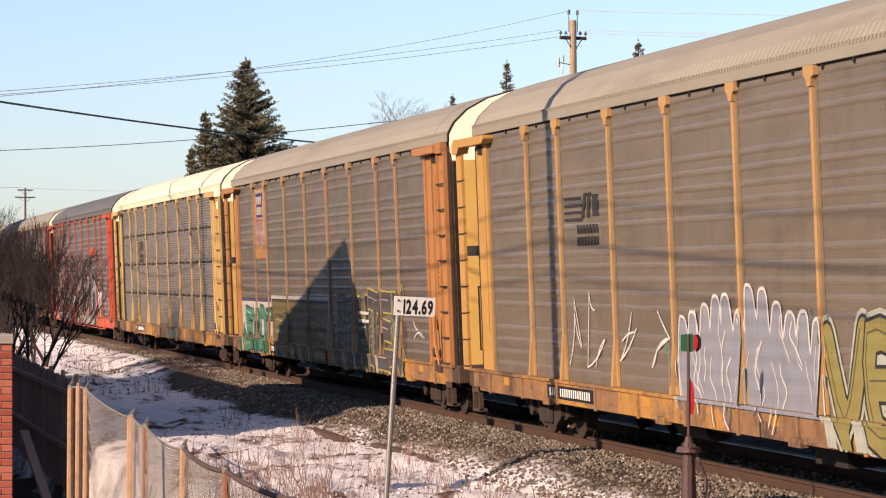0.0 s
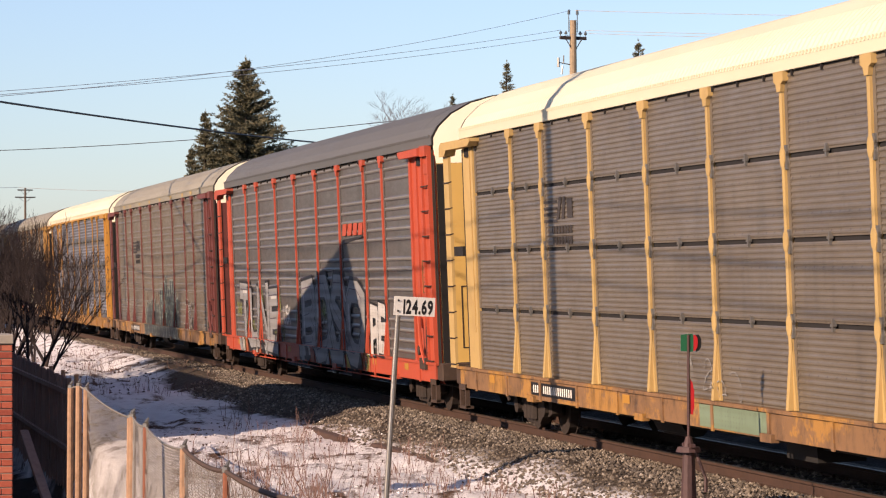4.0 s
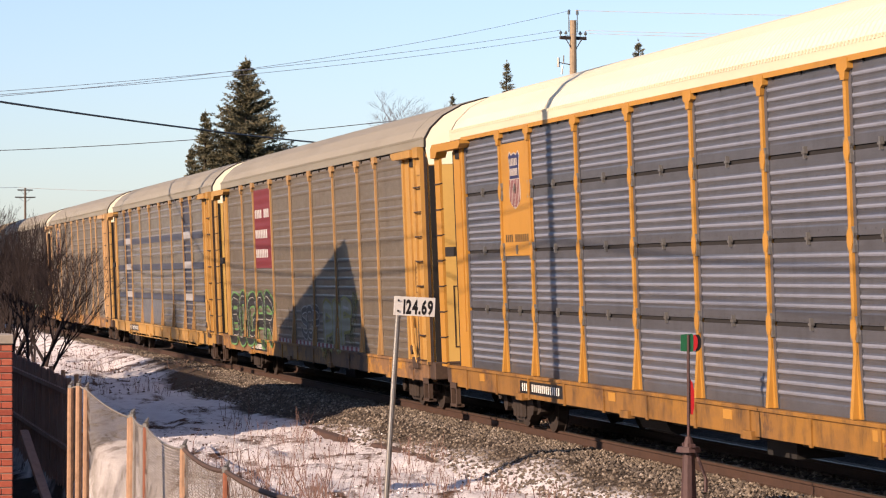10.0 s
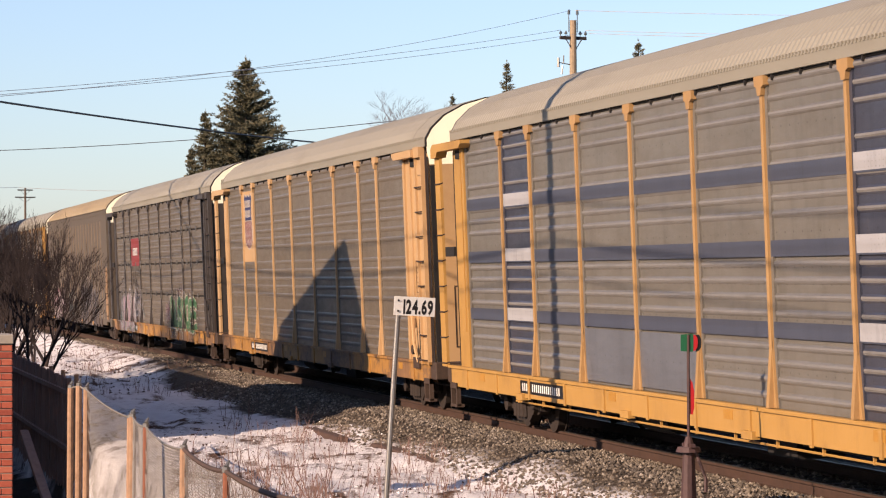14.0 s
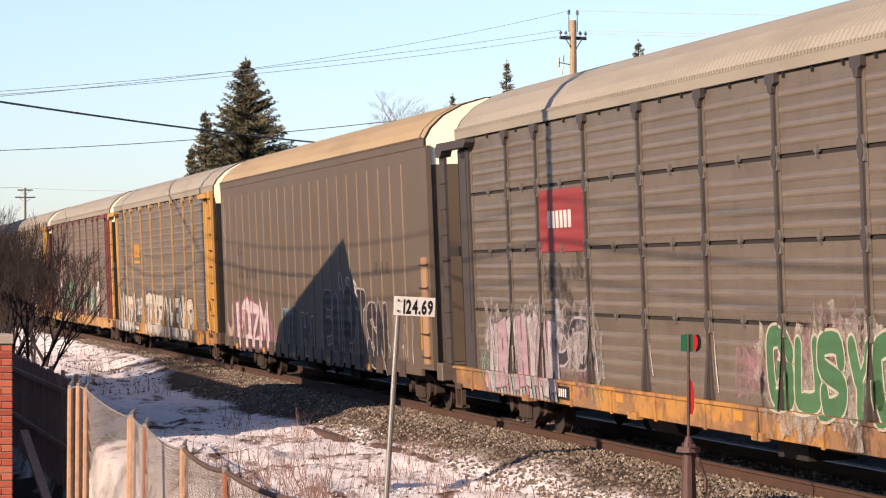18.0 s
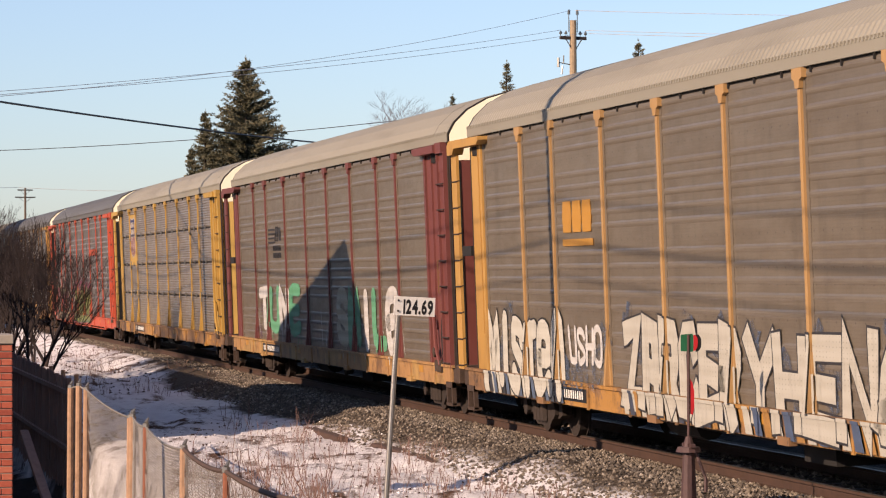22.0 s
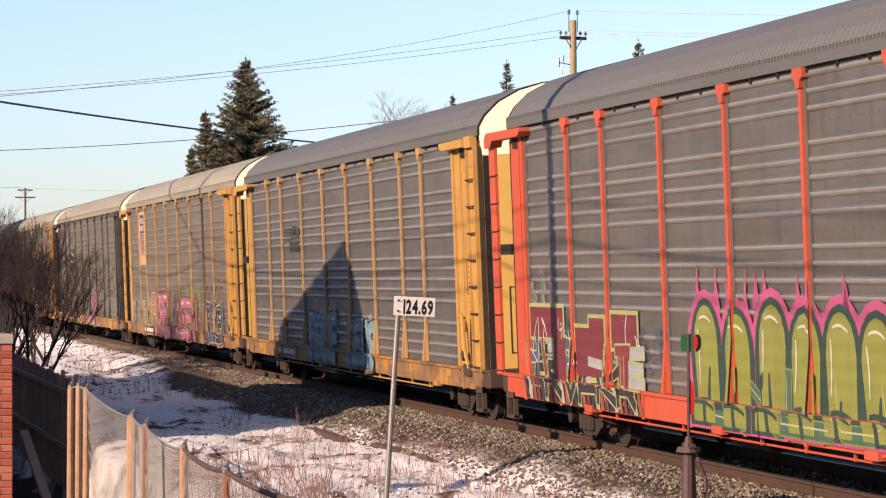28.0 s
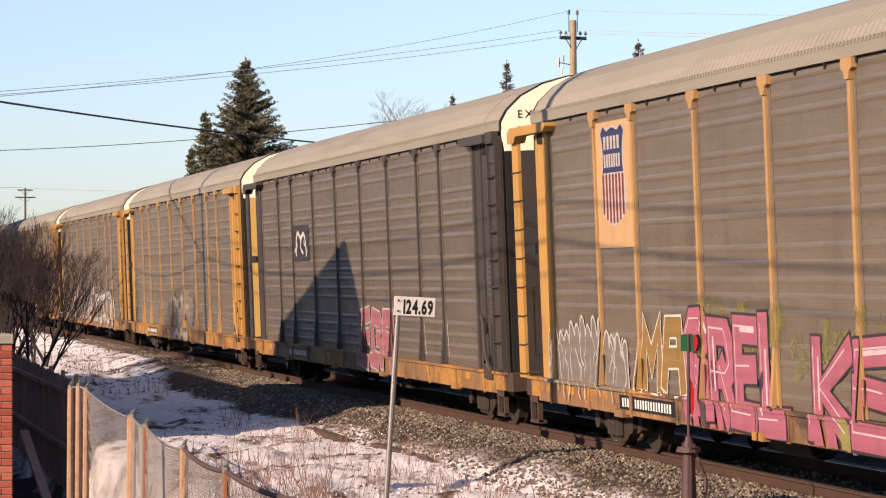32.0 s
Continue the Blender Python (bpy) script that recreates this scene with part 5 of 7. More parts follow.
        # Flat black plate in place of a dark slot.
        put_prism(bm, [(12.42, 1.2), (12.56, 1.05), (12.64, 1.2), (12.62, 1.6), (12.52, 1.86), (12.44, 1.7), (12.40, 1.45)], "y", -1.507, -1.49)
        part("brake_recess", bm, "slot", car, "flat black plate standing for a slot behind the brake lever")
        bm = bmesh.new()
        path = [(12.0, 1.86), (12.12, 1.9), (12.22, 1.78), (12.26, 1.5), (12.3, 1.3), (12.42, 1.16), (12.6, 0.98)]
        put_path(bm, [Vector((12.0, -1.48, 1.8))] + [Vector((xa, -1.585, za)) for xa, za in path] + [Vector((12.62, -1.5, 0.96))], 0.032)
        part("brake_lever", bm, end, car)
        bm = bmesh.new()
        put_tube(bm, (12.28, -1.63, 1.2), (12.28, -1.56, 1.2), 0.09, n=10)
        put_box(bm, 12.2, 12.7, -1.60, -1.50, 0.86, 1.06)
        part("brake_gear", bm, "step_iron", car)
    return car


W, K = (232, 230, 224), (22, 20, 22)
SPECS = {
    -1: dict(body="yellow", post="post_yellow", panel="zinc_brown", roof="roof_grey", label="yellow autorack car with grimy panels and pale graffiti"),
    0: dict(body="tan_yellow", post="post_tan", panel="zinc_dark", roof="roof_grey", label="tan autorack car with a shield emblem and green graffiti"),
    1: dict(body="pale_yellow", post="pale_yellow", panel="zinc_brown", roof="roof_white", rows=4, form="fine", tips="white_end", eave="roof_white", label="pale yellow autorack car with white roof and four rows of panels"),
    2: dict(body="orange", post="orange", panel="zinc", roof="roof_blue", sill="orange", label="orange autorack car with large silver graffiti letters"),
    3: dict(body="maroon", post="maroon", panel="zinc_brown", roof="roof_grey", label="maroon autorack car with dark green graffiti on grimy panels"),
    4: dict(body="bright_yellow", post="bright_yellow", panel="zinc_blue", roof="roof_white", rows=4, form="middle", sill="sill_ochre", eave="roof_white", label="bright yellow autorack car with cream roof and blue-grey panels"),
    5: dict(body="yellow", post="post_yellow", panel="zinc_brown", roof="roof_grey", label="yellow autorack car with a dark red name panel"),
    6: dict(body="yellow", post="post_yellow", panel="zinc_light", roof="roof_grey", sill="yellow", bays={1: "zinc_deep", 7: "zinc_deep"}, label="yellow autorack car with blue bands and white squares"),
    7: dict(body="pale_tan", post="pale_tan", panel="zinc_brown", roof="roof_grey", label="tan autorack car with a large shield emblem on grimy panels"),
    8: dict(body="black_paint", post="black_paint", panel="zinc_dark", roof="roof_grey", rows=4, marks="zinc_repl", label="black autorack car with four rows of dirty panels"),
    9: dict(body="brown_grey", post="rib_tan", panel="brown_grey", roof="roof_brown", flush=True, eave="brown_grey", label="smooth brown-grey autorack car with thin pale ribs"),
    10: dict(body="yellow", post="post_yellow", panel="zinc_brown", roof="roof_grey", label="yellow autorack car with white block graffiti"),
    11: dict(body="maroon", post="maroon", panel="zinc_brown", roof="roof_grey", sill="sill_tan", label="maroon autorack car with white and mint green graffiti"),
    12: dict(body="worn_yellow", post="worn_yellow", panel="zinc_worn", roof="roof_grey", rows=4, form="fine", label="worn yellow autorack car with four rows of brown panels"),
    13: dict(body="orange", post="orange", panel="zinc", roof="roof_blue", sill="orange", label="orange autorack car with pink and green graffiti"),
    14: dict(body="yellow", post="post_yellow", panel="zinc", roof="roof_blue", label="yellow autorack car with light blue graffiti"),
    15: dict(body="yellow", post="post_yellow", panel="zinc_brown", roof="roof_grey", label="yellow autorack car with shield emblem and pink graffiti"),
    16: dict(body="black_paint", post="black_paint", panel="zinc_dark", roof="roof_grey", marks="zinc_repl", label="black autorack car with dark panels and pink graffiti"),
    17: dict(body="yellow", post="post_yellow", panel="zinc_brown", roof="roof_grey", label="yellow autorack car with a pale sprayed patch"),
    18: dict(body="yellow", post="post_tan", panel="zinc_dark", roof="roof_grey", label="yellow autorack car with white graffiti along the bottom"),
    19: dict(body="yellow", post="post_yellow", panel="zinc_brown", roof="roof_grey", label="yellow autorack car with brown panels"),
    20: dict(body="maroon", post="maroon", panel="zinc_dark", roof="roof_grey", label="maroon autorack car with dark panels"),
    21: dict(body="yellow", post="post_yellow", panel="zinc_brown", roof="roof_grey", label="yellow autorack car with grimy panels"),
}
CARS = {}
for k in SPECS:
    CARS[k] = base_car(k, SPECS[k])

# emblems and graffiti, car by car
c = CARS[-1]
black_marks(c, -7.1, -5.2, 2.97, 3.76)
scribble(c, -7.2, -5.0, 1.2, 2.4, W, 1, 2, 0.035)
scribble(c, -4.4, -1.8, 1.3, 2.1, W, 2, 2, 0.035)
haze(c, -2.4, -1.7, 1.3, 1.7, (140, 176, 150), 2, 2, 0.22)
haze(c, -1.2, 4.0, 1.1, 1.9, (150, 156, 166), 9, 31, 0.6)
crown(c, -1.5, 4.1, 0.95, 2.35, 12, W, (164, 172, 184), 3, 0.022)
piece(c, "VEGA", 4.1, 9.6, 0.68, 2.1, (166, 156, 78), K, 0.56, 0.04, 4, "bubble", inner=(96, 92, 50), glow=((206, 212, 196), 0.06), drop=[(206, 212, 196), (166, 156, 78)])
c = CARS[0]
shield(c, -9.0, -7.72, 3.24, 4.74, (-9.22, -7.42, 3.0, 4.72, "tan_yellow"))
decal(c, "white_panel", -12.0, -7.1, 1.1, 2.0, spray((216, 214, 206)), layer=1)
decal(c, "purple_band", -12.0, -7.1, 1.93, 2.02, spray((86, 74, 110)), layer=1.6)
piece(c, "RENOT", -12.2, -7.0, 0.68, 1.86, [(40, 112, 84), (60, 150, 112)], K, 0.51, 0.035, 5, shine=(150, 214, 184), inner=(150, 206, 180), drop=[(46, 120, 90), (214, 210, 200), (226, 160, 40), (60, 140, 104)])
drape(c, "graffiti_block", [[(-7.05, 1.0), (1.2, 1.0), (1.25, 2.1), (-7.05, 2.1)]], spray((222, 216, 206)), 0.3)
drape(c, "graffiti_block", [[(-6.95, 1.0), (1.05, 1.0), (1.1, 2.02), (-6.95, 2.02)]], spray((70, 58, 44)), 0.6)
drape(c, "graffiti_block", [[(-6.95, 1.0), (1.05, 1.0), (1.1, 1.95), (-6.95, 1.95)]], spray((122, 108, 44)), 0.9)
piece(c, "EZIVTE", -6.4, 0.7, 0.72, 1.7, (128, 114, 48), (52, 46, 34), 0.51, 0.05, 6, inner=(206, 198, 150), drop=[(196, 200, 120), (66, 56, 48), (150, 130, 70)])
haze(c, 2.0, 9.0, 1.0, 1.6, (92, 88, 90), 8, 61, 0.5)
piece(c, "AFHTEK", 1.9, 9.2, 0.70, 2.28, [(92, 88, 90), (88, 84, 86), (32, 30, 36), (84, 80, 82)], (206, 196, 92), 0.59, 0.035, 7, inner=(222, 216, 196), drop=[(112, 108, 108), (150, 110, 66), (206, 204, 196)])
decal(c, "white_bar", 4.5, 5.6, 1.78, 1.84, spray(W), layer=4)
decal(c, "white_bar", 4.5, 5.6, 1.62, 1.68, spray(W), layer=4)
scribble(c, 10.0, 11.0, 1.3, 1.75, W, 71, 1, 0.02)
c = CARS[1]
black_marks(c, -7.5, -5.6, 3.0, 3.74, (70, 62, 58))
scribble(c, -0.2, 2.2, 1.05, 1.6, (190, 188, 182), 9, 4, 0.02)
decal(c, "paint_patch", 0.5, 3.2, 0.66, 0.94, spray((150, 176, 142)), SILL_Y, 2, "pale green patch on the sill")
c = CARS[2]
for i in range(4):
    decal_shape(c, "emblem_bar", [(4.28 + i * 0.6, 3.40), (4.72 + i * 0.6, 3.405), (4.86 + i * 0.6, 3.65), (4.40 + i * 0.6, 3.645)], M["orange"], label="slanted orange block of the road emblem")
decal_shape(c, "emblem_wedge", [(4.2, 3.22), (6.4, 3.34), (6.75, 3.385), (4.3, 3.32)], spray((48, 46, 48)))
haze(c, -11.6, -3.6, 0.9, 2.1, (176, 186, 92), 13, 12, 0.36)
haze(c, -1.9, 7.4, 0.8, 2.2, (172, 182, 96), 13, 13, 0.38)
piece(c, "TUNE", -10.9, -4.5, 0.68, 2.42, (186, 186, 184), K, 0.56, 0.045, 10, shine=W, inner=(88, 70, 92), drop=[(186, 186, 184), (214, 204, 190), (206, 110, 60), (40, 36, 40)], glow=((60, 52, 62), 0.02))
piece(c, "USK", -3.85, -2.85, 1.42, 1.9, W, None, 0.2, 0.02, 12)
piece(c, "BOSO", -1.3, 6.4, 0.68, 2.6, (186, 186, 184), K, 0.59, 0.05, 11, shine=W, inner=(96, 74, 100), glow=((56, 46, 60), 0.03), drop=[(186, 186, 184), (40, 36, 40), (196, 96, 60), (186, 186, 184), (206, 190, 70)])
piece(c, "AE", 7.0, 8.8, 1.0, 2.05, W, K, 0.51, 0.05, 14)
c = CARS[3]
black_marks(c, -7.25, -5.3, 2.97, 3.78)
haze(c, -3.9, 0.2, 1.5, 1.95, (150, 122, 92), 6, 33, 0.3)
crown(c, -4.0, 0.1, 0.62, 1.85, 10, (176, 190, 180), (50, 58, 54), 13, 0.022)
haze(c, 0.2, 4.7, 1.6, 2.2, (184, 186, 176), 8, 34, 0.26)
crown(c, 0.0, 4.8, 0.6, 2.5, 9, (192, 206, 196), (46, 54, 52), 14, 0.026)
scribble(c, 0.2, 4.6, 0.9, 2.1, (140, 180, 164), 15, 7, 0.03)
piece(c, "OK", 6.6, 8.0, 0.95, 1.85, (96, 84, 74), W, 0.2, 0.02, 15, "bubble")
scribble(c, -11.4, -8.2, 1.3, 2.0, W, 31, 3, 0.014)
scribble(c, -6.8, -4.6, 1.2, 2.0, (196, 192, 186), 32, 3, 0.014)
scratches(c, W, 3)
for x in POSTS:
    decal(c, "white_primer", x - 0.05, x + 0.3, 4.93, 5.03, "pale_yellow", -1.556, 1)
c = CARS[4]
shield(c, -8.76, -7.98, 3.62, 4.56, (-9.4, -7.25, 2.88, 4.68, "bright_yellow"))
decal(c, "eave_strip", -12.0, 11.5, 4.86, 4.925, "bright_yellow", -1.545, 1, "yellow strip under the eave")
bars(c, "plate_bar", -9.1, -7.55, 3.1, 3.22, 12, spray((110, 84, 40)), PANEL_Y, 2)
scribble(c, 7.8, 8.8, 0.70, 0.92, (150, 70, 30), 16, 2, 0.02)
c = CARS[5]
decal(c, "name_panel", -7.28, -4.57, 2.76, 4.70, spray((150, 38, 46)), layer=1, label="dark red painted name panel")
for z, n in ((4.0, 8), (3.5, 7), (3.02, 7)):
    bars(c, "name_bar", -7.15, -4.85 - (8 - n) * 0.35, z, z + 0.21, n, spray(W), PANEL_Y, 2, 0.3)
haze(c, -6.2, -4.5, 0.9, 2.0, (120, 190, 110), 4, 52, 0.3)
piece(c, "BOGAR", -11.8, -4.7, 0.8, 2.14, (34, 34, 32), (128, 196, 112), 0.64, 0.045, 3, "bubble", inner=(214, 216, 206), uneven=0.05)
scribble(c, -4.0, -1.6, 1.15, 1.9, (70, 60, 52), 53, 5, 0.022)
piece(c, "SOP", -0.7, 1.7, 1.15, 1.92, (112, 102, 92), W, 0.14, 0.03, 17, "bubble")
haze(c, 2.2, 6.3, 1.0, 2.0, (206, 202, 110), 8, 54, 0.5)
piece(c, "PRF", 2.3, 5.6, 0.95, 2.05, (222, 222, 190), (212, 206, 106), 0.64, 0.06, 18, "bubble", shine=W)
for i in range(22):
    decal(c, "red_white_tape", -4.0 + i * 0.5, -3.75 + i * 0.5, 1.005, 1.09, spray((196, 60, 56)), layer=4)
    decal(c, "red_white_tape", -3.75 + i * 0.5, -3.5 + i * 0.5, 1.005, 1.09, spray(W), layer=4)
c = CARS[6]
for z in (1.85, 2.8, 3.68):
    for i in range(len(EDGES) - 1):
        decal(c, "blue_band", EDGES[i] + 0.08, EDGES[i + 1] - 0.08, z - 0.02, z + 0.17, spray((80, 88, 108)), layer=1)
    for x in (-9.2, 7.0):
        decal(c, "white_square", x, x + 1.75, z, z + 0.2, spray((206, 208, 210)), layer=2, label="white painted square")
for x0, x1 in ((-4.4, -1.75), (-1.55, 1.1)):
    decal(c, "pale_panel", x0, x1, 1.05, 1.8, "zinc_repl", layer=3)
c = CARS[7]
shield(c, -9.02, -7.7, 3.22, 4.70, (-9.26, -7.39, 2.93, 4.72, "pale_tan"))
scribble(c, 3.8, 6.6, 1.05, 1.8, (176, 168, 150), 20, 4, 0.03)
scratches(c, (190, 170, 150), 7)
c = CARS[8]
decal(c, "name_panel", -7.28, -4.58, 2.92, 3.86, spray((170, 52, 50)), layer=1, label="faded red name panel")
bars(c, "name_bar", -6.75, -5.3, 3.28, 3.54, 6, spray(W), PANEL_Y, 2, 0.3)
haze(c, -6.9, -4.9, 2.2, 2.8, (74, 64, 58), 4, 82, 0.4)
haze(c, -11.2, -4.0, 1.2, 1.9, (196, 190, 188), 12, 83, 0.6)
haze(c, -11.0, -4.2, 0.8, 1.2, (182, 140, 150), 9, 84, 0.45)
haze(c, -11.4, -10.8, 0.8, 1.3, (150, 186, 172), 2, 85, 0.35)
haze(c, -4.4, -3.7, 0.8, 1.3, (150, 186, 172), 2, 86, 0.35)
piece(c, "NAVHYMA", -11.0, -6.4, 0.72, 2.0, [(206, 198, 200), (198, 168, 180)], (120, 106, 114), 0.5, 0.03, 21, drop=[(196, 150, 160), (206, 200, 200), (150, 186, 172)], uneven=0.2)
piece(c, "CO", -7.0, -4.6, 1.2, 1.95, (50, 46, 52), (190, 182, 190), 0.51, 0.04, 24, "bubble")
haze(c, -10.8, -4.0, 0.9, 1.9, (206, 200, 200), 10, 80, 0.5, 3.4)
haze(c, -7.0, -4.2, 1.1, 1.9, (64, 58, 66), 4, 81, 0.3, 3.8)
haze(c, 2.4, 9.2, 1.3, 2.1, (196, 150, 158), 11, 87, 0.5)
haze(c, 3.4, 9.4, 0.9, 1.5, (206, 200, 190), 8, 88, 0.5)
haze(c, 3.4, 9.6, 1.0, 1.9, (214, 208, 192), 14, 89, 0.6, 0.6)
piece(c, "GUSYOGE", 3.5, 9.6, 0.95, 1.95, [(66, 128, 78), (74, 136, 84)], (216, 214, 190), 0.54, 0.035, 22, "bubble")
scratches(c, W, 8)
for k in range(8):
    a = k * math.pi / 4
    decal(c, "emblem_ring", 12.5 + 0.1 * math.cos(a) - 0.03, 12.5 + 0.1 * math.cos(a) + 0.03, 3.6 + 0.26 * math.sin(a) - 0.09, 3.6 + 0.26 * math.sin(a) + 0.09, spray((170, 166, 160)), -1.50, 1)
c = CARS[9]
haze(c, -12.6, -10.9, 1.0, 1.8, (140, 112, 142), 4, 91, 0.4)
piece(c, "J", -13.2, -12.1, 0.95, 1.95, (206, 180, 150), (150, 110, 150), 0.3, 0.04, 23, "bubble")
haze(c, -11.6, -5.0, 0.9, 1.7, (196, 150, 176), 11, 92, 0.45)
piece(c, "IOZM", -12.0, -6.0, 0.72, 2.02, (226, 212, 214), (196, 120, 160), 0.54, 0.045, 24, drip=1, fat=1.5)
piece(c, "ROC", -11.1, -9.7, 1.1, 1.7, (170, 50, 80), None, 0.1, 0.02, 29, "bubble")
piece(c, "UMO", -3.8, -1.7, 0.70, 1.85, (34, 36, 44), (150, 196, 206), 0.51, 0.05, 25, "bubble", fat=1.3)
piece(c, "HN", -1.1, 0.5, 0.72, 1.72, K, W, 0.5, 0.03, 26, fat=1.2)
haze(c, 1.6, 8.4, 1.2, 2.0, (84, 70, 78), 8, 93, 0.4)
piece(c, "EUPT", 1.7, 6.9, 0.68, 2.34, (26, 24, 28), (206, 198, 206), 0.6, 0.035, 55, "bubble", fat=1.45)
piece(c, "SN", 6.9, 9.0, 0.72, 2.1, (26, 24, 28), (206, 198, 206), 0.58, 0.035, 56, "bubble", fat=1.25)
scribble(c, 3.8, 6.0, 2.1, 2.7, W, 57, 3, 0.05)
scribble(c, 8.8, 11.6, 0.9, 1.9, W, 27, 6, 0.018)
bars(c, "road_bar", 7.9, 9.6, 2.62, 2.84, 3, spray((96, 84, 70)), -1.535, 1, 0.55)
bars(c, "number_bar", -10.8, -7.6, 2.5, 2.72, 7, spray((96, 84, 70)), -1.535, 1, 0.6)
bars(c, "road_bar", -10.9, -9.4, 3.1, 3.32, 3, spray((96, 84, 70)), -1.535, 1, 0.6)
scribble(c, -13.5, -12.7, 3.0, 4.4, (222, 206, 214), 59, 2, 0.03)
c = CARS[10]
for i in range(3):
    decal_shape(c, "emblem_bar", [(-6.8 + i * 0.56, 3.2), (-6.36 + i * 0.56, 3.2), (-6.32 + i * 0.56, 3.42), (-6.36 + i * 0.56, 3.66), (-6.78 + i * 0.56, 3.66), (-6.83 + i * 0.56, 3.42)], M["bright_yellow"], label="yellow block of the road emblem")
decal(c, "emblem_bar", -6.85, -5.15, 3.0, 3.1, "bright_yellow", layer=2)
haze(c, -12.3, -4.6, 0.8, 1.9, (104, 122, 146), 15, 95, 0.42)
piece(c, "MISTeA", -12.1, -7.0, 0.68, 1.98, (232, 228, 212), K, 0.54, 0.03, 28, "bubble", drop=[(232, 228, 212), (60, 62, 70), (104, 124, 150)])
piece(c, "USHO", -6.7, -4.9, 1.22, 1.88, W, None, 0.24, 0.02, 2, "bubble")
haze(c, -3.8, 8.6, 0.8, 2.0, (96, 114, 142), 16, 96, 0.42)
piece(c, "ZARCER", -3.7, 1.45, 0.70, 2.0, (226, 222, 204), (44, 44, 50), 0.59, 0.03, 4, drop=[(226, 222, 204), (70, 80, 100), (206, 150, 70), (226, 222, 204)], uneven=0.03)
piece(c, "YHENOR", 1.6, 8.4, 0.70, 1.98, (226, 222, 204), (44, 44, 50), 0.59, 0.03, 29, drop=[(226, 222, 204), (86, 106, 140), (206, 150, 70)])
c = CARS[11]
black_marks(c, -7.15, -5.25, 2.97, 3.75)
haze(c, -9.5, -7.9, 1.1, 1.9, (150, 112, 136), 4, 98, 0.35)
piece(c, "TUNE", -8.95, -2.65, 1.2, 2.44, [W, (120, 206, 158), W, (112, 204, 152)], None, 0.54, 0.02, 6, "bubble", drip=2, fat=1.75)
piece(c, "SMILe", 1.95, 8.7, 1.04, 2.38, [(228, 222, 190), (120, 206, 158), W, (120, 206, 158), W], None, 0.44, 0.02, 7, "bubble", drip=2, fat=1.4)
for x in (0.1, 1.2, 8.7):
    drape(c, "paint_streak", [bar_poly((x, 1.05), (x - 0.1, 1.8), 0.07)], spray(W), 2)
scratches(c, W, 11)
scribble(c, -1.6, -0.7, 1.35, 1.75, (196, 190, 186), 97, 2, 0.014)
c = CARS[12]
scratches(c, (206, 190, 120), 12)
shield(c, -9.2, -7.75, 3.2, 4.62, (-9.26, -7.39, 2.95, 4.68, "worn_yellow"))
for k in (8, 12, 16):
    end_words(CARS[k], ("EXCESS", "HEIGHT"), -1.22, 4.95 if k == 12 else 5.1, 0.18, "sign_black")
c = CARS[13]
for i in range(4):
    decal_shape(c, "emblem_bar", [(4.0 + i * 0.58, 3.38), (4.44 + i * 0.58, 3.385), (4.58 + i * 0.58, 3.63), (4.12 + i * 0.58, 3.625)], M["orange"], label="slanted orange block of the road emblem")
haze(c, -12.2, -4.4, 0.9, 1.8, (72, 94, 120), 12, 131, 0.42)
haze(c, -11.9, -10.6, 2.0, 2.5, (176, 176, 176), 3, 132, 0.3)
for k, (a, b, zl, zh) in enumerate(((-11.9, -9.9, 1.62, 2.08), (-10.5, -9.8, 0.98, 1.62), (-9.2, -7.7, 1.1, 1.8), (-8.4, -7.6, 1.5, 1.95), (-7.2, -5.9, 1.55, 2.02), (-6.9, -6.1, 1.0, 1.5))):
    decal(c, "lime_edge", a - 0.07, b + 0.07, zl - 0.06, zh + 0.06, spray((190, 200, 130)), layer=1 + 0.1 * k)
    decal(c, "red_block", a, b, zl, zh, spray((138, 42, 54)), layer=2 + 0.1 * k, label="sprayed dark red block")
piece(c, "HITAFHITE", -12.2, -5.6, 1.0, 1.62, [(80, 104, 128), (150, 52, 60), (190, 196, 196)], (196, 204, 140), 0.26, 0.03, 31, drop=[(56, 44, 48), (206, 206, 190), (176, 90, 60), (120, 56, 60)])
piece(c, "ARVAKR", -11.9, -5.8, 0.70, 1.3, (46, 40, 44), (196, 204, 140), 0.4, 0.03, 36)
scribble(c, -7.2, -5.7, 1.4, 2.1, W, 133, 3, 0.03)
scribble(c, -12.2, -9.0, 1.2, 2.0, W, 134, 4, 0.026)
arches(c, -3.3, 4.0, 0.66, 2.3, 6, (158, 164, 66), (32, 74, 62), (216, 92, 146), 32)
piece(c, "UNLU", -3.0, 3.6, 0.68, 1.5, (70, 118, 96), (158, 164, 66), 0.2, 0.02, 35, inner=(206, 212, 150))
c = CARS[14]
black_marks(c, -7.1, -4.95, 3.1, 3.72, (74, 72, 74))
haze(c, -4.2, 4.0, 0.9, 1.7, (206, 204, 196), 14, 141, 0.3)
piece(c, "BAUE", -4.05, -0.4, 0.68, 1.82, (140, 186, 200), (36, 44, 52), 0.64, 0.035, 33, shine=W, drop=[(140, 186, 200), (140, 186, 200), (60, 72, 84)])
piece(c, "NEUR", 0.7, 3.9, 0.68, 1.72, (140, 186, 200), (36, 44, 52), 0.64, 0.035, 34, shine=W, drop=[(140, 186, 200), (140, 186, 200), (60, 72, 84)])
scribble(c, -3.9, -0.4, 1.7, 1.95, W, 142, 6, 0.03)
c = CARS[15]
shield(c, -9.05, -7.72, 3.24, 4.72, (-9.26, -7.39, 2.95, 4.72, "pale_tan"))
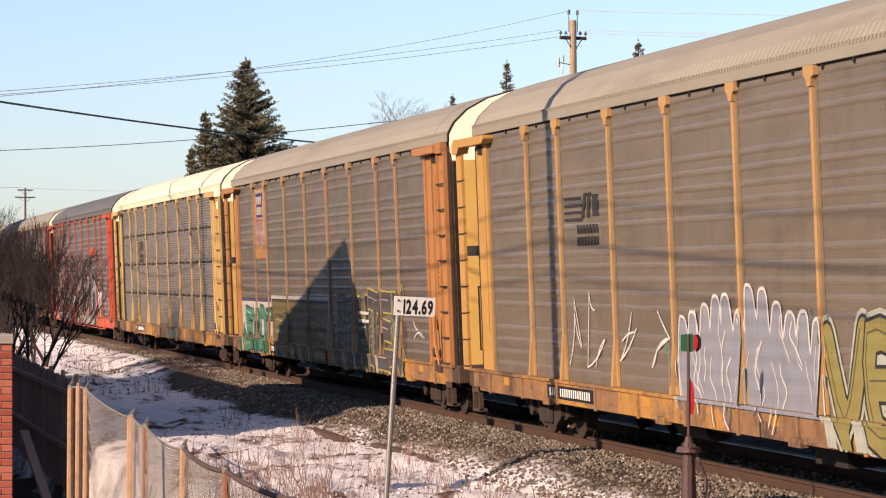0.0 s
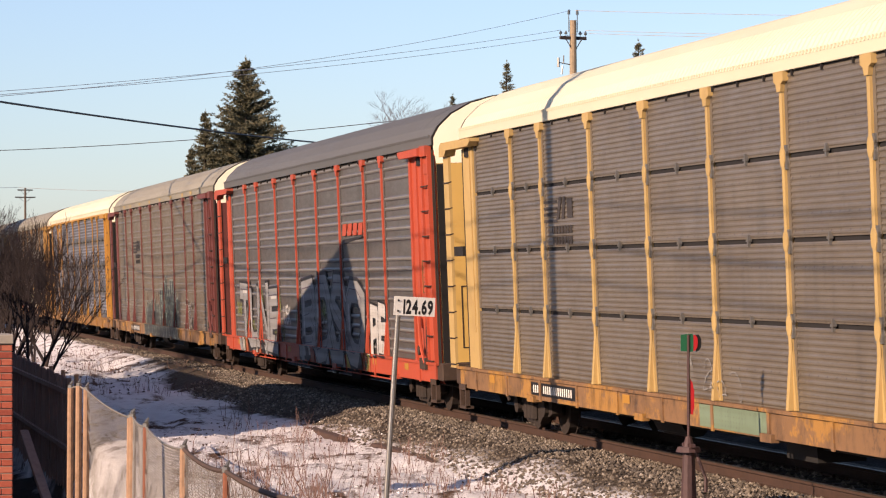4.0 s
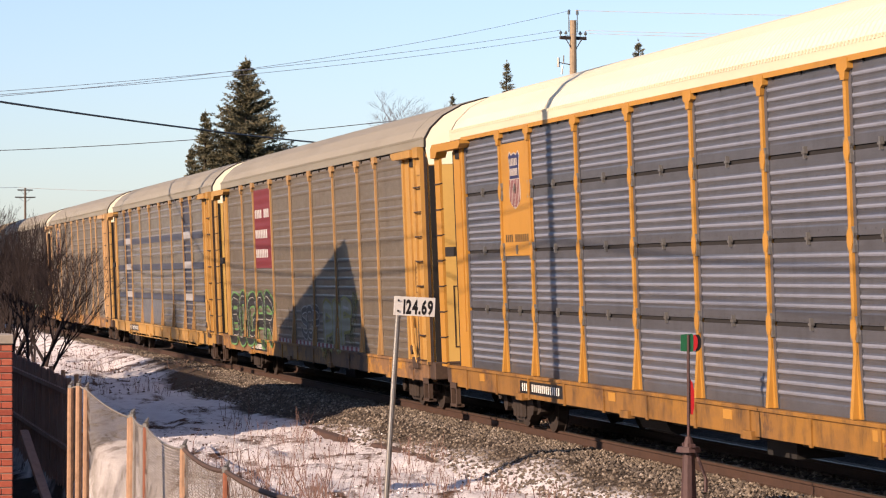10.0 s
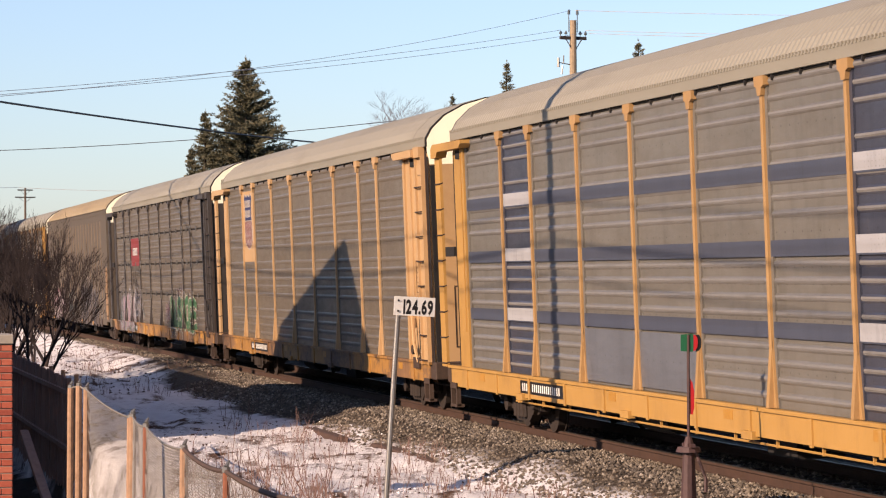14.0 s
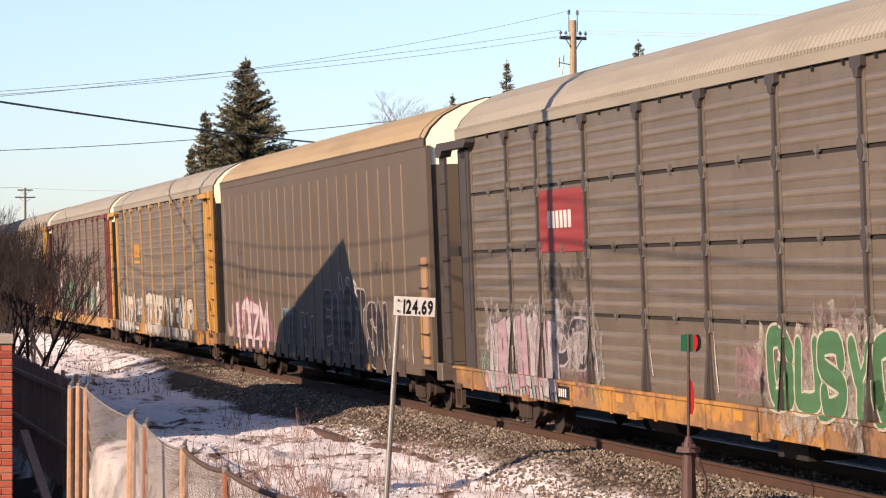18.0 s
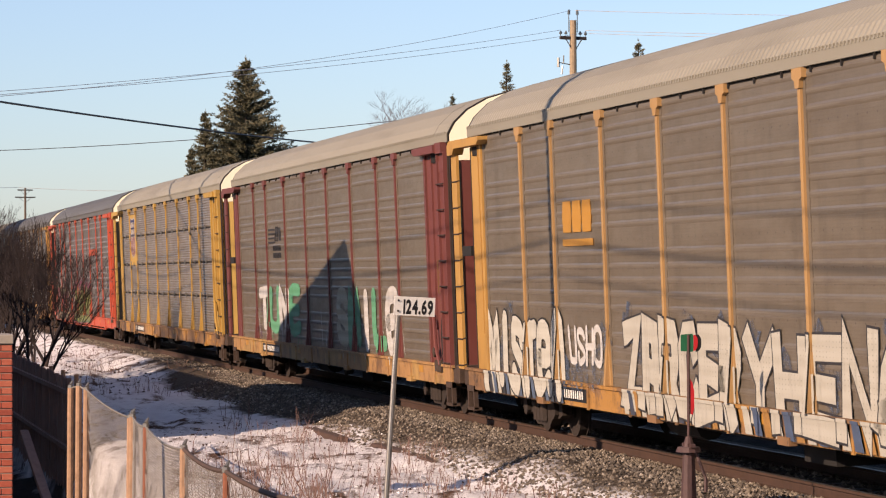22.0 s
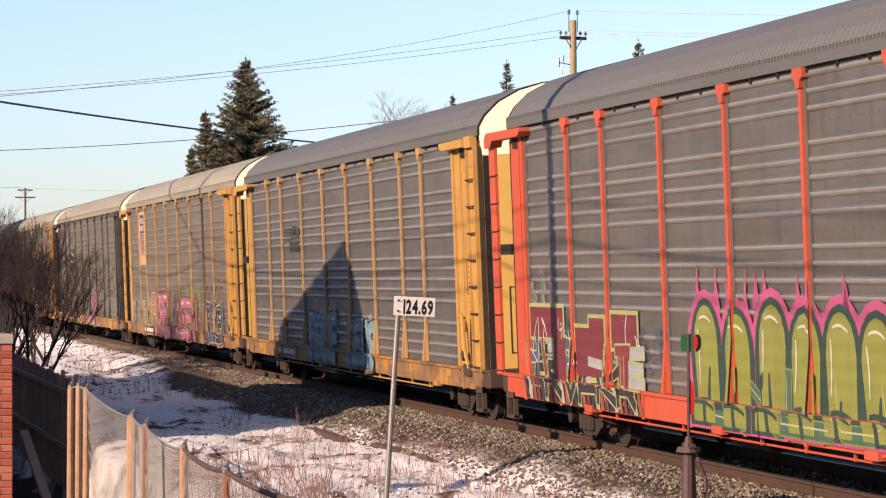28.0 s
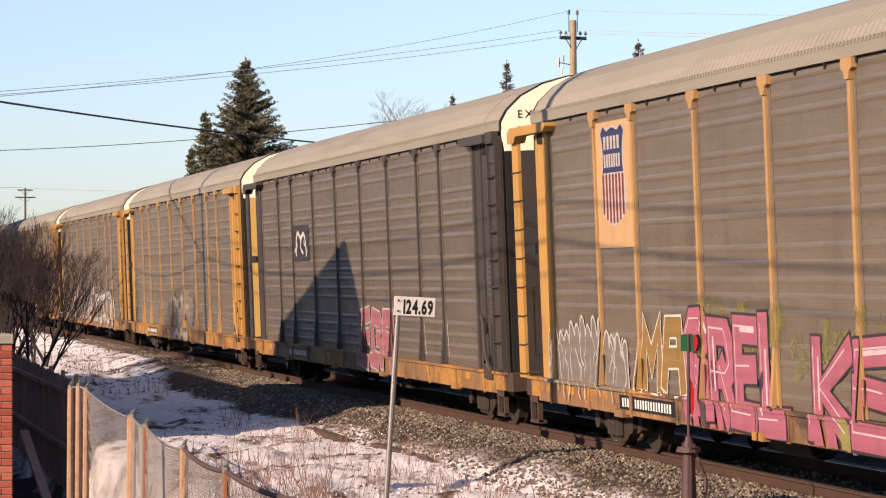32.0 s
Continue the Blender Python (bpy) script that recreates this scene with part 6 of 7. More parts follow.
crown(c, -12.4, -8.0, 0.95, 1.9, 14, (222, 218, 212), (150, 142, 130), 35, 0.022)
haze(c, -7.3, -5.4, 1.0, 1.6, (176, 140, 66), 3, 151, 0.4)
piece(c, "MA", -7.4, -5.35, 0.98, 2.12, (176, 138, 62), W, 0.34, 0.03, 36)
haze(c, -5.2, 6.4, 1.5, 2.15, (172, 168, 84), 20, 152, 0.4)
haze(c, 4.0, 7.0, 0.9, 1.4, (186, 150, 84), 5, 153, 0.5)
piece(c, "GREL", -5.3, -1.2, 0.68, 2.16, (206, 112, 136), (54, 36, 44), 0.61, 0.035, 37, shine=(236, 216, 220), inner=(240, 214, 220), drop=[(206, 112, 136), (206, 112, 136), (90, 60, 64)])
piece(c, "KEEN", -0.4, 5.0, 0.68, 1.95, (206, 112, 136), (54, 36, 44), 0.61, 0.035, 39, shine=(236, 216, 220), inner=(240, 214, 220), drop=[(206, 112, 136), (206, 112, 136), (172, 168, 84)])
piece(c, "RHOEM", 7.1, 10.7, 0.68, 1.88, (30, 28, 33), (214, 212, 214), 0.64, 0.03, 38, inner=(214, 212, 214), drop=[(46, 44, 50), (46, 44, 50), (120, 112, 104)])
for i in range(4):
    x = 7.3 + i * 0.95
    drape(c, "graffiti_loop", [(0.0, q) for q in ribbon([(x - 0.35, 1.9), (x - 0.2, 2.2), (x + 0.1, 2.25), (x + 0.35, 1.9)], 0.022, "round", True)], spray((56, 48, 44)), 0.5)
c = CARS[16]
decal(c, "emblem_plate", -7.4, -5.2, 2.9, 3.72, spray((56, 46, 44)), layer=1)
crown(c, -6.9, -5.6, 3.05, 3.55, 2, W, (70, 60, 56), 39, 0.05)
piece(c, "EGA", 0.6, 4.3, 0.72, 2.0, (196, 120, 132), (206, 200, 200), 0.51, 0.04, 40)
scribble(c, -8.0, 0.2, 0.95, 1.6, (150, 140, 140), 41, 7, 0.025)
scratches(c, W, 16)
c = CARS[17]
wild(c, -1.9, 2.2, 0.8, 2.0, 3, (190, 180, 172), (150, 140, 130), 42, cloud=(150, 140, 128))
c = CARS[18]
wild(c, -11.0, 9.0, 0.75, 2.1, 14, (216, 212, 208), (96, 92, 92), 43, weight=0.3)
c = CARS[19]
wild(c, -4.0, 6.0, 0.8, 1.8, 8, (190, 150, 150), (120, 90, 90), 44)


# ---- poles, wires ----
def cable(name, a, b, sag, r, mat, label):
    """A hanging wire between two points."""
    a, b = Vector(a), Vector(b)
    bm = bmesh.new()
    n = 24
    rings = []
    d = (b - a).normalized()
    s = d.cross(Vector((0, 0, 1))).normalized()
    t = s.cross(d)
    for i in range(n + 1):
        u = i / n
        p = a.lerp(b, u) - Vector((0, 0, sag * 4 * u * (1 - u)))
        rings.append([bm.verts.new(p + (s * math.cos(k * math.pi / 2.5) + t * math.sin(k * math.pi / 2.5)) * r) for k in range(5)])
    for i in range(n):
        for k in range(5):
            bm.faces.new((rings[i][k], rings[i][(k + 1) % 5], rings[i + 1][(k + 1) % 5], rings[i + 1][k]))
    ob = part(name, bm, mat, smooth=True)
    return tagged(ob, label, "wire", "overhead wires")


def utility_pole(x, y, base, top, r, arm, turn, mat, label, arms=((0.75, 1.0),), pins=True):
    p = thing("utility_pole", label, "utility pole", "utility poles", at=pose(x, y, base, 0, 0, turn))
    h = top - base
    bm = bmesh.new()
    put_tube(bm, (0, 0, -0.5), (0, 0, h), r * 1.25, r * 0.85, 12)
    part("shaft", bm, mat, p)
    for down, k in arms:
        z = h - down
        bm = bmesh.new()
        put_box(bm, -0.06, 0.06, -arm * k, arm * k, z - 0.07, z + 0.07)
        soft_edges(bm, 0.01)
        part("cross_arm", bm, "arm", p, "dark wooden cross arm")
        bm = bmesh.new()
        for s in (-1, 1):
            put_tube(bm, (0.07, s * arm * k * 0.6, z - 0.06), (0.07, 0, z - 0.62), 0.022, n=5)
        part("brace", bm, "arm", p)
        if pins:
            for s in (-0.95, -0.55, 0.55, 0.95):
                bm = bmesh.new()
                put_tube(bm, (0, s * arm * k, z + 0.06), (0, s * arm * k, z + 0.16), 0.015, n=5)
                put_tube(bm, (0, s * arm * k, z + 0.15), (0, s * arm * k, z + 0.22), 0.06, 0.075, n=8)
                put_tube(bm, (0, s * arm * k, z + 0.22), (0, s * arm * k, z + 0.30), 0.055, 0.03, n=8)
                part("insulator", bm, "insulator", p)
    return p


FARP = (-120.45, 31.8)
pole = utility_pole(*FARP, -0.6, 13.3, 0.17, 0.62, 12, "pole", "tall sunlit wooden utility pole with one dark cross arm")
for s in (-0.2, 0.2):
    bm = bmesh.new()
    put_tube(bm, (0, s, 13.4), (0, s, 14.2), 0.02, n=5)
    put_tube(bm, (0, s, 14.15), (0, s, 14.35), 0.07, 0.05, n=8)
    part("insulator", bm, "insulator", pole)
bm = bmesh.new()
put_tube(bm, (0, 0, 12.0), (0, -0.7, 12.1), 0.025, n=5)
put_tube(bm, (0, -0.45, 12.05), (0, -0.45, 12.4), 0.03, n=5)
put_tube(bm, (0, -0.7, 11.9), (0, -0.7, 12.3), 0.06, n=6)
put_tube(bm, (0, -0.55, 11.6), (0, -0.5, 11.95), 0.04, n=6)
part("cutout_switch", bm, "galv", pole)
utility_pole(-349.0, 25.3, -0.6, 12.95, 0.14, 1.2, 8, "pole_grey", "distant grey utility pole with two cross arms", ((0.25, 0.75), (1.1, 1.0)), False)
NEARP = [(-37.5, 1.0), (-77.3, 1.0), (-98.6, 1.0)]
for x, y in NEARP + [(NEARP[0][0] + 40, 1.0)]:
    utility_pole(x, y, -1.6, 11.4, 0.16, 1.0, 90, "pole_grey", "grey utility pole beside the yard, by the track")
for za, r in ((7.2, 0.014), (7.7, 0.022), (8.3, 0.014)):
    for i in range(2):
        a, b = NEARP[i], NEARP[i + 1]
        cable("overhead_cable", (*a, za), (*b, za), 0.55, r, "cable", "black cable slung between the yard poles")
    cable("overhead_cable", (NEARP[0][0] + 40, 1.0, za), (*NEARP[0], za), 0.55, r, "cable", "black cable slung between the yard poles")
B = (-77.3, 1.0)
for dy, zt, zb, sag in ((-0.1, 13.72, 6.86, 0.5), (-0.55, 12.88, 7.02, 0.28), (0.6, 12.8, 6.98, 0.3)):
    cable("overhead_wire", (FARP[0], FARP[1] + dy, zt), (B[0], B[1] + dy * 0.3, zb), sag, 0.008, "wire", "thin pale wire running to the tall pole")
for dy, zt in ((0.1, 13.72), (0.55, 12.88), (0.7, 12.75)):
    cable("overhead_wire", (FARP[0], FARP[1] + dy, zt), (-95.0, 78.0, zt - 1.0), 0.5, 0.010, "wire", "thin pale wire leaving the tall pole")
cable("overhead_cable", (-77.3, 1.0, 7.67), (-146.6, 31.1, 8.85), 0.28, 0.034, "cable", "thick black cable sagging across the sky")
cable("overhead_cable", (-189.5, 10.7, 10.52), (-166.0, 35.24, 11.67), 0.3, 0.024, "cable", "thin dark cable across the sky")
cable("overhead_wire", (-349, 24.5, 13.0), (-300.0, 10.0, 12.4), 0.3, 0.02, "wire", "thin wire at the distant pole")
cable("overhead_wire", (-349, 24.5, 13.0), (-340.0, 60.0, 13.2), 0.6, 0.02, "wire", "thin wire at the distant pole")


utility_pole(-95.0, 78.0, -0.6, 13.2, 0.16, 0.8, 20, "pole_grey", "grey utility pole across the field")
utility_pole(-189.5, 10.7, -0.6, 11.0, 0.15, 0.8, 100, "pole_grey", "grey utility pole down the line")
utility_pole(-166.0, 35.24, -0.6, 11.9, 0.15, 0.5, 40, "pole_grey", "grey utility pole behind the cars")
utility_pole(-146.6, 31.1, -0.6, 8.95, 0.14, 0.4, 40, "pole_grey", "short service pole behind the cars")


# ---- trees ----
def spruce(label, h, spread, seed, whorls=34, fine=1.0):
    """A spruce: a straight trunk, drooping boughs in whorls, each with many small twig tufts."""
    r = random.Random(seed)
    t = thing("spruce_tree", label, "tree", "spruce trees")
    bm = bmesh.new()
    put_tube(bm, (0, 0, -0.3), (0, 0, h * 0.98), h * 0.016, 0.02, 8)
    part("trunk", bm, "bark", t)
    verts, faces = [], []
    def tuft(p, d, s):
        side = d.cross(Vector((0, 0, 1)))
        side = (side.normalized() if side.length > 0.01 else Vector((1, 0, 0)))
        up = side.cross(d).normalized()
        for q in (side, up):
            n = len(verts)
            verts.extend([tuple(p - q * s * 0.1), tuple(p + d * s), tuple(p + q * s * 0.1), tuple(p + d * s * 0.55 - q * s * 0.3), tuple(p + d * s * 0.45 + q * s * 0.3)])
            faces.extend([(n, n + 1, n + 2), (n, n + 3, n + 2), (n, n + 4, n + 2)])
    for w in range(whorls):
        f = w / (whorls - 1)
        z = h * (0.08 + 0.90 * f)
        reach = spread * (1 - f) ** 0.88 * r.uniform(0.84, 1.1) + 0.12
        for b in range(int(10 + 12 * (1 - f))):
            a = r.uniform(0, 6.283)
            ln = reach * r.uniform(0.62, 1.08)
            droop = r.uniform(0.10, 0.34) * (1 - f) - 0.35 * f
            base = Vector((0, 0, z + r.uniform(-0.2, 0.2)))
            d = Vector((math.cos(a), math.sin(a), -droop)).normalized()
            steps = max(3, int(ln / (0.2 * fine)))
            for i in range(1, steps + 1):
                u = i / steps
                p = base + d * ln * u + Vector((0, 0, 0.25 * ln * u * u * 0.4))
                k = 9 if u > 0.3 else 5
                for _ in range(k):
                    dd = (d * 0.8 + Vector((r.uniform(-0.9, 0.9), r.uniform(-0.9, 0.9), r.uniform(-0.5, 0.4)))).normalized()
                    tuft(p + Vector((r.uniform(-0.1, 0.1), r.uniform(-0.1, 0.1), r.uniform(-0.08, 0.05))), dd, r.uniform(0.22, 0.42) * (0.7 + 0.3 * (1 - f)) * (1.15 - 0.35 * u) * fine)
    for i in range(5):
        tuft(Vector((0, 0, h * (0.95 + 0.012 * i))), Vector((r.uniform(-0.2, 0.2), r.uniform(-0.2, 0.2), 1)).normalized(), 0.4 * fine)
    from_arrays("crown", verts, faces, "needles", t)
    return t


t = spruce("large dark green spruce with drooping boughs behind the track", 14.1, 5.6, 3, 62, 0.85)
t.matrix_basis = pose(-148.0, 21.87, -0.6)
t = spruce("slender young spruce beside the large one", 11.4, 1.7, 5, 36, 0.7)
t.matrix_basis = pose(-148.45, 19.85, -0.6)
t2 = spruce("slim spruce top above the cars", 16.9, 3.4, 8, 34, 0.6)
t2.matrix_basis = pose(-184.2, 44.2, -0.6)
copy_thing(t2, pose(-153.3, 44.13, -1.7, 0, 0, 80))
copy_thing(t2, pose(-214.4, 47.3, -0.9, 0, 0, 200))
t3 = copy_thing(t, pose(-148.6, 19.2, -2.45, 0, 0, 130))


def bare_tree(name, label, h, seed, mat, stems=1, splits=5, width=0.9, thick=0.016):
    """A leafless tree or bush, grown by forking."""
    r = random.Random(seed)
    t = thing(name, label, "bush" if stems > 1 else "tree")
    verts, faces = [], []
    trunk = bmesh.new()
    def limb(p, q, a, b):
        d = (q - p).normalized()
        s = d.orthogonal().normalized()
        o = d.cross(s)
        n = len(verts)
        for c0, rr in ((p, a), (q, b)):
            for k in range(3):
                verts.append(tuple(c0 + (s * math.cos(k * 2.094) + o * math.sin(k * 2.094)) * rr))
        for k in range(3):
            faces.append((n + k, n + (k + 1) % 3, n + 3 + (k + 1) % 3, n + 3 + k))
    def grow(p, d, ln, rad, level):
        q = p
        for i in range(3):
            nd = (d + Vector((r.uniform(-0.2, 0.2), r.uniform(-0.2, 0.2), r.uniform(-0.05, 0.16)))).normalized()
            q2 = q + nd * ln / 3
            if level == 0:
                put_tube(trunk, q, q2, rad * (1 - 0.15 * i), rad * (0.85 - 0.15 * i), 7)
            else:
                limb(q, q2, rad * (1 - 0.2 * i), rad * (0.8 - 0.2 * i))
            q, d = q2, nd
            if level < splits and i > 0:
                for _ in range(r.choice((1, 2)) if level else 2):
                    side = Vector((r.uniform(-1, 1), r.uniform(-1, 1), r.uniform(0.0, 0.7)))
                    grow(q, (d * 0.9 + side * width).normalized(), ln * r.uniform(0.5, 0.72), max(rad * 0.5, 0.004), level + 1)
        if level < splits:
            grow(q, d, ln * 0.65, rad * 0.5, level + 1)
    for s in range(stems):
        d = Vector((r.uniform(-0.35, 0.35), r.uniform(-0.35, 0.35), 1)).normalized() if stems > 1 else Vector((0, 0, 1))
        grow(Vector((r.uniform(-0.3, 0.3) * (stems > 1), r.uniform(-0.3, 0.3) * (stems > 1), -0.1)), d, h * 0.36, h * thick, 0)
    part("trunk", trunk, mat, t)
    from_arrays("crown", verts, faces, mat, t)
    return t


t = bare_tree("bare_tree", "leafless tree with a fan of pale twigs behind the train", 14.4, 23, "twig", 1, 6, 0.95, 0.011)
t.matrix_basis = pose(-166.4, 38.8, -0.5) @ Matrix.Diagonal((1.7, 1.7, 1.02, 1))
t = bare_tree("bare_bush", "dark leafless bush at the snowy yard's edge", 5.6, 31, "twig_dark", 2, 4, 0.6, 0.012)
t.matrix_basis = pose(-98.5, 7.9, -0.75)
t = bare_tree("bare_bush", "tangled dark bush beside the board fence", 4.6, 37, "twig_dark", 4, 4, 0.7, 0.010)
t.matrix_basis = pose(-92.0, 6.35, -0.8)
t = bare_tree("bare_bush", "thin bare shrub against the passing train", 6.2, 41, "twig_dark", 3, 4, 0.65, 0.008)
t.matrix_basis = pose(-104.0, 7.6, -0.75)


t = bare_tree("bare_bush", "thick dark thicket at the yard's corner", 6.0, 47, "twig_dark", 6, 5, 0.6, 0.012)
t.matrix_basis = pose(-87.0, 5.55, -0.9)
t = bare_tree("bare_bush", "bushy dark sapling beside the board fence", 5.0, 53, "twig_dark", 3, 5, 0.65, 0.012)
t.matrix_basis = pose(-84.0, 6.1, -0.9)
t = bare_tree("bare_bush", "dense dark shrub beside the brick pillar", 5.2, 43, "twig_dark", 3, 5, 0.55, 0.010)
t.matrix_basis = pose(-89.8, 5.75, -0.9)


# ---- weeds ----
def weeds(name, count, box, h, seed, label):
    r = random.Random(seed)
    verts, faces = [], []
    x0, x1, y0, y1 = box
    tufts = [(r.uniform(x0, x1), r.uniform(y0, y1)) for _ in range(count // 7)]
    for _ in range(count):
        cx, cy = r.choice(tufts)
        x, y = cx + r.gauss(0, 0.22), cy + r.gauss(0, 0.18)
        p = Vector((x, y, ground_z(x, y) - 0.02))
        d = Vector((r.uniform(-0.35, 0.35), r.uniform(-0.35, 0.35), 1)).normalized()
        ln, w = h * r.uniform(0.35, 1.1), r.uniform(0.003, 0.007)
        for i in range(3):
            q = p + d * ln / 3
            n = len(verts)
            s = Vector((0.5, 0.8, 0)) * w
            verts.extend([tuple(p - s), tuple(p + s), tuple(q + s * 0.8), tuple(q - s * 0.8)])
            faces.append((n, n + 1, n + 2, n + 3))
            if i and r.random() < 0.5:
                e = q + Vector((r.uniform(-0.6, 0.6), r.uniform(-0.6, 0.6), 0.8)).normalized() * ln * 0.25
                n = len(verts)
                verts.extend([tuple(q - s * 0.6), tuple(q + s * 0.6), tuple(e + s * 0.4), tuple(e - s * 0.4)])
                faces.append((n, n + 1, n + 2, n + 3))
            p = q
            d = (d + Vector((r.uniform(-0.2, 0.2), r.uniform(-0.2, 0.2), 0))).normalized()
    ob = from_arrays(name, verts, faces, "grass")
    return tagged(ob, label, "weeds", kind="stuff")


weeds("dry_weeds", 170, (-46, -37, 5.2, 8.0), 0.5, 3, "dry reddish weed stalks sticking out of the snow")
weeds("dry_weeds", 170, (-62, -44, 8.2, 9.9), 0.4, 4, "dry weed stalks along the ballast's toe")
weeds("dry_weeds", 200, (-44, -36, 8.2, 9.9), 0.25, 6, "short dry grass along the ballast")
weeds("dry_weeds", 500, (-112, -74, 6.4, 10.8), 0.35, 8, "dead grass tufts on the far snow")
weeds("dry_weeds", 160, (-41, -35, 4.9, 6.2), 0.9, 5, "tall dry weeds beside the wire fence")


# ---- mile sign ----
sign = thing("mile_sign", "white mile sign on a slanting galvanised post beside the track", "sign", at=pose(-30.36, 5.95, -0.95, 0, 0, 0))
bm = bmesh.new()
put_tube(bm, (0.0, -0.06, 0), (-0.03, 0.16, 3.13), 0.028, 0.028, 10)
part("post", bm, "galv", sign, "galvanised pipe post")
plate_at = Matrix.Translation((0.03, 0.32, 3.14)) @ pose(0, 0, 0, 0, 0, 100) @ pose(0, 0, 0, 0, 3.0, 0)
bm = bmesh.new()
put_box(bm, -0.232, 0.232, -0.004, 0.004, -0.10, 0.10)
plate = part("plate", bm, "sign_white", sign, "white enamelled plate", plate_at)
bm = bmesh.new()
for zz in (-0.055, 0.055):
    put_tube(bm, (-0.185, -0.012, zz), (-0.185, -0.003, zz), 0.012, n=6)
part("bolts", bm, "sign_black", plate)
polys, pen = [], 0.0
for ch in "124.69":
    g = glyph(ch, 0.04)
    px = [p[0] for poly in g for p in poly]
    lo, hi = min(px), max(px)
    w = hi - lo
    polys += [[(pen + p[0] - lo, p[1]) for p in poly] for poly in g]
    pen += w + 0.075
tall = max(p[1] for poly in polys for p in poly)
bm = bmesh.new()
for poly in polys:
    bm.faces.new([bm.verts.new((-0.128 + p[0] / pen * 0.345, -0.0055, -0.076 + p[1] / tall * 0.15)) for p in poly])
part("numerals", bm, "sign_black", plate, "black numerals")

# ---- switch stand ----
stand = thing("switch_stand", "iron switch stand with green and red targets by the track", "switch stand", at=pose(-32.7, 10.0, -0.5))
bm = bmesh.new()
put_prism(bm, [(-0.28, 0.0), (0.28, 0.0), (0.14, 0.14), (-0.14, 0.14)], "y", -0.16, 0.16)
put_tube(bm, (0, 0, 0.1), (0, 0, 0.98), 0.105, 0.07, 10)
part("base", bm, "stand_iron", stand, "rusty iron column")
bm = bmesh.new()
put_tube(bm, (0, 0, 0.96), (0, 0, 1.02), 0.15, 0.13, 12)
put_tube(bm, (0, 0, 1.01), (0, 0, 1.14), 0.07, 0.035, 10)
for a in range(4):
    put_box(bm, -0.17 + 0.1 * a, -0.13 + 0.1 * a, -0.03, 0.03, 1.02, 1.06)
part("head", bm, "stand_iron", stand)
bm = bmesh.new()
put_tube(bm, (0, 0, 1.05), (0, 0, 2.32), 0.018, n=8)
part("spindle", bm, "stand_iron", stand)
bm = bmesh.new()
put_tube(bm, (0.05, 0.07, 0.96), (0.12, 0.17, 0.66), 0.02, n=6)
put_tube(bm, (0.12, 0.17, 0.66), (0.12, 0.17, 0.5), 0.024, n=6)
part("lever", bm, "stand_iron", stand)
bm = bmesh.new()
put_prism(bm, [(-0.09, 2.13), (0.05, 2.12), (0.06, 2.14), (0.06, 2.31), (0.05, 2.33), (-0.09, 2.32)], "x", -0.005, 0.005)
part("green_target", bm, "target_green", stand, "green day target")
bm = bmesh.new()
put_prism(bm, [(0.064, 2.13), (0.09, 2.14), (0.11, 2.18), (0.115, 2.23), (0.11, 2.28), (0.09, 2.31), (0.064, 2.32)], "x", -0.004, 0.004)
red = part("red_target", bm, "target_red", stand, "red day target")
bm = bmesh.new()
put_prism(bm, [(0.09, 2.12), (0.13, 2.13), (0.16, 2.18), (0.16, 2.27), (0.13, 2.32), (0.09, 2.32)], "x", -0.012, -0.006)
part("dark_target", bm, "sign_black", stand, "dark back of the target")
bm = bmesh.new()
put_prism(bm, [(0.02, 1.40), (0.05, 1.39), (0.07, 1.48), (0.07, 1.66), (0.05, 1.76), (0.02, 1.81)], "x", -0.004, 0.004)
part("lower_red_target", bm, "target_red", stand, "lower red target blade")


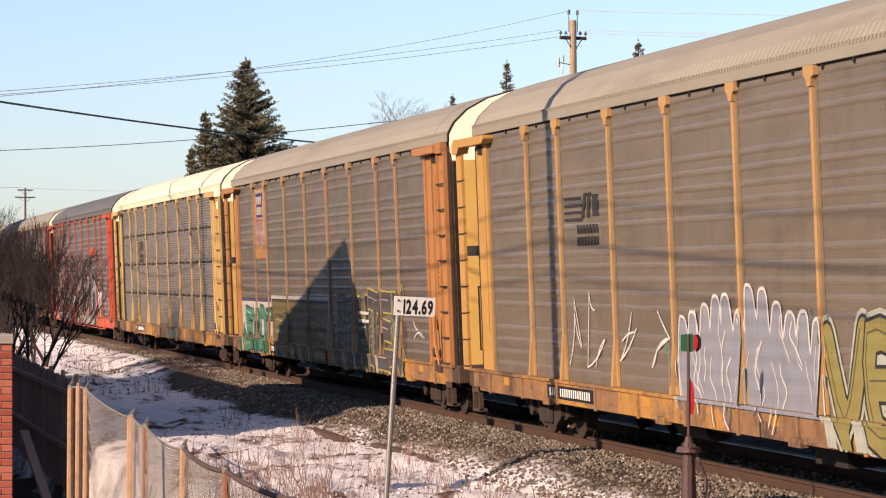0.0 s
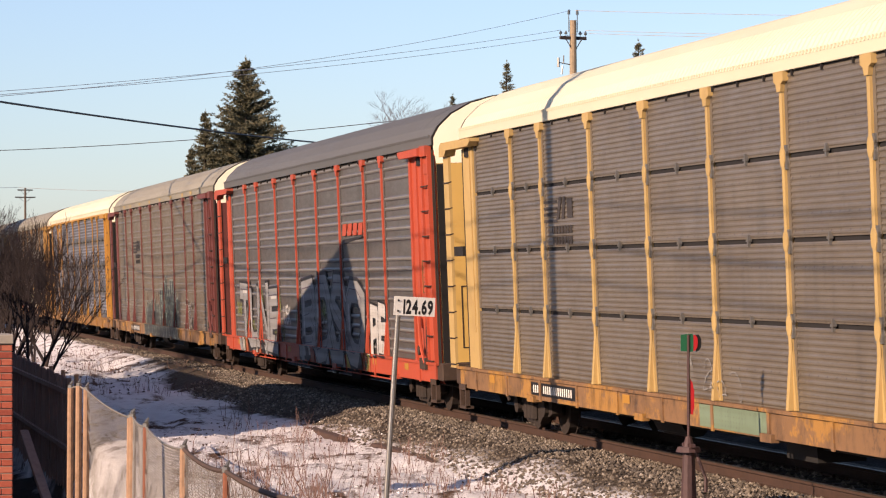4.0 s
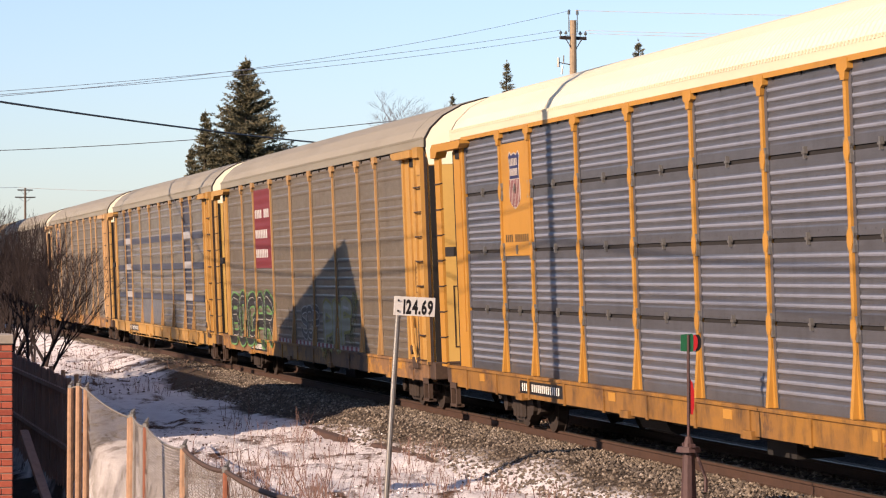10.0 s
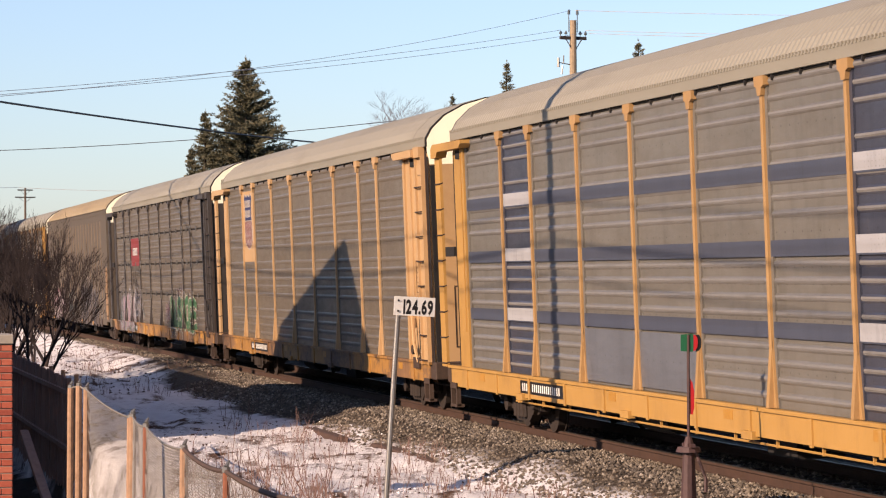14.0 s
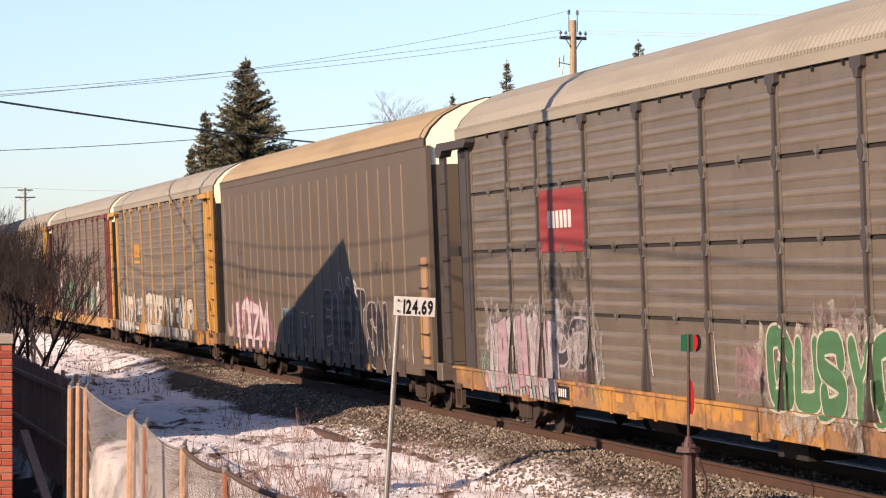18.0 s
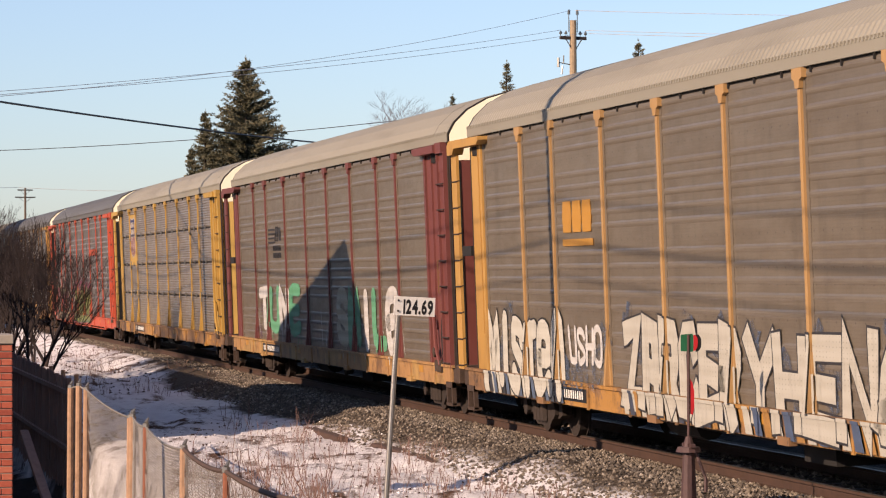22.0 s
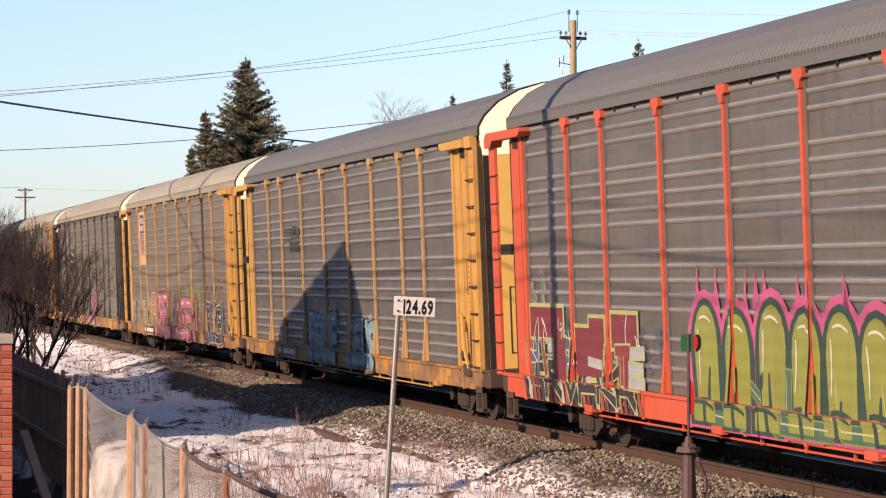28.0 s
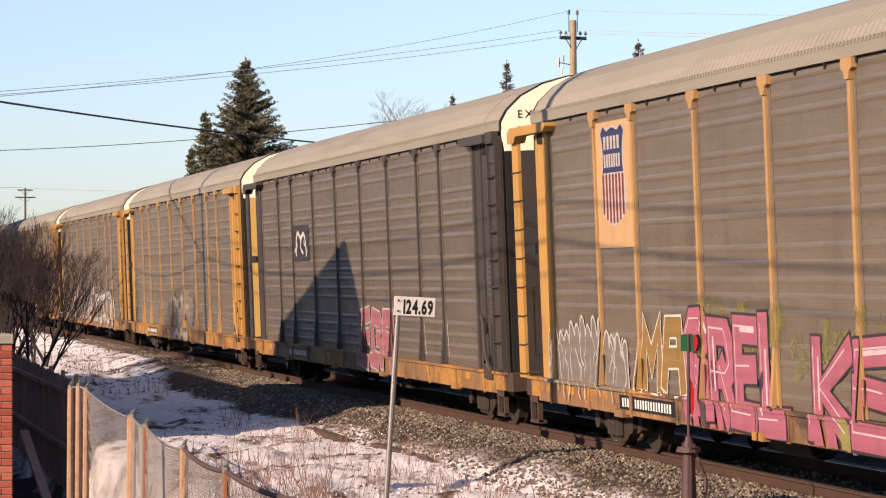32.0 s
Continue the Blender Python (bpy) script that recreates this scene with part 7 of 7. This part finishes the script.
# ---- fences ----
def fence_bits():
    posts = [(-32.35, 4.55, 0.35, "rustpost"), (-36.7, 4.63, 0.35, "wood_post"), (-42.35, 4.79, 0.35, "rustpost"), (-45.3, 4.92, 0.35, "wood_post"), (-46.0, 4.96, 0.30, "wood_post"), (-49.8, 4.63, 0.60, "wood_post"), (-50.0, 4.52, 0.66, "wood_post"), (-50.2, 4.40, 0.62, "wood_post")]
    fence = thing("chain_link_fence", "slack chain-link fence on rusty and wooden posts", "fence")
    for i, (x, y, z, mat) in enumerate(posts):
        bm = bmesh.new()
        g = ground_z(x, y) - 0.3
        put_tube(bm, (x + 0.05, y - 0.03, g), (x, y, z), 0.045 if mat == "rustpost" else 0.06, 0.04 if mat == "rustpost" else 0.055, 9)
        p = part("post", bm, mat, fence)
        bm = bmesh.new()
        put_tube(bm, (x, y, z - 0.01), (x, y, z + 0.05), 0.05, 0.045, 9)
        put_tube(bm, (x, y, z + 0.05), (x - 0.03, y + 0.04, z + 0.12), 0.03, 0.015, 7)
        part("post_cap", bm, "galv", p)
    ends = [(-28.6, 4.75, 0.30)] + [p[:3] for p in posts]
    for i in range(len(ends) - 1):
        a, b = Vector(ends[i]), Vector(ends[i + 1])
        ln = (b - a).length
        hgt = 2.0
        sag = 0.06 * ln / 4
        verts, faces = [], []
        def at(u, v):
            u = min(1, max(0, u))
            top = a.lerp(b, u)
            bow = 0.05 * math.sin(u * math.pi * 3 + i) * (1 - v)
            return Vector((top.x, top.y + bow, top.z - sag * 4 * u * (1 - u) - (1 - v) * hgt))
        def strip(p, q, r):
            d = (q - p).normalized()
            s = Vector((0, 0, 1)).cross(d).normalized() * r
            t = d.cross(s).normalized() * r
            n = len(verts)
            verts.extend([tuple(p + s), tuple(p - s * 0.5 + t), tuple(p - s * 0.5 - t), tuple(q + s), tuple(q - s * 0.5 + t), tuple(q - s * 0.5 - t)])
            faces.extend([(n, n + 1, n + 4, n + 3), (n + 1, n + 2, n + 5, n + 4), (n + 2, n, n + 3, n + 5)])
        step = 0.075
        m = int((ln + hgt) / step)
        for k in range(m):
            s0 = k * step
            for sgn in (1, -1):
                last = None
                for j in range(7):
                    v = j / 6
                    s = s0 - v * hgt if sgn > 0 else s0 - (1 - v) * hgt
                    if 0 <= s <= ln:
                        p = at(s / ln, v)
                        if last is not None:
                            strip(last, p, 0.0024)
                        last = p
                    else:
                        last = None
        from_arrays("mesh_span", verts, faces, "link", fence)
        bm = bmesh.new()
        put_path(bm, [at(k / 8, 1) for k in range(9)], 0.03 if i < 2 else 0.016)
        part("top_rail", bm, "rail_wood" if i < 2 else "link", fence)
    board = thing("board_fence", "weathered grey board fence in the house's shade", "fence")
    bm = bmesh.new()
    put_box(bm, -0.075, 0.075, -0.012, 0.012, 0, 1.0)
    me = mesh_of(bm, "board")
    for k in range(120):
        x = -57.6 - k * 0.158
        y = 5.05 + 0.012 * math.sin(k * 1.7)
        g = ground_z(x, y) - 0.1
        top = 0.50 + 0.001 * k + random.uniform(-0.03, 0.03)
        place("board", me, "fence_board", board, Matrix.Translation((x, y, g)) @ Matrix.Diagonal((1, 1, top - g, 1)) @ pose(0, 0, 0, 0, random.uniform(-0.6, 0.6), 0))
    for z in (-0.9, 0.2):
        bm = bmesh.new()
        put_box(bm, -76.6, -57.5, 4.96, 5.02, z, z + 0.09)
        part("fence_rail", bm, "fence_board", board)
    for x in (-57.5, -60.5, -63.5):
        bm = bmesh.new()
        put_tube(bm, (x, 5.13, -1.6), (x + 0.02, 5.15, 0.6), 0.05, 0.045, 8)
        part("post", bm, "wood_post", board)


fence_bits()
bm = bmesh.new()
put_box(bm, -1.6, 1.6, -0.09, 0.09, -0.05, 0.05)
soft_edges(bm, 0.012)
ob = part("fallen_beam", bm, "fence_board", None, "", pose(-57.2, 4.4, -1.35, 0, 30, 8))
tagged(ob, "grey timber beam leaning beside the fence", "beam")



# ---- brick pillar ----
def brick_pillar():
    x0, y1, top = -28.0, 1.905, 1.94
    w = 0.62
    p = thing("brick_pillar", "red brick pillar with a pale stone cap", "pillar")
    bm = bmesh.new()
    put_box(bm, x0 - w + 0.006, x0 - 0.006, y1 - w + 0.006, y1 - 0.006, -2.2, top - 0.06)
    part("core", bm, "mortar", p, "mortar joints")
    bm = bmesh.new()
    put_box(bm, x0 - w - 0.025, x0 + 0.025, y1 - w - 0.025, y1 + 0.012, top - 0.06, top + 0.03)
    soft_edges(bm, 0.008)
    part("cap_stone", bm, "cap", p, "pale limestone cap")
    bl, bh, bd = 0.198, 0.0575, 0.095
    bm = bmesh.new()
    put_box(bm, -bl / 2, bl / 2, -bd / 2, bd / 2, -bh / 2, bh / 2)
    soft_edges(bm, 0.004)
    me = mesh_of(bm, "brick")
    bm = bmesh.new()
    put_box(bm, -0.0485, 0.0485, -bd / 2, bd / 2, -bh / 2, bh / 2)
    soft_edges(bm, 0.004)
    half = mesh_of(bm, "brick")
    for c in range(25):
        z = top - 0.06 - 0.036 - c * 0.0677
        off = 0.0 if c % 2 else 0.104
        for k in range(4):
            s = k * 0.2077 + 0.099 - off
            if s > w - 0.02:
                continue
            use, pos = me, s
            if s < 0.05:
                use, pos = half, 0.05
            elif s + 0.09 > w:
                use, pos = half, w - 0.05
            j = random.uniform(-0.002, 0.002)
            mat = "brick"
            place("brick", use, mat, p, pose(x0 - bd / 2 + 0.004 + j, y1 - pos, z, 0, 0, 90))
            place("brick", use, mat, p, pose(x0 - pos, y1 - bd / 2 + 0.004 + j, z))
    return p


brick_pillar()


# ---- the houses whose gables throw their shade on the train, and an added row that cuts skylight ----
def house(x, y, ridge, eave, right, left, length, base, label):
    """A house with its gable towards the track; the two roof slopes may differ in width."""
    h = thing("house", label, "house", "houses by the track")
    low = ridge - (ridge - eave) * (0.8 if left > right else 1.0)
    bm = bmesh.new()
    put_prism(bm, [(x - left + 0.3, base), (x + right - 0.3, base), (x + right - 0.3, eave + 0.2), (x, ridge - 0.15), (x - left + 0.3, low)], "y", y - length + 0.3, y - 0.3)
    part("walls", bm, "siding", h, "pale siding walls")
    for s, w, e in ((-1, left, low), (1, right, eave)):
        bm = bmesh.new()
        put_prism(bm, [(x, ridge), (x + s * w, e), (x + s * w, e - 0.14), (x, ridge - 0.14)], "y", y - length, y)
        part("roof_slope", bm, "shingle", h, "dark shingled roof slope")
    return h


house(-55.2, 1.5, 7.7, 5.3, 2.5, 9.0, 12.0, -2.4, "pale sided house with a steep gable towards the track")
garage = thing("garage", "low pale garage with a flat roof beside the yard", "garage", "houses by the track")
bm = bmesh.new()
put_box(bm, -82.5, -64.6, -6.0, 1.3, -2.4, 3.75)
part("walls", bm, "siding", garage)
bm = bmesh.new()
put_box(bm, -82.8, -64.4, -6.2, 1.5, 3.755, 3.95)
part("roof_slab", bm, "shingle", garage)
# Unseen row added behind the camera as a screen against skylight.
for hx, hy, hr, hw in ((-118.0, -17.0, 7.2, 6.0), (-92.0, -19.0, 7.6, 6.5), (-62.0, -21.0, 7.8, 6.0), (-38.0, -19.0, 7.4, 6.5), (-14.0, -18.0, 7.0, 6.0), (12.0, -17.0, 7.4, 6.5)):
    house(hx, hy, hr, hr - 2.6, hw, hw, 11.0, -2.4, "plain unseen house added behind the camera to cut skylight")
house(-158.0, 1.0, 13.0, 9.0, 9.0, 9.0, 16.0, -2.4, "tall pale house standing beside the far track")


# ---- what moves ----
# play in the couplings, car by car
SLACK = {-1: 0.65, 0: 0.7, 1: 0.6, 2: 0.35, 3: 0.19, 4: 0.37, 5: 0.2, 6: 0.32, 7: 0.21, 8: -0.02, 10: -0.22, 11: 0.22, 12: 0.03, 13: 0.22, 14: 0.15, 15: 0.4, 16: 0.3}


def motions():
    for k, car in CARS.items():
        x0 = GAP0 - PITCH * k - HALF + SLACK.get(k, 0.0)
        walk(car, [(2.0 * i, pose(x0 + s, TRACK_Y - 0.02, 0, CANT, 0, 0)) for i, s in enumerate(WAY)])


motions()
